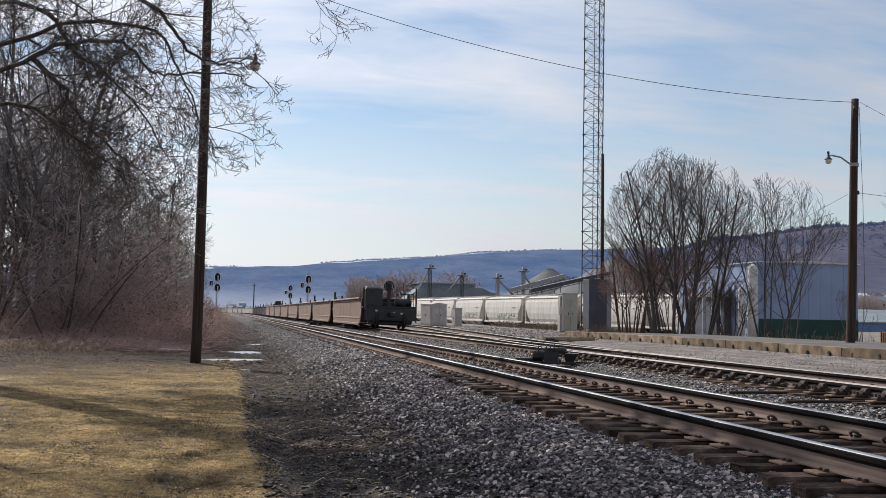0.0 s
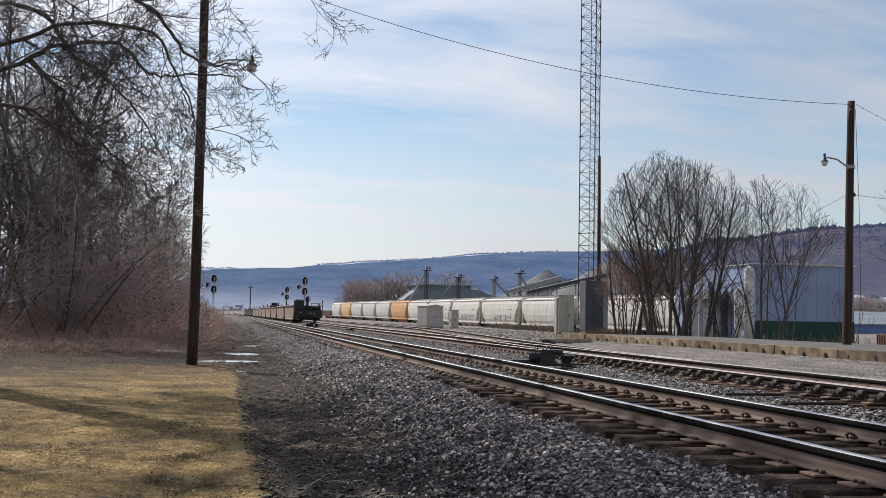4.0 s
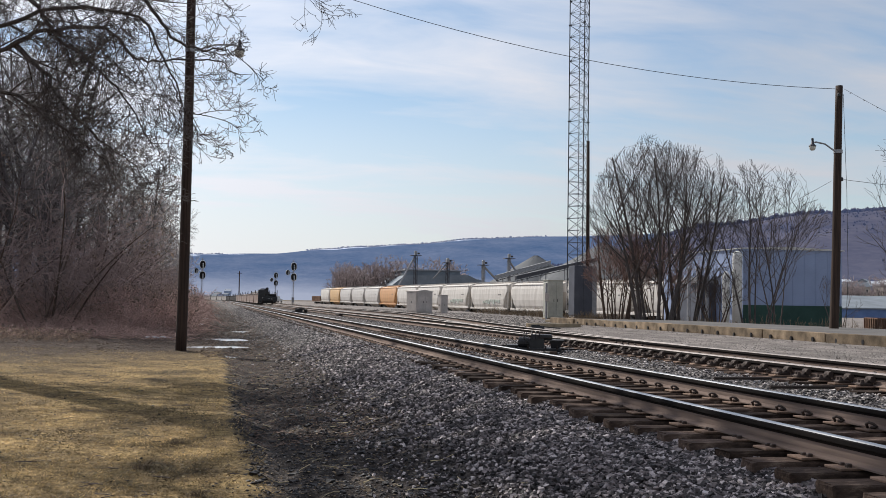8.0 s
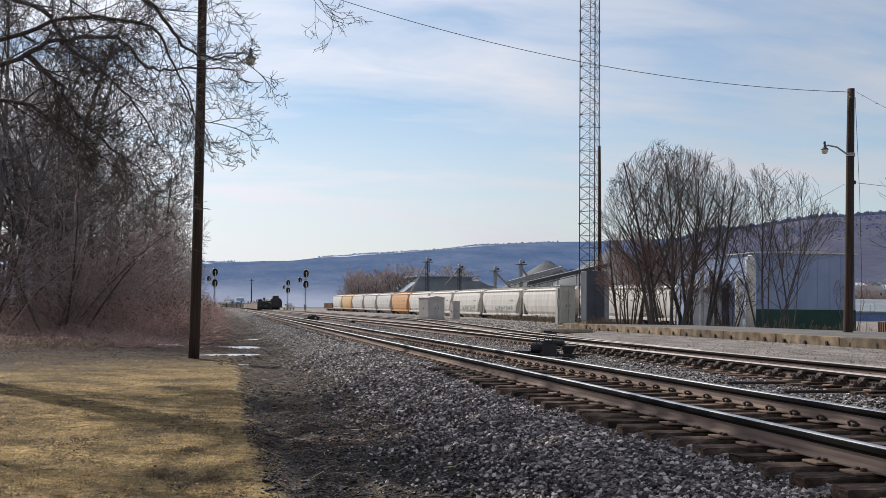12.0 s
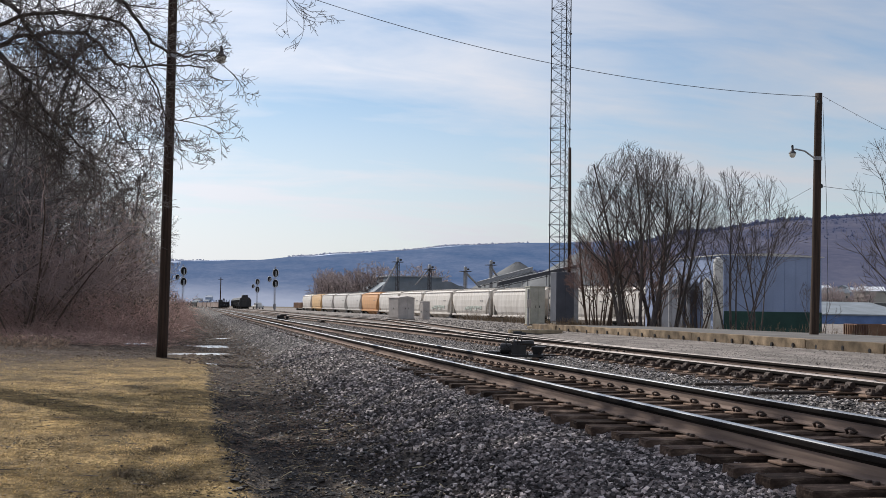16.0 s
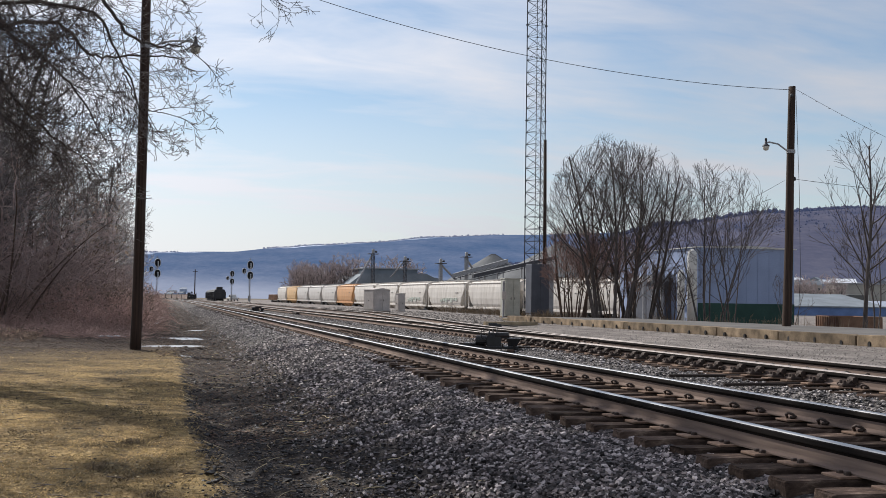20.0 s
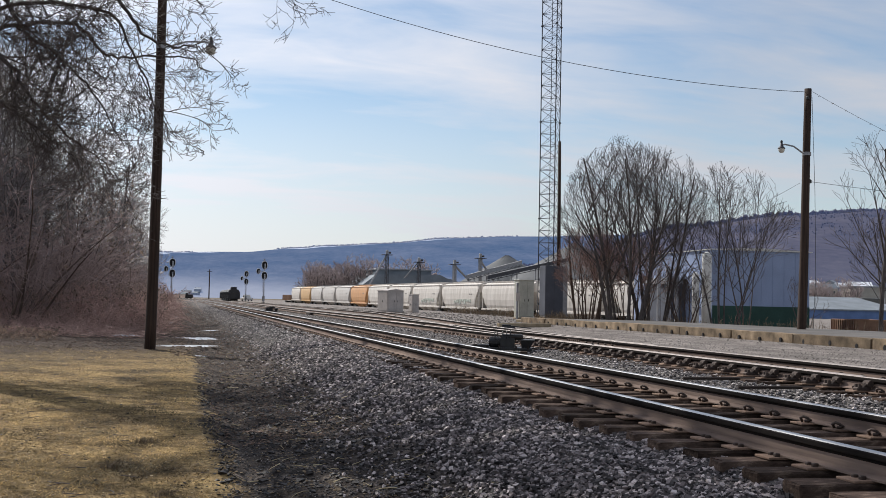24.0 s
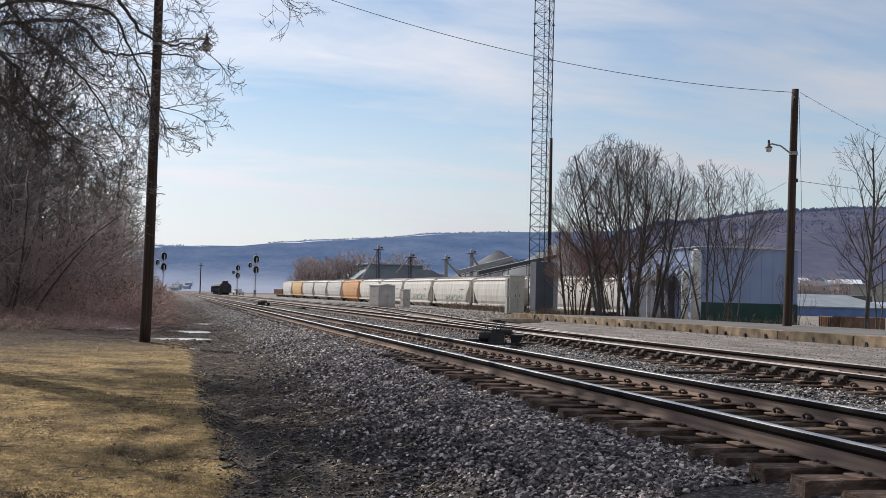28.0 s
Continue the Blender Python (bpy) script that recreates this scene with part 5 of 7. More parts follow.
HEADS = [(0.05, 7.6, 1.1, 1.55), (0.05, 5.55, 1.1, 1.5), (-1.1, 6.4, 0.75, 1.0)]
build_signal("tall railway signal with dark target heads beside the far main line", (16.1, 216, 0.4), 8.85, HEADS)
build_signal("tall railway signal with dark target heads by the brush", (-1.35, 216, 0.4), 8.85, HEADS)
build_signal("distant railway signal with dark target heads", (17.6, 300, 0.4), 7.6, HEADS)
up = thing("line_pole", "thin far-off wooden line pole", "utility pole", (13.2, 500, 0.4))
part("pole", rod((0, 0, 0), (0, 0, 13.5), 0.28, 0.2, 8), M_POLE, up)
part("crossarm", box(-1.1, 1.1, -0.08, 0.08, 12.4, 12.6), M_POLE, up)

# ---------------------------------------------------------------- freight cars


def wheelset_mesh():
    """Two flanged wheels and their axle."""
    bm = rod((-0.8, 0, 0.42), (0.8, 0, 0.42), 0.08, 0.08, 10)
    for s in (-1, 1):
        rod((s * 0.70, 0, 0.42), (s * 0.74, 0, 0.42), 0.455, 0.455, 20, bm)
        rod((s * 0.74, 0, 0.42), (s * 0.85, 0, 0.42), 0.42, 0.41, 20, bm)
    return mesh_of("wheelset", bm, (M_IRONB))


WHEELSET = wheelset_mesh()


def truck_frame_mesh():
    bm = None
    for s in (-1, 1):
        prof = [(-1.15, 0.38), (-1.15, 0.56), (-0.75, 0.60), (-0.35, 0.78), (0.35, 0.78), (0.75, 0.60), (1.15, 0.56), (1.15, 0.38), (0.8, 0.36), (0.35, 0.18), (-0.35, 0.18), (-0.8, 0.36)]
        o = loft([[(s * 0.9, y, z) for y, z in prof], [(s * 1.04, y, z) for y, z in prof]])
        bmesh.ops.recalc_face_normals(o, faces=o.faces[:])
        bm = join(bm, o) if bm else o
    box(-1.0, 1.0, -0.2, 0.2, 0.4, 0.72, 0.02, bm)
    return mesh_of("truck_frame", bm, M_IRON)


TRUCK = truck_frame_mesh()


def truck(parent, y, label=""):
    tr = part("truck", TRUCK, None, parent, label, at=(0, y, 0))
    for dy in (-0.87, 0.87):
        part("wheelset", WHEELSET, None, tr, at=(0, dy, 0))


def hopper_section(width, z_roof):
    """Half-round sided cross-section from the sill up to the roof, x and z."""
    side = [(1.40, 1.15), (1.55, 1.55), (1.62, 2.2), (1.60, 2.9), (1.53, 3.5), (1.40, 3.95)]
    s = [(x * width, z) for x, z in side]
    roof = [(0.9 * width, z_roof - 0.12), (0.3 * width, z_roof)]
    right = s + roof
    return right + [(-x, z) for x, z in right[::-1]]


def build_hopper(paint, label, trim, graffiti=False, length=14.6):
    th = thing("hopper_car", label, "freight car", group="parked hopper cars")
    L = length / 2
    sec = hopper_section(1.0, 4.3)
    rings = []
    for y, w, low in ((-L + 0.3, 0.95, 3.1), (-L + 0.55, 0.98, 2.7), (-L + 1.2, 1.0, 1.75), (-L + 1.6, 1.0, 1.2), (-L + 1.7, 1.0, 1.15), (L - 1.7, 1.0, 1.15), (L - 1.6, 1.0, 1.2), (L - 1.2, 1.0, 1.75), (L - 0.55, 0.98, 2.7), (L - 0.3, 0.95, 3.1)):
        rings.append([(x * w, y, max(z, low + 0.06 * (z - 1.15))) for x, z in sec])
    body = part("body", loft(rings), paint, th, smooth=False)
    for s in (-1, 1):
        part("side_sill", box(s * 1.46 - 0.06, s * 1.46 + 0.06, -L + 0.1, L - 0.1, 0.98, 1.2, 0.015), trim, th)
        part("roof_edge", box(s * 1.45 - 0.05, s * 1.45 + 0.05, -L + 0.3, L - 0.3, 3.93, 4.02, 0.01), trim, th)
        for k in (-1, 1):
            post = part("end_post", box(s * 1.38 - 0.05, s * 1.38 + 0.05, k * (L - 0.18) - 0.07, k * (L - 0.18) + 0.07, 1.1, 4.0, 0.01), trim, th)
        lines = [([Vector((s * 1.5, -L + 0.32 + o, 1.1)), Vector((s * 1.42, -L + 0.32 + o, 4.1))], [0.02, 0.02]) for o in (0, 0.42)]
        lines += [([Vector((s * 1.5, -L + 0.32, 1.3 + 0.36 * k)), Vector((s * 1.5, -L + 0.74, 1.3 + 0.36 * k))], [0.014, 0.014]) for k in range(8)]
        part("ladder", with_material(tubes(lines, 4), trim), None, th)
    for k in (-1, 1):
        part("end_platform", box(-1.4, 1.4, min(k * (L - 1.3), k * (L + 0.15)), max(k * (L - 1.3), k * (L + 0.15)), 0.92, 1.05, 0.01), M_IRON, th)
        part("coupler", box(-0.12, 0.12, min(k * L, k * (L + 0.45)), max(k * L, k * (L + 0.45)), 0.72, 0.94, 0.03), M_IRON, th)
        truck(th, k * (L - 2.0))
    for k in range(3):
        y = (k - 1) * 3.5
        part("hopper_chute", loft([[(-1.25, y - 1.7, 1.15), (1.25, y - 1.7, 1.15), (1.25, y + 1.7, 1.15), (-1.25, y + 1.7, 1.15)], [(-0.5, y - 0.4, 0.35), (0.5, y - 0.4, 0.35), (0.5, y + 0.4, 0.35), (-0.5, y + 0.4, 0.35)]][::-1]), paint, th)
    for s in (-1, 1):
        part("running_board", box(s * 0.72 - 0.22, s * 0.72 + 0.22, -L, L, 4.36, 4.40), M_GALV, th)
    part("hatch", box(-0.34, 0.34, -L + 1.2, L - 1.2, 4.28, 4.42, 0.03), trim, th, "long roof hatch")
    for k in range(10):
        part("hatch_clamp", box(-0.42, 0.42, -L + 1.6 + k * (2 * L - 3.2) / 9 - 0.05, -L + 1.6 + k * (2 * L - 3.2) / 9 + 0.05, 4.42, 4.47), M_IRON, th)
    # car markings as plain bars, and weathered spray paint
    for y, w in ((-5.2, 0.5), (-4.5, 0.35)):
        part("marking", box(-1.628, -1.612, y, y + w, 2.75, 2.87), M_LETTER, th)
    if graffiti:
        rng = random.Random(length)
        for k in range(7):
            y = -4.8 + k * 0.95
            part("spray_paint", box(-1.636, -1.6, y, y + 0.75, 1.6 + rng.uniform(0, 0.3), 1.95 + rng.uniform(0.0, 0.5), 0.005), M_GRAFF, th, "faded spray paint")
    return th


def yard_x(y):
    """The line on which the hopper cars stand (their near side)."""
    return 40.0 - 0.0436 * y + 0.0011 * max(0.0, 150 - y) ** 2


def yard_pose(y):
    dx = (yard_x(y + 5) - yard_x(y - 5)) / 10
    return pose(yard_x(y) + 1.6, y, -0.25 + 0.0031 * (y - 120), 0, 0, -math.degrees(math.atan(dx)))


hop_white = build_hopper(M_HOPW, "dirty white covered hopper car parked in the yard", M_HOPW)
hop_tag = build_hopper(M_HOPW, "dirty white covered hopper car with spray paint, parked in the yard", M_HOPW, True, 14.6)
hop_grey = build_hopper(M_HOPG, "light grey covered hopper car parked in the yard", M_HOPG)
hop_yellow = build_hopper(M_HOPY, "faded yellow-orange covered hopper car parked in the yard", M_HOPY)
hop_orange = build_hopper(M_HOPO, "faded orange covered hopper car parked in the yard", M_HOPO)
PITCH = 15.35
used = set()
for k, kind in enumerate((hop_white, hop_white, hop_white, hop_tag, hop_tag, hop_white, hop_white, hop_orange, hop_grey, hop_grey, hop_grey, hop_yellow, hop_white)):
    m = yard_pose(88.5 + PITCH * k)
    if kind.name in used:
        copy_thing(kind, m)
    else:
        kind.matrix_basis = m
        used.add(kind.name)


def build_gondola(label, paint, length, height, at_m):
    th = thing("gondola_car", label, "freight car")
    L = length / 2
    for s in (-1, 1):
        side = part("side", box(s * 1.48 - 0.05, s * 1.48 + 0.05, -L, L, 0.95, height, 0.01), paint, th)
        for k in range(11):
            y = -L + 0.3 + k * (2 * L - 0.6) / 10
            part("rib", box(s * 1.57 - 0.05, s * 1.57 + 0.05, y - 0.07, y + 0.07, 0.95, height - 0.05), paint, side)
        part("end_wall", box(-1.43, 1.43, s * L - 0.05, s * L + 0.05, 0.95, height, 0.01), paint, th)
        truck(th, s * (L - 1.8))
    part("floor", box(-1.43, 1.43, -L, L, 0.9, 1.05), paint, th)
    th.matrix_basis = at_m
    return th


build_gondola("dark empty gondola car at the end of the yard string", M_RUSTCAR, 15, 2.3, yard_pose(288.5))


def build_black_car(label, at_y, hump):
    """A squat black hooded car."""
    th = thing("coil_car", label, "freight car", (T3, at_y, HEAD2 - 0.2))
    L = 6.9
    sec = [(1.5, 0.7), (1.52, 1.6), (1.45, 2.5), (1.2, 3.0), (0.6, 3.2), (-0.6, 3.2), (-1.2, 3.0), (-1.45, 2.5), (-1.52, 1.6), (-1.5, 0.7)]
    part("hood", loft([[(x, y, z) for x, z in sec] for y in (-L, -L + 0.2, 0, L - 0.2, L)]), M_BLACKCAR, th)
    if hump:
        part("roof_hatch", box(-0.75, 0.75, -L + 1.0, -L + 5.0, 3.15, 3.75, 0.12), M_BLACKCAR, th)
    for k in range(7):
        y = -L + 0.6 + k * (2 * L - 1.2) / 6
        for s in (-1, 1):
            part("rib", box(s * 1.53 - 0.05, s * 1.53 + 0.05, y - 0.06, y + 0.06, 0.7, 2.45), M_BLACKCAR, th)
    for k in (-1, 1):
        truck(th, k * (L - 1.6))
        part("coupler", box(-0.12, 0.12, min(k * L, k * (L + 0.45)), max(k * L, k * (L + 0.45)), 0.72, 0.94, 0.03), M_IRON, th)
        part("grab_rail", with_material(tubes([([Vector((-1.2, k * (L + 0.1), 1.0)), Vector((-1.2, k * (L + 0.1), 2.2)), Vector((1.2, k * (L + 0.1), 2.2)), Vector((1.2, k * (L + 0.1), 1.0))], [0.03] * 4)], 4), M_IRON), None, th)
    return th


for k in range(4):
    build_black_car("black hooded freight car standing on the side track", 295.5 + 14.6 * k, k == 0)

# ---------------------------------------------------------------- the train that rolls away
UNIT = 18.6


def side_panel(s, L):
    """The pressed side of a well unit: drawn-in lower corners, rolled top edge, a crease above the sill."""
    outer = [(-L, 0.95), (-L + 0.04, 1.5), (-L + 0.25, 1.70), (L - 0.25, 1.70), (L - 0.04, 1.5), (L, 0.95), (L - 0.35, 0.5), (L - 1.0, 0.16), (-L + 1.0, 0.16), (-L + 0.35, 0.5)]
    o = loft([[(s * 1.42, y, z) for y, z in outer], [(s * 1.48, y, z) for y, z in outer]])
    bmesh.ops.recalc_face_normals(o, faces=o.faces[:])
    box(s * 1.50 - 0.10, s * 1.50 + 0.06, -L + 0.3, L - 0.3, 1.66, 1.75, 0.02, o)
    box(s * 1.48 - 0.02, s * 1.48 + 0.035, -L + 0.45, L - 0.45, 0.52, 0.60, 0.012, o)
    box(s * 1.50 - 0.04, s * 1.50 + 0.05, -L + 1.0, L - 1.0, 0.14, 0.26, 0.01, o)
    return o


def build_well_unit(label, paint=M_WELL, side_label="faded brown steel side"):
    th = thing("well_car", label, "freight car", group="well cars of the train")
    L = 8.35
    for s in (-1, 1):
        side = part("side_panel", side_panel(s, L), paint, th, side_label)
        for k in range(2):
            y = -2.8 + k * 5.6
            part("seam", box(s * 1.482 - 0.006, s * 1.482 + 0.006, y - 0.02, y + 0.02, 0.62, 1.64), paint, side)
    part("well_floor", box(-1.42, 1.42, -L + 1.5, L - 1.5, 0.16, 0.26), M_IRONB, th)
    for k in (-1, 1):
        y0, y1 = sorted((k * (L - 0.4), k * (L + 0.9)))
        part("end_deck", box(-1.35, 1.35, y0, y1, 1.0, 1.16, 0.02), M_IRON, th)
        part("bulkhead", box(-1.42, 1.42, k * (L - 0.5) - 0.05, k * (L - 0.5) + 0.05, 0.3, 1.7, 0.01), M_IRONB, th)
        for s in (-1, 1):
            part("corner_post", box(s * 1.2 - 0.07, s * 1.2 + 0.07, k * (L + 0.5) - 0.07, k * (L + 0.5) + 0.07, 1.1, 2.35 if s * k > 0 else 1.95, 0.01), M_IRON, th, "dark upright post")
        part("hose_rack", box(-0.5, 0.5, k * (L + 0.45) - 0.2, k * (L + 0.45) + 0.2, 1.16, 1.5, 0.03), M_IRON, th)
    truck(th, L + 0.95)
    part("cross_beam", box(-1.3, 1.3, -0.15, 0.15, 0.2, 0.34), M_IRONB, th)
    return th


def build_rear_unit():
    th = build_well_unit("last well car of the train with a black end platform")
    L = 8.35
    e = -(L + 1.6)
    part("end_sill", box(-1.48, 1.48, e - 0.15, e + 0.15, 0.42, 1.12, 0.03), M_IRON, th)
    part("platform", box(-1.45, 1.45, e, -L + 0.4, 1.12, 1.24, 0.015), M_IRON, th)
    truck(th, e + 0.9, "black rear truck")
    part("coupler", box(-0.14, 0.14, e - 0.75, e, 0.66, 0.92, 0.04), M_IRON, th)
    part("box_stand", box(-1.42, -0.45, e + 0.1, e + 1.1, 1.24, 2.25, 0.03), M_IRON, th, "black brake gear housing")
    part("housing_top", box(-1.35, -0.55, e + 0.2, e + 1.0, 2.25, 2.36, 0.02), M_GALV, th, "bare metal top")
    wheel = part("brake_wheel", with_material(tubes([([Vector((-0.12 + 0.27 * math.cos(a), e - 0.05, 2.4 + 0.27 * math.sin(a))) for a in [2 * math.pi * k / 16 for k in range(17)]], [0.035] * 17)], 6), M_IRON), None, th)
    for k in range(4):
        a = math.pi * k / 4
        part("spoke", rod((-0.12 - 0.26 * math.cos(a), e - 0.05, 2.4 - 0.26 * math.sin(a)), (-0.12 + 0.26 * math.cos(a), e - 0.05, 2.4 + 0.26 * math.sin(a)), 0.022, 0.022, 5), M_IRON, wheel)
    part("gear_box", box(-0.3, 0.06, e + 0.02, e + 0.28, 2.12, 2.62, 0.05), M_IRON, th)
    part("wheel_mount", box(-0.2, 0.0, e, e + 0.12, 1.2, 2.3, 0.01), M_IRON, th)
    lines = []
    for z in (1.65, 1.95):
        lines.append(([Vector((0.3, e, z)), Vector((1.3, e, z))], [0.022, 0.022]))
    for x in (0.3, 0.8, 1.3):
        lines.append(([Vector((x, e, 1.2)), Vector((x, e, 1.98))], [0.022, 0.022]))
    part("rail_guard", with_material(tubes(lines, 5), M_IRON), None, th, "low black safety rail")
    part("air_tank", rod((0.35, e + 0.8, 1.45), (1.3, e + 0.8, 1.45), 0.22, 0.22, 12, bevel=0.04), M_IRON, th)
    for s in (-1, 1):
        lines = [([Vector((s * 1.5 + o, e + 0.1, 0.35)), Vector((s * 1.5 + o, e + 0.1, 2.3))], [0.025, 0.025]) for o in (-0.04, 0.0)]
        lines += [([Vector((s * 1.5, e + 0.1, 0.45 + 0.3 * k)), Vector((s * 1.5, e + 0.55, 0.45 + 0.3 * k))], [0.02, 0.02]) for k in range(5)]
        part("ladder", with_material(tubes(lines, 4), M_IRON), None, th)
    part("brake_rigging", box(-1.25, 1.25, e + 0.05, e + 0.5, 0.22, 0.55, 0.03), M_IRON, th)
    part("red_marker", box(0.55, 0.7, e - 0.2, e - 0.16, 1.3, 1.45, 0.02), M_IRONB, th)
    for x, z in ((-0.9, 0.95), (0.1, 0.85), (0.55, 0.8)):
        part("reflector", box(x, x + 0.14, e - 0.165, e - 0.155, z, z + 0.09), M_WHITE, th, "white reflective patch")
    return th


rear = build_rear_unit()
units = [rear, build_well_unit("brown articulated well car rolling in the train")]
N_UNITS = 27
dark_unit = build_well_unit("dark rusty articulated well car rolling in the train", M_IRONB, "dark rusty steel side")
pale_unit = build_well_unit("faded grey articulated well car rolling in the train", M_PALEWELL, "faded grey steel side")
kinds = [units[1]] * 8 + [dark_unit] * 5 + [pale_unit] * 14
for n in range(2, N_UNITS):
    kind = kinds[n]
    units.append(copy_thing(kind, Matrix()) if kind in units else kind)


def train_y(t):
    """How far along the line the train's end is."""
    return 61.6 + 13.6 * t + 0.125 * t * t


def line_pose(mid, s, z):
    """Pose on the main line, s metres along it; past the start of the curve it bends left."""
    if s <= CURVE_AT:
        return pose(mid, s, z)
    a = (s - CURVE_AT) / CURVE_R
    return pose(mid - CURVE_R * (1 - math.cos(a)), CURVE_AT + CURVE_R * math.sin(a), z, 0, 0, math.degrees(a))


def motions():
    for k, u in enumerate(units):
        rows = []
        for j in range(29):
            s = train_y(j) + 9.95 + UNIT * k
            rows.append((float(j), line_pose(T2, s, HEAD2)))
        walk(u, rows)


hr = thing("pickup_truck", "white pickup truck parked far down the yard", "truck", (19.3, 322, 0.5), 12)
part("body", box(-1.0, 1.0, -2.6, 2.6, 0.5, 1.15, 0.1), M_WHITE, hr)
part("cab", loft([[(-0.95, -0.6, 1.15), (0.95, -0.6, 1.15), (0.95, 1.3, 1.15), (-0.95, 1.3, 1.15)], [(-0.8, -0.3, 1.95), (0.8, -0.3, 1.95), (0.8, 0.9, 1.95), (-0.8, 0.9, 1.95)]]), M_WHITE, hr)
for s in (-1, 1):
    for y in (-1.7, 1.7):
        part("wheel", rod((s * 0.8, y, 0.38), (s * 1.02, y, 0.38), 0.38, 0.38, 14), M_IRON, hr)
    part("tail_light", box(s * 0.9 - 0.08, s * 0.9 + 0.08, -2.63, -2.6, 0.8, 1.05), M_RUSTCAR, hr)
    part("side_window", box(s * 0.9 - 0.02, s * 0.9 + 0.02, -0.2, 0.8, 1.3, 1.75), M_GLASS, hr)

# ---------------------------------------------------------------- bare trees


def grow(rng, lines, p, d, length, r, level, spec):
    """A branch that wanders, tapers and throws side branches; spec: per level (pieces, wander, rise, children, child length, angle)."""
    segs, wander, rise, kids, ratio, spread_a = spec[level]
    pts, rad, dirs = [p.copy()], [r], [d.copy()]
    end_r = r * (0.3 if level == 0 else 0.18)
    curl = Vector((rng.gauss(0, 1), rng.gauss(0, 1), rng.gauss(0, 1))) * wander * 0.8
    for k in range(segs):
        curl = curl * 0.7 + Vector((rng.gauss(0, 1), rng.gauss(0, 1), rng.gauss(0, 1))) * wander * 0.55
        d = (d + curl + Vector((0, 0, rise))).normalized()
        p = p + d * (length / segs)
        pts.append(p.copy())
        rad.append(r + (end_r - r) * (k + 1) / segs)
        dirs.append(d.copy())
    lines[min(level, 2)].append((pts, rad))
    if level + 1 >= len(spec):
        return
    for k in range(kids):
        f = 0.22 + 0.78 * (k + rng.random()) / kids
        f = min(f, 0.999) * segs
        i = int(f)
        q = pts[i].lerp(pts[i + 1], f - i)
        a = rng.uniform(0, 2 * math.pi)
        dd = dirs[i + 1]
        side = dd.orthogonal().normalized()
        side.rotate(Matrix.Rotation(a, 3, dd))
        th = radians(spread_a) * rng.uniform(0.6, 1.25)
        nd = (dd * math.cos(th) + side * math.sin(th)).normalized()
        rr = rad[i] * rng.uniform(0.38, 0.6)
        grow(rng, lines, q, nd, length * ratio * rng.uniform(0.6, 1.15) * (1.15 - 0.5 * f / segs), max(rr, 0.0035), level + 1, spec)


def tree_thing(lines, label, mats, name="bare_tree", at=None):
    th = thing(name, label, "tree")
    part("trunk", with_material(tubes(lines[0] + lines[1], 7), mats[0]), None, th)
    part("crown", with_material(tubes(lines[2], 3), mats[1]), None, th, "fine bare twigs")
    if at is not None:
        th.matrix_basis = at
    return th


WOOD_SPEC = [(9, 0.045, 0.05, 15, 0.42, 60), (6, 0.10, 0.05, 8, 0.48, 52), (4, 0.14, 0.05, 5, 0.54, 48), (3, 0.16, 0.05, 2, 0.6, 44), (1, 0.18, 0.03, 0, 0, 0)]
FAR_SPEC = [(6, 0.05, 0.03, 12, 0.46, 55), (4, 0.11, 0.05, 7, 0.48, 50), (2, 0.2, 0.04, 6, 0.55, 46), (1, 0.25, 0.0, 0, 0, 0)]


def build_wood_tree(seed, height, r, spec=WOOD_SPEC, label="tall bare winter tree at the edge of the wood", mats=None, thick=1.0):
    rng = random.Random(seed)
    lines = [[], [], []]
    grow(rng, lines, Vector((0, 0, -0.3)), Vector((rng.uniform(-0.08, 0.08), rng.uniform(-0.08, 0.08), 1)).normalized(), height, r, 0, spec)
    # keep far twigs from vanishing: bare wood has a real least thickness
    lines[2] = [(p, [max(x, 0.006 * thick) for x in rr]) for p, rr in lines[2]]
    return tree_thing(lines, label, mats or (M_WOODBARK, M_WOODTWIG))


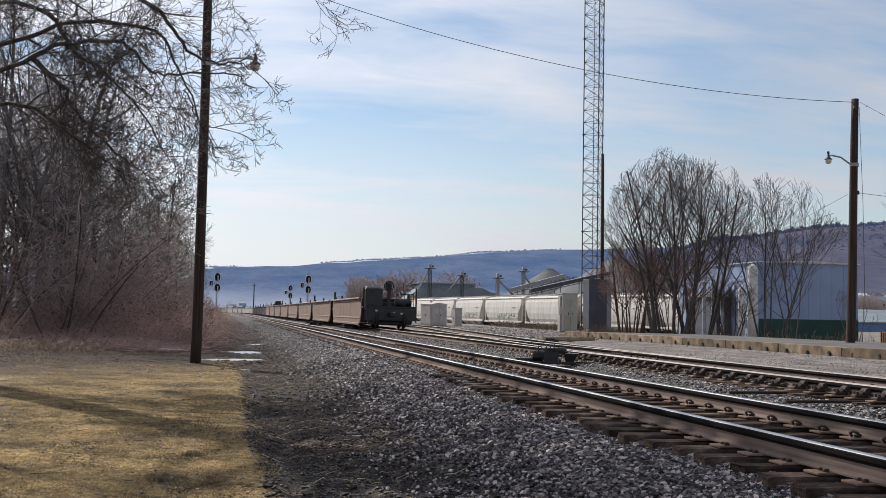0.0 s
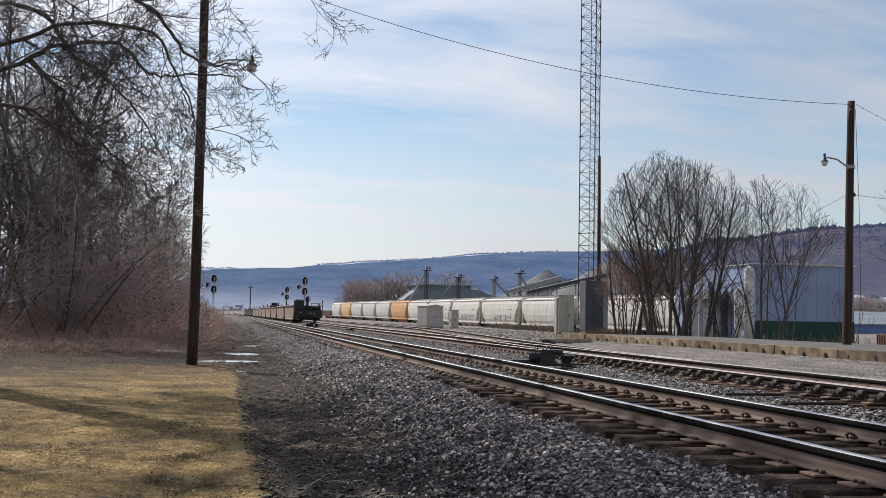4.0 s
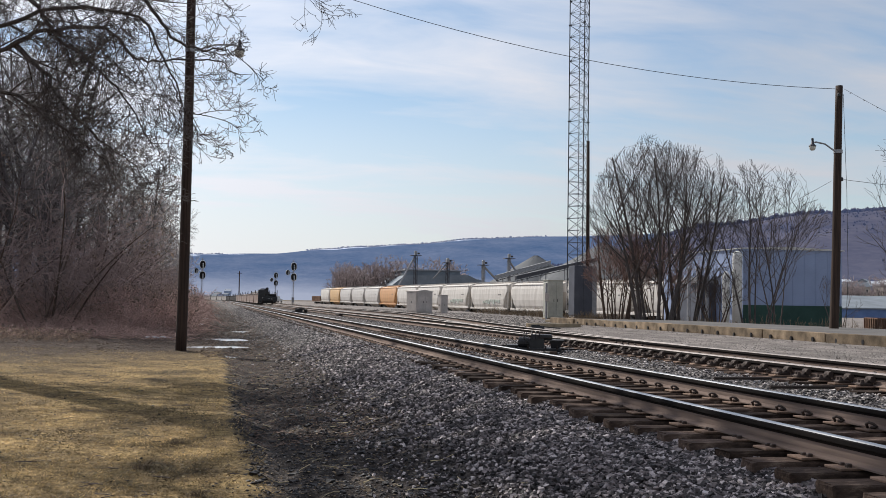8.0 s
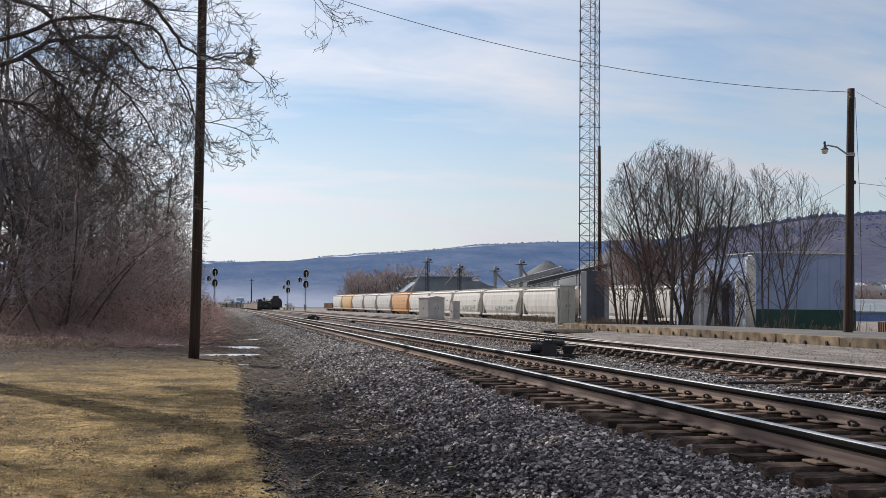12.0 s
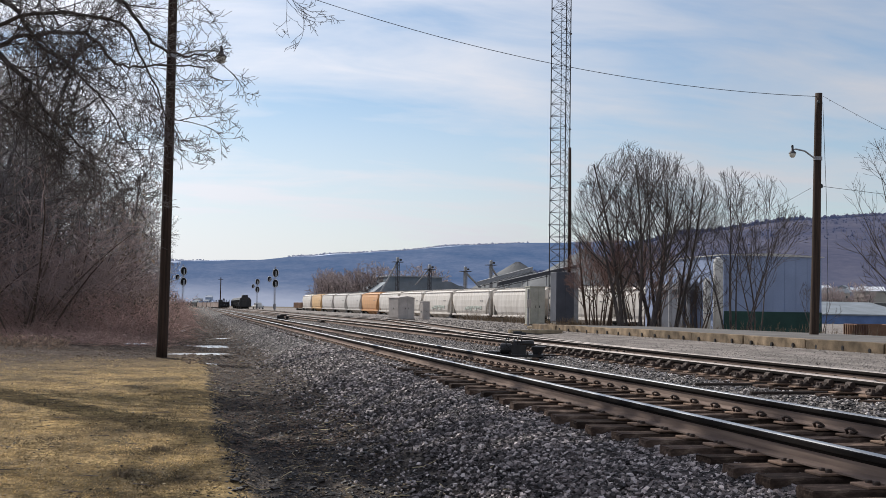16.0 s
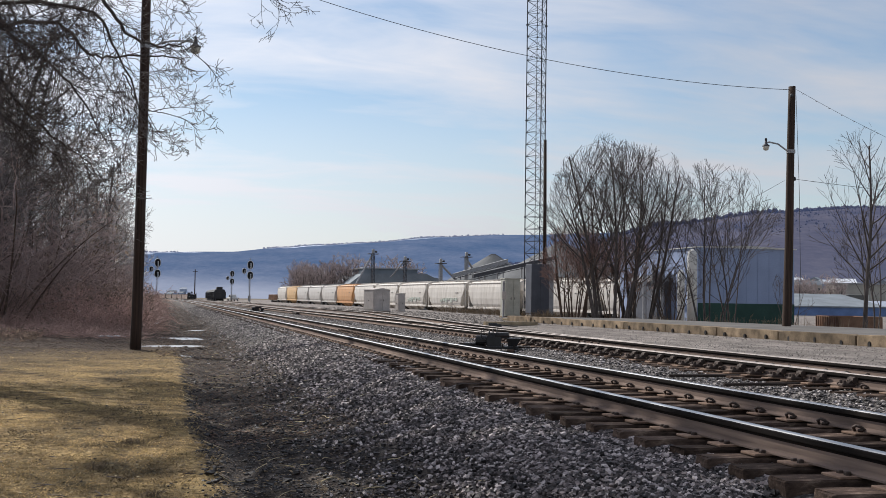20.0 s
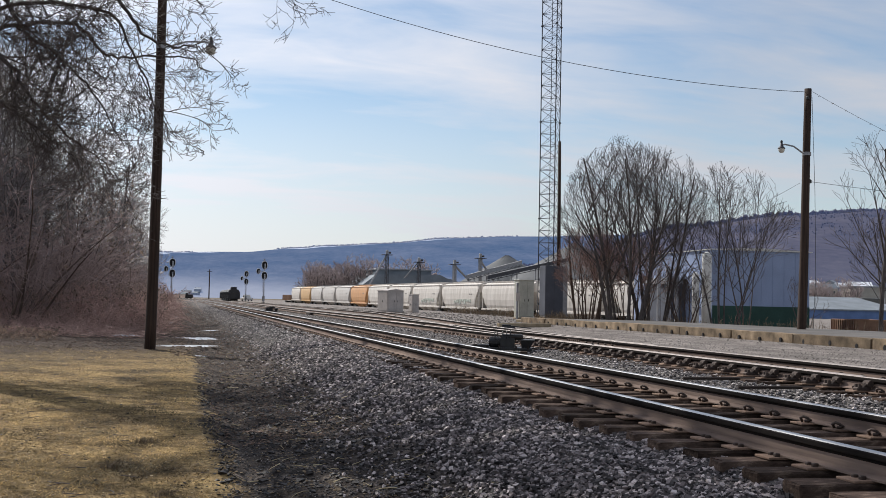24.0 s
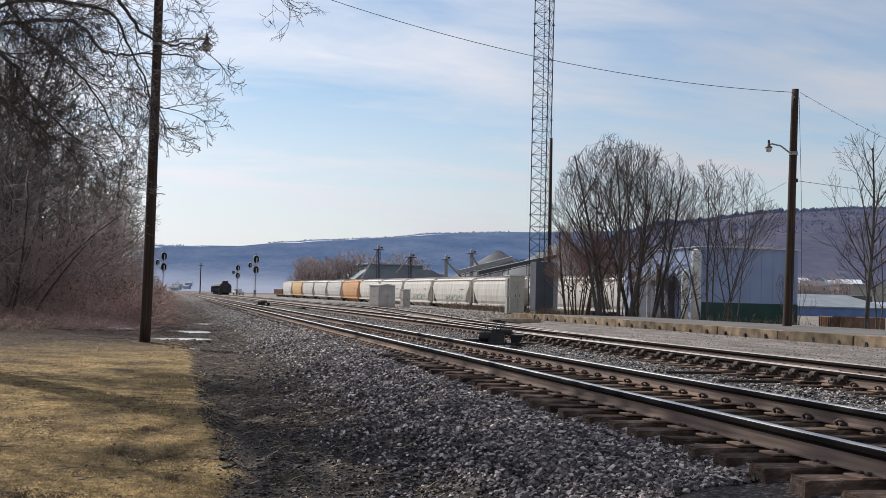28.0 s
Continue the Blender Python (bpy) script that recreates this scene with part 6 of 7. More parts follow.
def build_woods():
    rng = random.Random(77)
    protos = [build_wood_tree(s, h, r) for s, h, r in ((1, 12.5, 0.13), (2, 15, 0.16), (3, 10, 0.10), (4, 13.5, 0.14), (5, 8.5, 0.085))]
    protos += [build_wood_tree(s, h, r, FAR_SPEC, "bare winter tree farther along the wood", thick=3.0) for s, h, r in ((6, 13, 0.18), (7, 11.5, 0.15))]
    places, seen = [], set()
    y = 52.0
    while y < 330:
        x = (-5.6 - 0.014 * y if y < 74 else -4.2 - 0.006 * y) - abs(rng.gauss(0, 1)) * (2.0 + 0.016 * y) - rng.uniform(0, 0.8)
        places.append((x, y + rng.uniform(-1.2, 1.2)))
        y *= 1.028
    places += [(rng.uniform(-14.5, -8.0), rng.uniform(54, 70)) for _ in range(14)]
    tall = len(places) - 14
    for k, (x, y) in enumerate(places):
        m = pose(x, y, ground_z(x, y), 0, 0, rng.uniform(0, 360)) @ Matrix.Scale(rng.uniform(0.8, 1.12) if k < tall else rng.uniform(1.15, 1.35), 4)
        pr = protos[k % 5] if y < 72 else protos[5 + k % 2]
        if pr.name not in seen:
            pr.matrix_basis = m
            seen.add(pr.name)
        else:
            copy_thing(pr, Matrix()).matrix_basis = m
    # understorey along the wood's edge
    spec = [(5, 0.12, -0.02, 7, 0.6, 64), (3, 0.16, 0.0, 5, 0.55, 60), (2, 0.2, 0.0, 2, 0.5, 56), (1, 0.2, 0.0, 0, 0, 0)]
    low = []
    for s in range(3):
        r2 = random.Random(100 + s)
        lines = [[], [], []]
        for _ in range(6):
            a = r2.uniform(0, 6.28)
            grow(r2, lines, Vector((r2.uniform(-0.4, 0.4), r2.uniform(-0.4, 0.4), -0.1)), Vector((math.cos(a) * 0.45, math.sin(a) * 0.45, 1)).normalized(), r2.uniform(2.0, 3.6), 0.026, 0, spec)
        lines[2] = [(p, [max(x, 0.005) for x in rr]) for p, rr in lines[2] + lines[1]]
        lines[1] = []
        low.append(tree_thing(lines, "tangled bare shrub at the edge of the wood", (M_BARKB, M_TWIGB), "bare_shrub"))
    n = 0
    y = 49.0
    while y < 240:
        for _ in range(2):
            x = -2.0 - 0.013 * y - abs(rng.gauss(0, 1)) * 2.4 - (1.6 if y < 56 else 0) - (0 if n % 3 else 2.6)
            m = pose(x, y + rng.uniform(-0.8, 0.8), ground_z(x, y), 0, 0, rng.uniform(0, 360)) @ Matrix.Scale(rng.uniform(0.6, 1.1) if n % 3 else rng.uniform(1.5, 2.3), 4)
            if n < 3:
                low[n].matrix_basis = m
            else:
                copy_thing(low[n % 3], Matrix()).matrix_basis = m
            n += 1
        y *= 1.03


build_woods()


def brambles(name, n, x0, x1, y0, y1, label, seed, r, tall=1.0):
    """Long canes that arch over, fork and hang in a tangle of mounds."""
    rng = random.Random(seed)
    lines = []
    for _ in range(n):
        y = y0 * (y1 / y0) ** rng.random()
        x = rng.uniform(x0, x1) - 0.009 * y
        mound = 0.45 + 1.1 * (0.5 + noise.noise((x * 0.45, y * 0.16, seed))) * min(1.0, 0.35 + (y - y0) / 9)
        a, l, h = rng.uniform(0, 6.28), rng.uniform(0.6, 2.0), rng.uniform(0.1, 1.0) * 1.55 * tall * mound
        g = ground_z(x, y) + rng.uniform(0, 0.5) * h
        pts = []
        for k in range(5):
            f = k / 4
            pts.append((x + math.cos(a) * l * f + rng.gauss(0, 0.07), y + math.sin(a) * l * f, g - 0.03 + 0.6 * h * 4 * f * (1 - f) + rng.gauss(0, 0.05) + 0.3 * h * f))
        lines.append((pts, [r, r, r * 0.85, r * 0.6, r * 0.3]))
        for _ in range(3):
            q = Vector(pts[rng.randrange(1, 4)])
            b, s = rng.uniform(0, 6.28), rng.uniform(0.12, 0.45)
            lines.append(([q, q + Vector((math.cos(b) * s, math.sin(b) * s, rng.uniform(-0.15, 0.3)))], [r * 0.6, r * 0.3]))
    tagged(new(name, with_material(tubes(lines, 3), M_BRAMBLE)), label, "brambles", kind="stuff")


def hanging_leaves(name, n, x0, x1, y0, y1, h, size, label, seed):
    """Curled dead leaves caught in the tangle, each a small folded blade."""
    rng = np.random.default_rng(seed)
    y = rng.uniform(y0, y1, n)
    x = rng.uniform(x0, x1, n) - 0.009 * y
    z = np.array([ground_z(a, b) for a, b in zip(x, y)]) + h * rng.random(n) ** 1.4
    c = np.stack([x, y, z], 1)
    u, w = rng.normal(size=(n, 3)), rng.normal(size=(n, 3))
    u /= np.linalg.norm(u, axis=1, keepdims=True)
    w = np.cross(u, w)
    w /= np.linalg.norm(w, axis=1, keepdims=True)
    k = np.cross(u, w)
    s = rng.lognormal(math.log(size), 0.4, n)[:, None]
    v = np.stack([c - u * s, c + w * s * 0.5 + k * s * 0.25, c + u * s, c - w * s * 0.5 + k * s * 0.25], 1).reshape(-1, 3)
    f = []
    for i in range(0, 4 * n, 4):
        f += [(i, i + 1, i + 2), (i, i + 2, i + 3)]
    me = bpy.data.meshes.new(name)
    me.from_pydata(v.tolist(), [], f)
    tagged(new(name, with_material(me, M_LITTER)), label, "dead leaves", kind="stuff")


brambles("brambles", 5600, -9.5, 0.0, 49, 76, "tangle of arching red-brown bramble canes before the wood", 41, 0.010)
brambles("low_brambles", 700, -8.5, -0.3, 41, 52, "thin low bramble canes over the leaf litter", 43, 0.007, 0.3)
brambles("brambles_far", 2000, -5.0, 0.4, 74, 190, "bramble canes farther along the wood", 42, 0.018, 1.1)
hanging_leaves("dead_leaves", 12000, -9.5, 0.0, 48, 66, 2.2, 0.042, "pale dead leaves caught in the brambles", 44)
hanging_leaves("clinging_leaves", 7000, -12.0, -0.8, 51, 72, 8.5, 0.05, "few curled dead leaves clinging to the twigs of the wood", 46)
hanging_leaves("leaf_heap", 1500, -7.6, -3.6, 37.5, 44, 0.32, 0.05, "heaped dead leaves before the wood", 45)
weeds("brush", 500, -7.0, 0.4, 47, 78, 0.5, 1.5, M_BRUSH, "tangled dead brown brush along the wood's edge", 31, 0.008, bend=1.3, xfun=lambda y: -1.3 - 0.009 * y)
weeds("brush_far", 1300, -5.0, 0.8, 78, 210, 0.6, 1.7, M_BRUSH, "tangled dead brown brush farther along the wood", 32, 0.014, bend=1.2, xfun=lambda y: -1.1 - 0.011 * y)
stick = thing("dead_stem", "pale bare dead stem leaning at the edge of the brush", "dead branch")
part("stem", with_material(tubes([([(-8.05, 43.0, 0.1), (-7.4, 43.2, 1.1), (-6.55, 43.3, 2.45)], [0.028, 0.024, 0.014])], 6), M_BRUSH), None, stick)


def build_yard_tree(seed, at, label, stems, height, fan, mats, turn=0, thick=1.0, kids=(7, 6, 5), reach=3.6, foot=0.3, stem_r=0.075):
    """A tree of several stems from one root, with upswept branches that end in a rounded crown."""
    rng = random.Random(seed)
    spec = [(9, 0.03, 0.0, kids[0], 0.60, 46), (7, 0.03, 0.065, kids[1], 0.5, 42), (5, 0.03, 0.08, kids[2], 0.5, 40), (3, 0.035, 0.07, 0, 0, 0)]
    lines = [[], [], []]
    for k in range(stems):
        a = 2 * math.pi * (k + rng.uniform(-0.3, 0.3)) / stems
        f = fan * rng.uniform(0.3, 1.0)
        root = Vector((math.cos(a) * foot * rng.uniform(0.4, 1.3), math.sin(a) * foot, -0.2))
        grow(rng, lines, root, Vector((math.cos(a) * f, math.sin(a) * f, 1)).normalized(), height * rng.uniform(0.85, 1.1), stem_r * rng.uniform(0.7, 1.25), 0, spec)
    low = 0.2 * height

    def inside(p):
        if p[2] < low:
            return True
        wob = 1.0 + 0.22 * noise.noise((p[0] * 0.9, p[1] * 0.9, p[2] * 0.9 + seed))
        return (math.hypot(p[0], p[1]) / reach) ** 2 + ((p[2] - 0.5 * height) / (0.5 * height)) ** 2 < wob

    trimmed = []
    for group in lines:
        kept = []
        for pts, rr in group:
            n = 0
            while n < len(pts) and inside(pts[n]):
                n += 1
            if n > 1:
                # what ends at the crown's edge ends thin
                kept.append((pts[:n], [r * (1 - 0.75 * (i / (n - 1)) ** 2 if n < len(pts) else 1) for i, r in enumerate(rr[:n])]))
        trimmed.append(kept)
    lines = trimmed
    for j, least in ((1, 0.010), (2, 0.0075)):
        lines[j] = [(p, [max(x, least * thick) for x in rr]) for p, rr in lines[j]]
    th = tree_thing(lines, label, mats)
    th.matrix_basis = pose(*at, 0, 0, turn)
    return th


build_yard_tree(11, (24.1, 57.0, 0.55), "many-stemmed bare tree behind the platform", 7, 10.4, 0.30, (M_BARK, M_TWIG), kids=(14, 9, 6), reach=4.0, foot=0.8, stem_r=0.105)
build_yard_tree(12, (25.9, 57.4, 0.55), "bare tree with dark stems behind the platform", 5, 10.1, 0.28, (M_BARK, M_TWIG), kids=(14, 9, 6), reach=3.7, foot=0.7, stem_r=0.105)
build_yard_tree(14, (28.9, 54.5, 0.45), "bare tree with leaning stems before the pale blue shed", 5, 9.0, 0.34, (M_BARK, M_TWIG), kids=(12, 8, 5), reach=4.2, foot=0.6, stem_r=0.06)
build_yard_tree(22, (30.6, 55.0, 0.35), "thin bare tree before the pale blue shed", 3, 8.0, 0.34, (M_BARK, M_TWIG), kids=(10, 7, 4), reach=3.2, foot=0.4, stem_r=0.05)
build_yard_tree(15, (22.6, 58.5, 0.6), "low reddish bare thicket beside the mast", 14, 5.6, 0.34, (M_BARKB, M_REDTWIG), kids=(9, 7, 5), reach=2.1, stem_r=0.05, foot=0.6)
build_yard_tree(20, (25.3, 58.6, 0.55), "low reddish bare thicket among the trees", 14, 5.2, 0.4, (M_BARKB, M_REDTWIG), kids=(9, 7, 4), reach=2.6, stem_r=0.04, foot=0.8)
build_yard_tree(21, (27.6, 56.6, 0.5), "low brown bare thicket among the trees", 9, 3.6, 0.5, (M_BARKB, M_TWIG), reach=1.9, stem_r=0.04)
build_yard_tree(17, (34.6, 49.0, 0.3), "bare young tree with pale bark", 1, 10.6, 0.03, (M_BARK, M_TWIG), kids=(20, 7, 5), reach=3.2, foot=0.05, stem_r=0.11)
build_yard_tree(18, (36.2, 50.5, 0.2), "slim bare tree at the yard's edge", 3, 6.8, 0.2, (M_BARK, M_TWIG), reach=2.2, stem_r=0.05)
build_yard_tree(19, (41.0, 66.0, 0.0), "thin bare sapling behind the platform", 3, 4.2, 0.3, (M_BARK, M_TWIG), kids=(5, 4, 3), reach=1.6, stem_r=0.04)


def build_near_tree():
    """A big tree off to the side whose limbs hang over the lawn."""
    rng = random.Random(5)
    lines, heavy = [[], [], []], []
    trunk = [Vector(p) for p in ((-7.7, 29.6, -0.3), (-7.6, 29.5, 3.0), (-7.3, 29.1, 6.5), (-6.7, 28.4, 10.0), (-6.3, 27.6, 14.0), (-6.1, 27.0, 18.0))]
    lines[0].append((trunk, [0.6, 0.52, 0.47, 0.42, 0.3, 0.1]))
    spec = [(7, 0.06, 0.0, 8, 0.42, 48), (6, 0.14, -0.015, 7, 0.5, 46), (5, 0.17, -0.02, 6, 0.5, 44), (3, 0.19, -0.03, 4, 0.5, 40), (2, 0.2, -0.02, 0, 0, 0)]
    limbs = (((-6.95, 28.6, 7.4), (-5.14, 27, 7.8), (-3.32, 26.3, 8.26), (-1.74, 26, 8.02), (-1.2, 26, 7.15), (-0.79, 26, 6.2), (-0.72, 25.9, 5.6)),
             ((-7.05, 28.8, 6.3), (-5.12, 27, 7.2), (-3.86, 26.6, 7.75), (-2.49, 26.2, 7.77), (-1.93, 26, 7.17), (-1.4, 26, 7.05), (-0.56, 25.9, 7.12), (0.1, 25.8, 7.08), (0.6, 25.7, 6.75)),
             ((-4.6, 26.85, 7.45), (-3.76, 26.4, 6.6), (-3.36, 26.2, 5.97), (-2.53, 26, 5.17), (-1.7, 26, 4.6)),
             ((-6.7, 28.4, 10.0), (-3.4, 26.6, 9.4), (-1.63, 26, 8.45), (-1.03, 26, 7.69), (-0.38, 26, 7.4), (0.2, 26, 7.43), (0.5, 26, 7.3)),
             ((-7.25, 29.0, 5.6), (-5.08, 27, 6.33), (-3.72, 26.4, 5.69), (-3.03, 26, 5.14), (-2.2, 25.8, 4.6)),
             ((-1.0, 26, 6.7), (-0.75, 25.9, 6.1), (-0.5, 25.8, 5.85), (-0.2, 25.7, 5.8)),
             ((-6.75, 28.5, 8.8), (-4.6, 26.9, 8.7), (-3.6, 26.5, 7.6), (-2.7, 26.2, 6.9), (-1.9, 26, 6.0), (-1.3, 25.9, 5.0)),
             ((-6.65, 28.38, 11.0), (-2.2, 26.4, 10.8), (0.6, 26.0, 10.3), (1.7, 25.6, 9.5)),
             ((-6.4, 27.0, 13.0), (-3.6, 26.0, 12.4), (-1.4, 25.0, 10.9), (0.4, 24.4, 9.4)),
             ((-7.05, 28.72, 8.4), (-5.2, 25.0, 8.6), (-3.6, 23.2, 8.0), (-2.5, 22.0, 7.2)),
             ((-6.4, 27.0, 13.5), (-3.4, 25.2, 14.0), (-0.8, 23.4, 13.6), (1.2, 22.2, 12.6)),
             ((-6.2, 26.9, 15.0), (-4.4, 24.2, 15.6), (-2.4, 21.6, 15.4), (-0.8, 19.6, 14.6)),
             ((-6.4, 27.0, 14.0), (-5.4, 23.8, 14.2), (-4.4, 20.8, 13.8), (-3.4, 18.4, 13.0)),
             ((-6.1, 26.8, 16.5), (-3.0, 26.4, 17.4), (-0.4, 25.6, 17.0), (1.8, 25.0, 16.0)),
             ((-6.3, 27.4, 13.0), (-3.8, 24.4, 12.6), (-1.6, 22.0, 11.8), (0.2, 20.2, 10.6)),
             ((-6.3, 27.2, 14.4), (-2.6, 23.6, 14.6), (0.2, 21.0, 13.6), (2.0, 19.2, 12.0)),
             ((-6.2, 27.0, 15.6), (-5.0, 22.6, 16.2), (-3.2, 18.8, 15.4), (-1.6, 16.4, 14.0)))
    for p in trunk:
        p.x -= 1.0 - 0.02 * p.z
    for i, ctrl in enumerate(limbs):
        c = [Vector(p) for p in ctrl]
        if i not in (2, 5):
            c[0].x -= 1.0 - 0.02 * c[0].z
        pts, rad = [], []
        for j in range(len(c) - 1):
            for k in range(5):
                f = k / 5
                p0, p1, p2, p3 = c[max(j - 1, 0)], c[j], c[j + 1], c[min(j + 2, len(c) - 1)]
                q = 0.5 * (2 * p1 + (p2 - p0) * f + (2 * p0 - 5 * p1 + 4 * p2 - p3) * f * f + (3 * p1 - p0 - 3 * p2 + p3) * f ** 3)
                pts.append(q + Vector((rng.gauss(0, 0.025), rng.gauss(0, 0.025), rng.gauss(0, 0.025))))
        pts.append(c[-1])
        r0 = 0.018 if i == 5 else 0.072 if i < 7 else 0.075 if i < 10 else 0.14
        rad = [r0 + (0.010 - r0) * (k / (len(pts) - 1)) ** 0.7 for k in range(len(pts))]
        heavy.append((pts, rad))
        for k in range(2 if i < 10 else 7, len(pts)):
            if i in (1, 3) and pts[k].x > -0.3 and k % 3:
                continue
            if i == 5 and (k < 5 or k % 3) or i != 5 and k % 2 and (i > 9 or pts[k].x > -2.8):
                continue
            for _ in range(2 if i < 10 and pts[k].x < -2.0 and k % 2 == 0 else 1):
                d = (pts[k] - pts[k - 1]).normalized()
                side = Vector((rng.gauss(0, 1), rng.gauss(0, 1), rng.gauss(-0.05, 0.8)))
                nd = (d * 0.8 + side.normalized() * 0.7).normalized()
                tail = [(8, 0.13, 0.004, 6, 0.6, 46), (6, 0.16, 0.006, 4, 0.62, 44), (4, 0.18, 0.01, 2, 0.7, 42), (3, 0.18, 0.02, 0, 0, 0)]
                if i >= 10:
                    tail = [(6, 0.14, 0.0, 6, 0.55, 48), (4, 0.18, 0.0, 5, 0.55, 44), (2, 0.2, 0.0, 0, 0, 0)]
                grow(rng, lines, pts[k], nd, rng.uniform(0.8, 1.7) * (0.75 if i == 5 else 0.8 if pts[k].x > -0.6 and i < 7 else 1.1), max(rad[k] * 0.42, 0.012), 1, [spec[0]] + tail)
    top = [(7, 0.08, 0.03, 6, 0.5, 50), (5, 0.12, 0.02, 5, 0.5, 48), (4, 0.14, 0.0, 3, 0.5, 46), (2, 0.14, 0.0, 0, 0, 0)]
    crown = [[], [], []]
    for k in range(26):
        z = 11.5 + 6.5 * k / 25
        q = Vector((-6.9 + 0.06 * (18 - z), 27.0 + 0.15 * (18 - z), z))
        a = 2.4 * k
        grow(rng, crown, q, Vector((math.cos(a), math.sin(a), 0.35 + 0.03 * k)).normalized(), rng.uniform(3.6, 6.0), rng.uniform(0.11, 0.2), 0, top)
    heavy += crown[0]
    lines[1] += crown[1]
    lines[2] += [(p, [max(x, 0.010) for x in rr]) for p, rr in crown[2]]
    fine = [(p, [max(x, 0.0055) for x in rr]) for p, rr in lines[2]]
    th = thing("bare_tree", "large bare tree with limbs hanging over the lawn", "tree")
    part("trunk", with_material(tubes(lines[0], 14), M_BARK), None, th)
    for line in heavy:
        part("limb", with_material(tubes([line], 8), M_BARK), None, th)
    for line in lines[1]:
        part("branch", with_material(tubes([line], 5), M_BARK), None, th)
    part("crown", with_material(tubes(fine, 3), M_TWIG), None, th, "fine bare twigs")


build_near_tree()
side_tree = build_wood_tree(23, 15.5, 0.25, label="bare tree standing beside the lawn", mats=(M_BARK, M_TWIG))
side_tree.matrix_basis = pose(-8.4, 23.4, 0.1, 0, 0, 130)

# ---------------------------------------------------------------- sheds and works beyond the yard


def build_blue_shed():
    th = thing("steel_shed", "pale blue steel shed with a dark green lower band", "shed", (0, 0, 0))
    x0, x1, y0, y1, z1 = 39.0, 47.2, 75.5, 90.0, 5.95
    part("wall", box(x0, x1, y0, y1, -0.9, z1, 0.02), M_SHEDBLUE, th)
    part("green_band", box(x0 + 0.02, x1 - 0.02, y0 - 0.06, y0 - 0.004, -0.9, 1.75, 0.01), M_SHEDGREEN, th, "dark green lower siding")
    part("roof", loft([[(x0 - 0.15, y, z1), (x1 + 0.15, y, z1), (x1 + 0.15, y, z1 + 0.06), ((x0 + x1) / 2, y, z1 + 0.22), (x0 - 0.15, y, z1 + 0.06)] for y in (y0 - 0.15, y1)]), M_WHITE, th)
    for k in range(9):
        x = x0 + 0.25 + k * (x1 - x0 - 0.5) / 8
        part("siding_rib", box(x - 0.015, x + 0.015, y0 - 0.02, y0 - 0.003, 1.78, z1 - 0.05), M_SHEDBLUE, th)
    for x, r, z in ((38.4, 0.36, 5.75), (37.5, 0.26, 4.2)):
        st = thing("storage_silo", "white vertical tank beside the blue shed", "tank", (x, 75.2, -0.6))
        part("shell", lathe([(r, 0.0), (r, z + 0.2), (r * 0.9, z + 0.45), (r * 0.3, z + 0.6)], 18), M_WHITE, st, smooth=True)
        part("ring", lathe([(r + 0.03, 0), (r + 0.03, 0.08)], 18, (0, 0, z * 0.5)), M_GALV, st)
    for k in range(3):
        pp = thing("vent_pipe", "pale vertical vent pipe beside the sheds", "pipe", (36.3 + 0.75 * k, 79, -0.6))
        part("pipe", rod((0, 0, 0), (0, 0, 5.0), 0.16, 0.16, 10), M_GALV, pp)
        part("cap", lathe([(0.24, 0), (0.22, 0.1), (0.05, 0.2)], 10, (0, 0, 5.0)), M_GALV, pp)
    low = thing("low_shed", "dark low shed behind the trees", "shed", (0, 0, 0))
    part("wall", box(37.8, 40.2, 80, 85, -0.9, 3.4, 0.02), M_SHADEBOX, low)
    part("roof", loft([[(37.6, y, 3.4), (40.3, y, 3.4), (40.3, y, 3.5), (37.6, y, 3.9)] for y in (79.8, 85.2)]), M_GALV, low)


build_blue_shed()


def building(label, x0, x1, y0, y1, z1, wall, roof, slope=0.0, windows=0, name="warehouse", base=-0.6, win_z=(1.2, 2.4)):
    th = thing(name, label, "building")
    part("wall", box(x0, x1, y0, y1, base, z1, 0.05), wall, th)
    e = 0.3
    if slope:
        part("roof", loft([[(x0 - e, y, z1), (x1 + e, y, z1), ((x0 + x1) / 2 + 0.2, y, z1 + slope), ((x0 + x1) / 2 - 0.2, y, z1 + slope)] for y in (y0 - e, y1 + e)]), roof, th)
    else:
        part("roof", box(x0 - e, x1 + e, y0 - e, y1 + e, z1, z1 + 0.35, 0.03), roof, th)
    for k in range(windows):
        w = (x1 - x0) / windows
        x = x0 + w * (k + 0.5)
        win = part("window", box(x - w * 0.3, x + w * 0.3, y0 - 0.06, y0 - 0.01, win_z[0], win_z[1]), M_WHITE, th)
        part("pane", box(x - w * 0.26, x + w * 0.26, y0 - 0.1, y0 - 0.065, win_z[0] + 0.1, win_z[1] - 0.1), M_GLASS, win)
    return th


def low_works(label, x0, x1, y0, y1, eave, back, wall, roof, windows):
    """A low building whose roof rises to the rear."""
    th = thing("warehouse", label, "building")
    part("wall", box(x0, x1, y0, y1, -1.2, eave, 0.03), wall, th)
    part("roof", loft([[(x, y0 - 0.4, eave), (x, y1, eave), (x, y1, back), (x, y0 - 0.4, eave + 0.25)] for x in (x0 - 0.4, x1 + 0.4)]), roof, th)
    for k in range(windows):
        w = (x1 - x0) / windows
        x = x0 + w * (k + 0.5)
        win = part("window", box(x - 0.8, x + 0.8, y0 - 0.06, y0 - 0.01, eave - 1.4, eave - 0.5), M_WHITE, th)
        part("pane", box(x - 0.7, x + 0.7, y0 - 0.1, y0 - 0.065, eave - 1.32, eave - 0.58), M_GLASS, win)
    return th


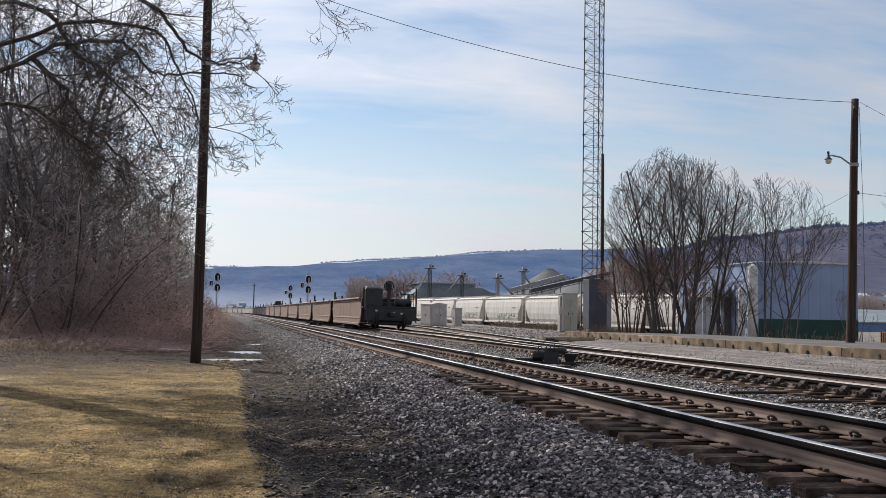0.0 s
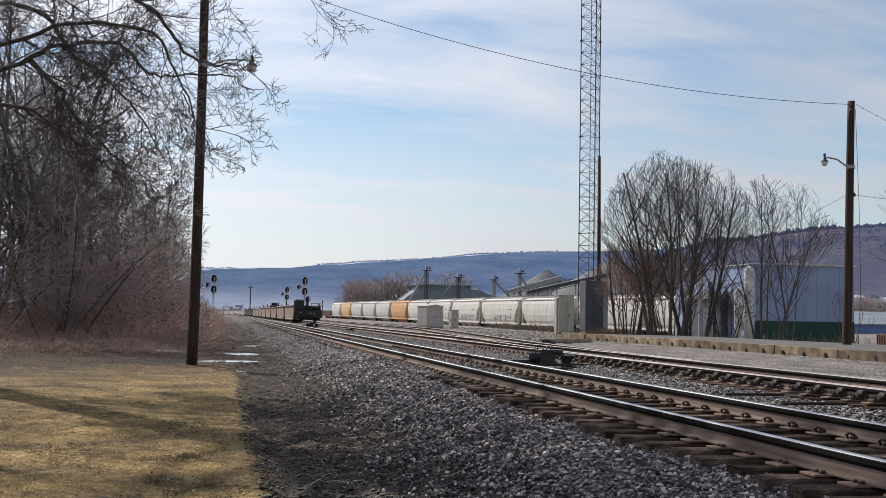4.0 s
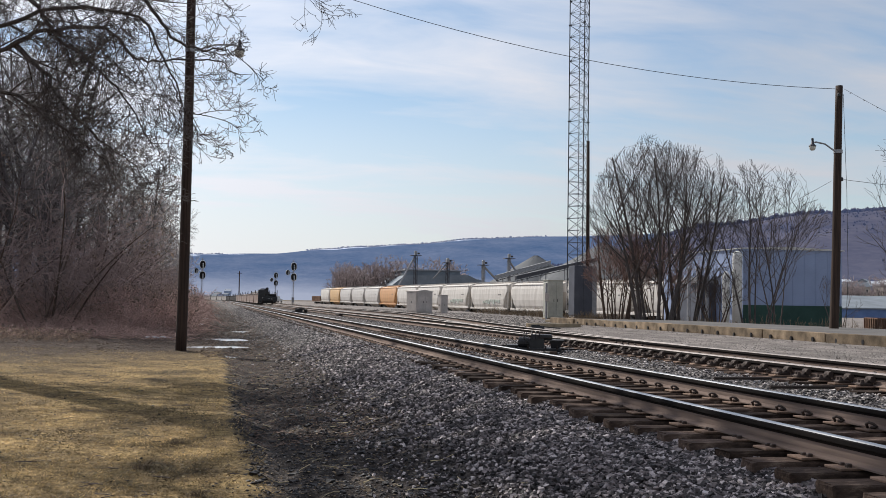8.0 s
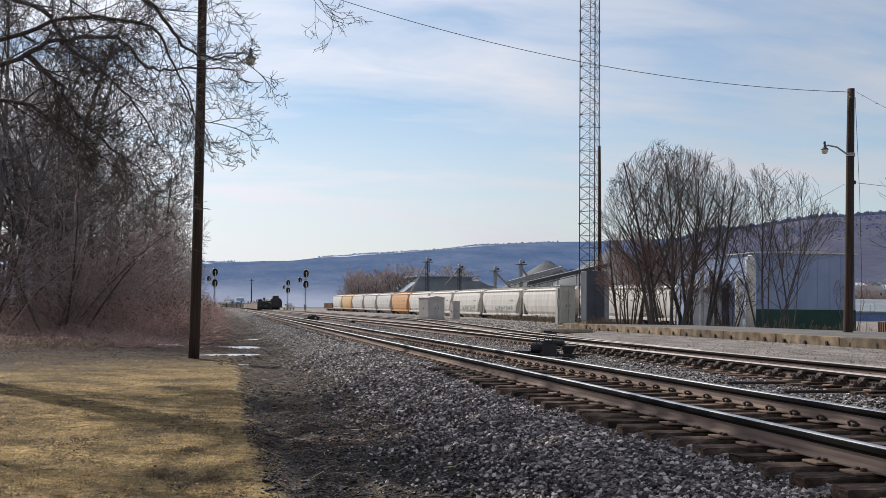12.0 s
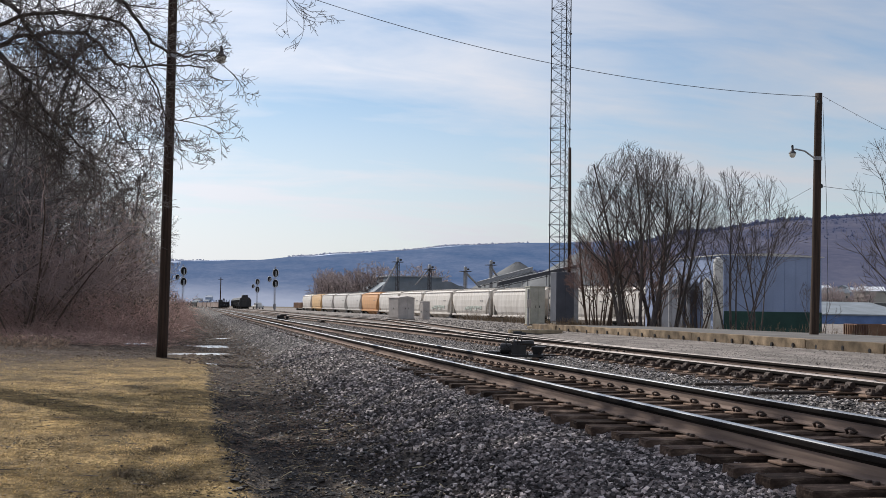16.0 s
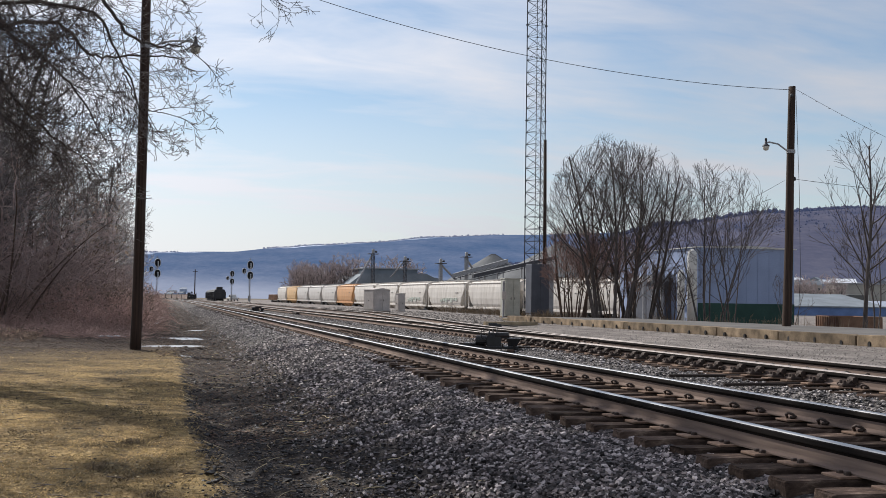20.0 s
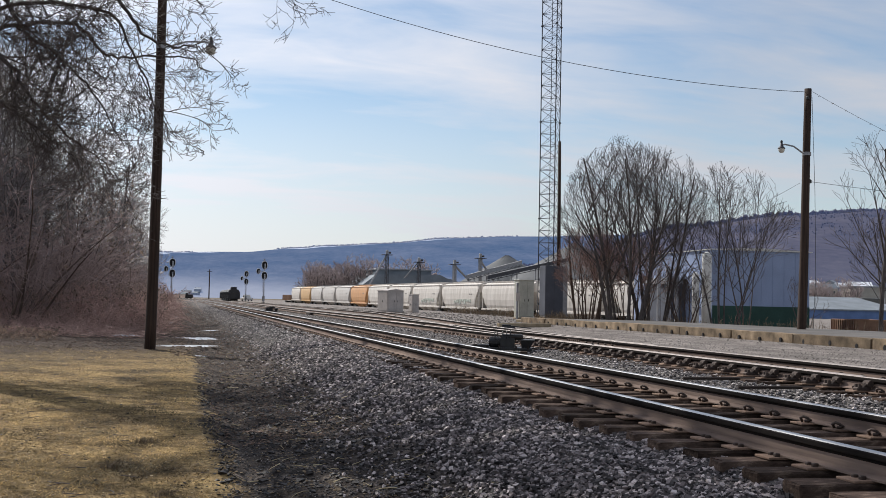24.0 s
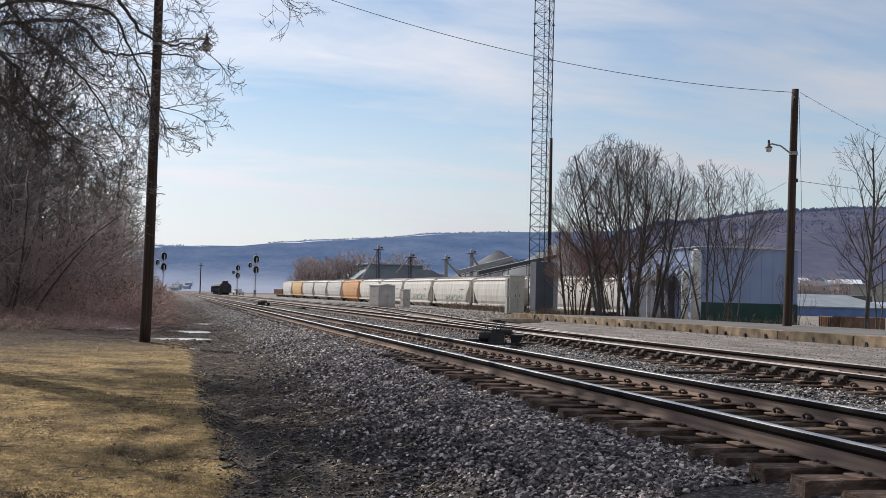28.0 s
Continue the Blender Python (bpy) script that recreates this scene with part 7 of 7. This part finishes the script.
low_works("low blue warehouse with a pale metal roof", 117, 139, 190, 205, 1.5, 4.3, M_BLUEWALL, M_METALROOF, 0)
low_works("blue works building with a white eave", 139.6, 166, 194, 206, 1.6, 3.0, M_BLUEWALL, M_SHEDPALE, 2)
building("beige block building behind the blue warehouse", 153.5, 176, 228, 232, 7.0, M_BEIGE, M_GALV, 0, 2, win_z=(2.8, 4.6))
building("pale metal warehouse far behind the yard", 165, 200, 262, 280, 4.6, M_SHEDPALE, M_METALROOF, 0, 0)
gd = build_gondola("low rusty ribbed gondola car behind the yard trees", M_RUSTCAR, 7.2, 2.1, pose(51.9, 75.5, -1.2, 0, 0, -19))


def grain_works():
    base = -0.4
    sh = thing("grain_shed", "long grey metal grain shed with a raised ridge", "building")
    part("wall", box(54, 79, 318, 350, base, 6.0, 0.05), M_METALROOF, sh)
    part("roof", loft([[(52, y, 6.0), (83, y, 6.0), (75, y, 9.6), (56, y, 9.2)] for y in (316, 352)]), M_METALROOF, sh)
    part("ridge_monitor", box(57, 73.4, 320, 348, 9.15, 10.7, 0.05), M_METALROOF, sh, "raised ridge monitor")
    part("monitor_roof", box(56.6, 73.8, 319.5, 348.5, 10.7, 11.1, 0.05), M_GALV, sh)
    g2 = thing("grain_shed", "lower grey metal shed with a sloping roof", "building")
    part("wall", box(79.5, 92, 322, 345, base, 4.0, 0.05), M_METALROOF, g2)
    part("roof", loft([[(79.2, y, 4.0), (92.4, y, 4.0), (92.4, y, 4.3), (79.2, y, 8.6)] for y in (321, 346)]), M_METALROOF, g2)

    def leg(x, y, h, label, mat, wide):
        th = thing("grain_elevator", label, "grain elevator", (x, y, base))
        for s in (-1, 1):
            for u in (-1, 1):
                part("post", rod((s * 0.45, u * 0.45, 0), (s * 0.45, u * 0.45, h), 0.06, 0.06, 6), mat, th)
        for k in range(int(h / 1.6)):
            z = k * 1.6
            for s in (-1, 1):
                part("brace", rod((-0.45, s * 0.45, z), (0.45, s * 0.45, z + 1.6), 0.035, 0.035, 5), mat, th)
                part("brace", rod((s * 0.45, -0.45, z), (s * 0.45, 0.45, z + 1.6), 0.035, 0.035, 5), mat, th)
        part("casing", box(-wide, wide, -0.3, 0.3, 0, h, 0.03), mat, th)
        hd = part("head_house", box(-0.35, 0.35, -0.45, 0.45, h, h + 1.3, 0.12), M_GALV, th)
        part("motor", box(0.5, 1.1, -0.3, 0.3, h + 0.3, h + 0.8, 0.05), M_IRON, hd)
        part("deck", box(-1.5, 1.5, -1.3, 1.3, h - 0.15, h, 0.02), M_DARKSTEEL, th)
        return th

    a = leg(57.0, 305, 15.0, "tall steel grain elevator leg", M_DARKSTEEL, 0.12)
    part("spout", rod((-0.3, 0, 14.6), (-6.8, -3, 3.5), 0.24, 0.24, 8), M_GALV, a)
    b = leg(66.5, 306, 13.2, "steel grain elevator leg over the shed", M_DARKSTEEL, 0.12)
    part("spout", rod((-0.3, 0, 13.0), (-3.5, 3, 8.6), 0.2, 0.2, 8), M_GALV, b)
    c = leg(75.5, 300, 12.6, "pale grain elevator leg", M_GALV, 0.3)
    part("spout", rod((0.3, 0, 12.0), (6.5, 0, 6.0), 0.3, 0.3, 8), M_GALV, c)
    d = leg(83.0, 300, 14.6, "tall grain elevator leg with a platform", M_GALV, 0.34)
    part("spout", rod((0.3, 0, 13.5), (5.5, 4, 8.0), 0.3, 0.3, 8), M_GALV, d)
    for x, y, r, h, label in ((103, 340, 25, 17.4, "grey cone-shaped covered grain pile"), (122, 328, 34, 21.5, "large grey covered grain pile")):
        th = thing("grain_pile", label, "grain pile", (x, y, base))
        rings = []
        for f in (0.0, 0.25, 0.5, 0.75, 0.93, 1.0):
            rr, z = r * (1 - f) + 0.6 * f, 2.2 + (h - 2.2) * (f ** 0.96)
            rings.append([(rr * math.cos(q), rr * math.sin(q), z) for q in [2 * math.pi * k / 40 for k in range(40)]])
        part("cover", loft([[(r * math.cos(q), r * math.sin(q), 0) for q in [2 * math.pi * k / 40 for k in range(40)]]] + rings), M_PILE, th)
        for k in range(20):
            q = 2 * math.pi * k / 20
            part("seam", with_material(tubes([([Vector((r * math.cos(q), r * math.sin(q), 2.25)), Vector((0.6 * math.cos(q), 0.6 * math.sin(q), h + 0.02))], [0.07, 0.07])], 4), M_SHADEBOX), None, th)
    cv = thing("conveyor", "long dark covered conveyor rising past the grain piles", "conveyor")
    for a0, b0, mat in ((Vector((78, 296, 8.6)), Vector((94.5, 298, 13.2)), M_GALV), (Vector((83, 293, 8.6)), Vector((108, 296, 14.4)), M_DARKSTEEL)):
        gallery = part("gallery", loft([[e + Vector((0, u, w)) for u, w in ((-0.8, -0.55), (0.8, -0.55), (0.8, 0.45), (-0.8, 0.45))] for e in (a0, b0)]), mat, cv)
        # pale cover: the light on the gallery's top is in its colour
        part("gallery_roof", loft([[e + Vector((0, u, w)) for u, w in ((-0.95, 0.46), (0.95, 0.46), (0.95, 0.62), (-0.95, 0.62))] for e in (a0, b0)]), M_GALV, gallery, "metal cover in a lit-top grey")
        rails = [([a0 + Vector((0, -0.9, -0.9)), b0 + Vector((0, -0.9, -0.9))], [0.09, 0.09])]
        rails += [([a0.lerp(b0, k / 14) + Vector((0, -0.9, -0.9)), a0.lerp(b0, (k + 0.5) / 14) + Vector((0, -0.9, -0.4))], [0.05, 0.05]) for k in range(14)]
        part("truss", with_material(tubes(rails, 4), M_DARKSTEEL), None, gallery)
        for k in range(4):
            e = a0.lerp(b0, (k + 0.6) / 4.4)
            part("trestle_leg", rod((e.x, e.y, base), (e.x, e.y, e.z - 0.5), 0.16, 0.16, 6), M_GALV, cv)


grain_works()

# ---------------------------------------------------------------- hills and far woods


def hill_profile(az, stops):
    for (a, h), (b, g) in zip(stops, stops[1:]):
        if az <= b:
            return h + (g - h) * step(a, b, az)
    return stops[-1][1]


def hill(name, label, mat, stops, az0, az1, r0, r1, seed, rough):
    """A long wooded ridge round the valley, as one sheet; stops: the ridge's height in metres by compass degree from the tracks."""
    n_r = 22
    azs = np.arange(az0, az1 + 0.01, 0.35)
    verts, faces = [], []
    for a in azs:
        H = hill_profile(a, stops)
        ca, sa = math.cos(radians(a)), math.sin(radians(a))
        for k in range(n_r + 6):
            f = k / n_r
            r = r0 + (r1 - r0) * f
            h = H * (step(0, 1, min(f, 1)) ** 0.85) if f <= 1 else H - (f - 1) * 120
            x, y = r * sa, r * ca
            h += rough * noise.fractal((x * 0.0025, y * 0.0025, seed), 1.0, 2.0, 5) * min(1, f * 1.5)
            verts.append((x, y, h - 3 * (k == 0)))
    m = n_r + 6
    for i in range(len(azs) - 1):
        for k in range(m - 1):
            faces.append((i * m + k, i * m + k + 1, (i + 1) * m + k + 1, (i + 1) * m + k))
    me = bpy.data.meshes.new(name)
    me.from_pydata(verts, [], faces)
    me.polygons.foreach_set("use_smooth", [True] * len(faces))
    tagged(new(name, with_material(me, mat)), label, "hill", kind="structure")
    return verts, m, n_r


FAR = [(-70, 100), (-30, 105), (-1, 110), (3, 116), (6, 129), (7.6, 138), (10.3, 147), (14.1, 166), (18.5, 176), (23, 182), (40, 190), (80, 190)]
NEAR = [(-70, 20), (12, 8), (19, 55), (26, 112), (31, 128), (36, 133), (80, 140)]
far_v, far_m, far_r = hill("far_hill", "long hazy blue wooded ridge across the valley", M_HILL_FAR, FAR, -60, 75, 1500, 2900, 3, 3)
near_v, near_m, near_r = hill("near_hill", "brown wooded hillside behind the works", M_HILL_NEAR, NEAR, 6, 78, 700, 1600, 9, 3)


def ridge_woods(name, verts, m, row, n, h, label, mat, seed, span, depth=1):
    """Bare treetops that fray the skyline."""
    rng = random.Random(seed)
    vs, fs = [], []
    cols = len(verts) // m
    for _ in range(n):
        i = rng.randrange(int(cols * span[0]), int(cols * span[1]))
        k = row + rng.choice((-2, -1, 0, 0, 1) if depth < 2 else range(-depth, depth))
        p = Vector(verts[i * m + k]).lerp(Vector(verts[min(i + 1, cols - 1) * m + k + 1]), rng.random())
        p += Vector((rng.uniform(-12, 12), rng.uniform(-12, 12), -1))
        if noise.noise((p.x * 0.004, p.y * 0.004, seed)) < -0.2:
            continue
        s = h * rng.uniform(0.5, 1.2)
        b = len(vs)
        w = s * rng.uniform(0.4, 0.8)
        vs.append((p.x, p.y, p.z))
        for j in range(4):
            a = j * 1.571 + rng.uniform(-0.4, 0.4)
            q = w * rng.uniform(0.5, 1.1)
            vs.append((p.x + q * math.cos(a), p.y + q * math.sin(a), p.z + s * rng.uniform(0.35, 0.75)))
        vs.append((p.x + rng.uniform(-0.3, 0.3) * w, p.y, p.z + s))
        for j in range(4):
            k2 = (j + 1) % 4
            fs += [(b, b + 1 + k2, b + 1 + j), (b + 5, b + 1 + j, b + 1 + k2)]
    me = bpy.data.meshes.new(name)
    me.from_pydata(vs, [], fs)
    tagged(new(name, with_material(me, mat)), label, "woods", kind="stuff")


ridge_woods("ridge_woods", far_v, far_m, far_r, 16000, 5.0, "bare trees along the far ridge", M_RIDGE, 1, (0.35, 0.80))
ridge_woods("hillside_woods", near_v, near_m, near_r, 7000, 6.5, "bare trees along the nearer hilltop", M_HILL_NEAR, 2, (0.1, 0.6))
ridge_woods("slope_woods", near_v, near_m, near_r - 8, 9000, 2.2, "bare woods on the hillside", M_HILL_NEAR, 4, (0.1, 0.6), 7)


def far_tree_clump():
    """The bare grove past the end of the hopper string."""
    rng = random.Random(9)
    spec = [(5, 0.03, 0.03, 9, 0.55, 40), (4, 0.06, 0.05, 7, 0.5, 40), (2, 0.08, 0.04, 4, 0.5, 38), (1, 0.1, 0.0, 0, 0, 0)]
    protos = []
    for s in range(3):
        lines = [[], [], []]
        r2 = random.Random(50 + s)
        for k in range(3):
            a = 2.1 * k
            grow(r2, lines, Vector((0, 0, -0.3)), Vector((math.cos(a) * 0.3, math.sin(a) * 0.3, 1)).normalized(), 9, 0.16, 0, spec)
        lines[2] = [(p, [max(x, 0.036) for x in rr]) for p, rr in lines[2]]
        protos.append(tree_thing(lines, "bare tree in the grove beyond the yard", (M_BARK, M_GROVE)))
    n = 0
    for k in range(56):
        y = rng.uniform(330, 430)
        x = y * (0.116 + 0.105 * rng.random())
        size = rng.uniform(0.9, 1.4)
        if k >= 40:
            # scrub before the houses
            y = rng.uniform(215, 226)
            x = y * rng.uniform(0.585, 0.675)
            size = rng.uniform(0.55, 0.8)
        m = pose(x, y, -0.3, 0, 0, rng.uniform(0, 360)) @ Matrix.Scale(size, 4)
        if n < 3:
            protos[n].matrix_basis = m
        else:
            copy_thing(protos[n % 3], Matrix()).matrix_basis = m
        n += 1


far_tree_clump()


def hill_houses():
    rng = random.Random(4)
    for k in range(11):
        y = rng.uniform(520, 680)
        x = y * rng.uniform(0.60, 0.74)
        z = 6 + (y - 520) * 0.055 + rng.uniform(-2, 4)
        th = thing("house", "small pale house on the hillside", "house", (x, y, z), rng.uniform(-30, 60), "houses on the hillside")
        w, d, h = rng.uniform(9, 14), rng.uniform(7, 9), rng.uniform(4, 5.5)
        part("wall", box(-w / 2, w / 2, -d / 2, d / 2, -14, h, 0.05), rng.choice((M_WHITE, M_BEIGE, M_SHEDBLUE)), th)
        part("roof", loft([[(s * (w / 2 + 0.4), -d / 2 - 0.5, h), (s * (w / 2 + 0.4), d / 2 + 0.5, h), (s * (w / 2 + 0.4), 0, h + 2.6)] for s in (-1, 1)]), rng.choice((M_SNOW, M_METALROOF, M_SNOW)), th, "roof with old snow")
        for j in range(3):
            x0 = -w / 2 + w * (j + 0.5) / 3
            win = part("window", box(x0 - 0.7, x0 + 0.7, -d / 2 - 0.06, -d / 2, h * 0.35, h * 0.75), M_WHITE, th)
            part("pane", box(x0 - 0.6, x0 + 0.6, -d / 2 - 0.1, -d / 2 - 0.064, h * 0.35 + 0.1, h * 0.75 - 0.1), M_GLASS, win)


hill_houses()


def valley_town():
    """Pale roofs and walls scattered at the foot of the far ridge."""
    rng = random.Random(14)
    for k in range(7):
        y = 1560 + 25 * k
        x = y * rng.uniform(0.002, 0.019)
        z = 113 * step(0, 1, (y - 1500) / 1400) ** 0.85
        th = thing("house", "far-off pale house in the valley", "house", (x, y, z), rng.uniform(-40, 40), "houses in the valley")
        w, d, h = rng.uniform(7, 12), rng.uniform(6, 8), rng.uniform(3, 4.5)
        part("wall", box(-w / 2, w / 2, -d / 2, d / 2, -12, h, 0.05), M_SHEDPALE, th)
        part("roof", loft([[(s * (w / 2 + 0.4), -d / 2 - 0.5, h), (s * (w / 2 + 0.4), d / 2 + 0.5, h), (s * (w / 2 + 0.4), 0, h + 1.8)] for s in (-1, 1)]), rng.choice((M_SHEDPALE, M_METALROOF, M_METALROOF)), th)


valley_town()

motions()
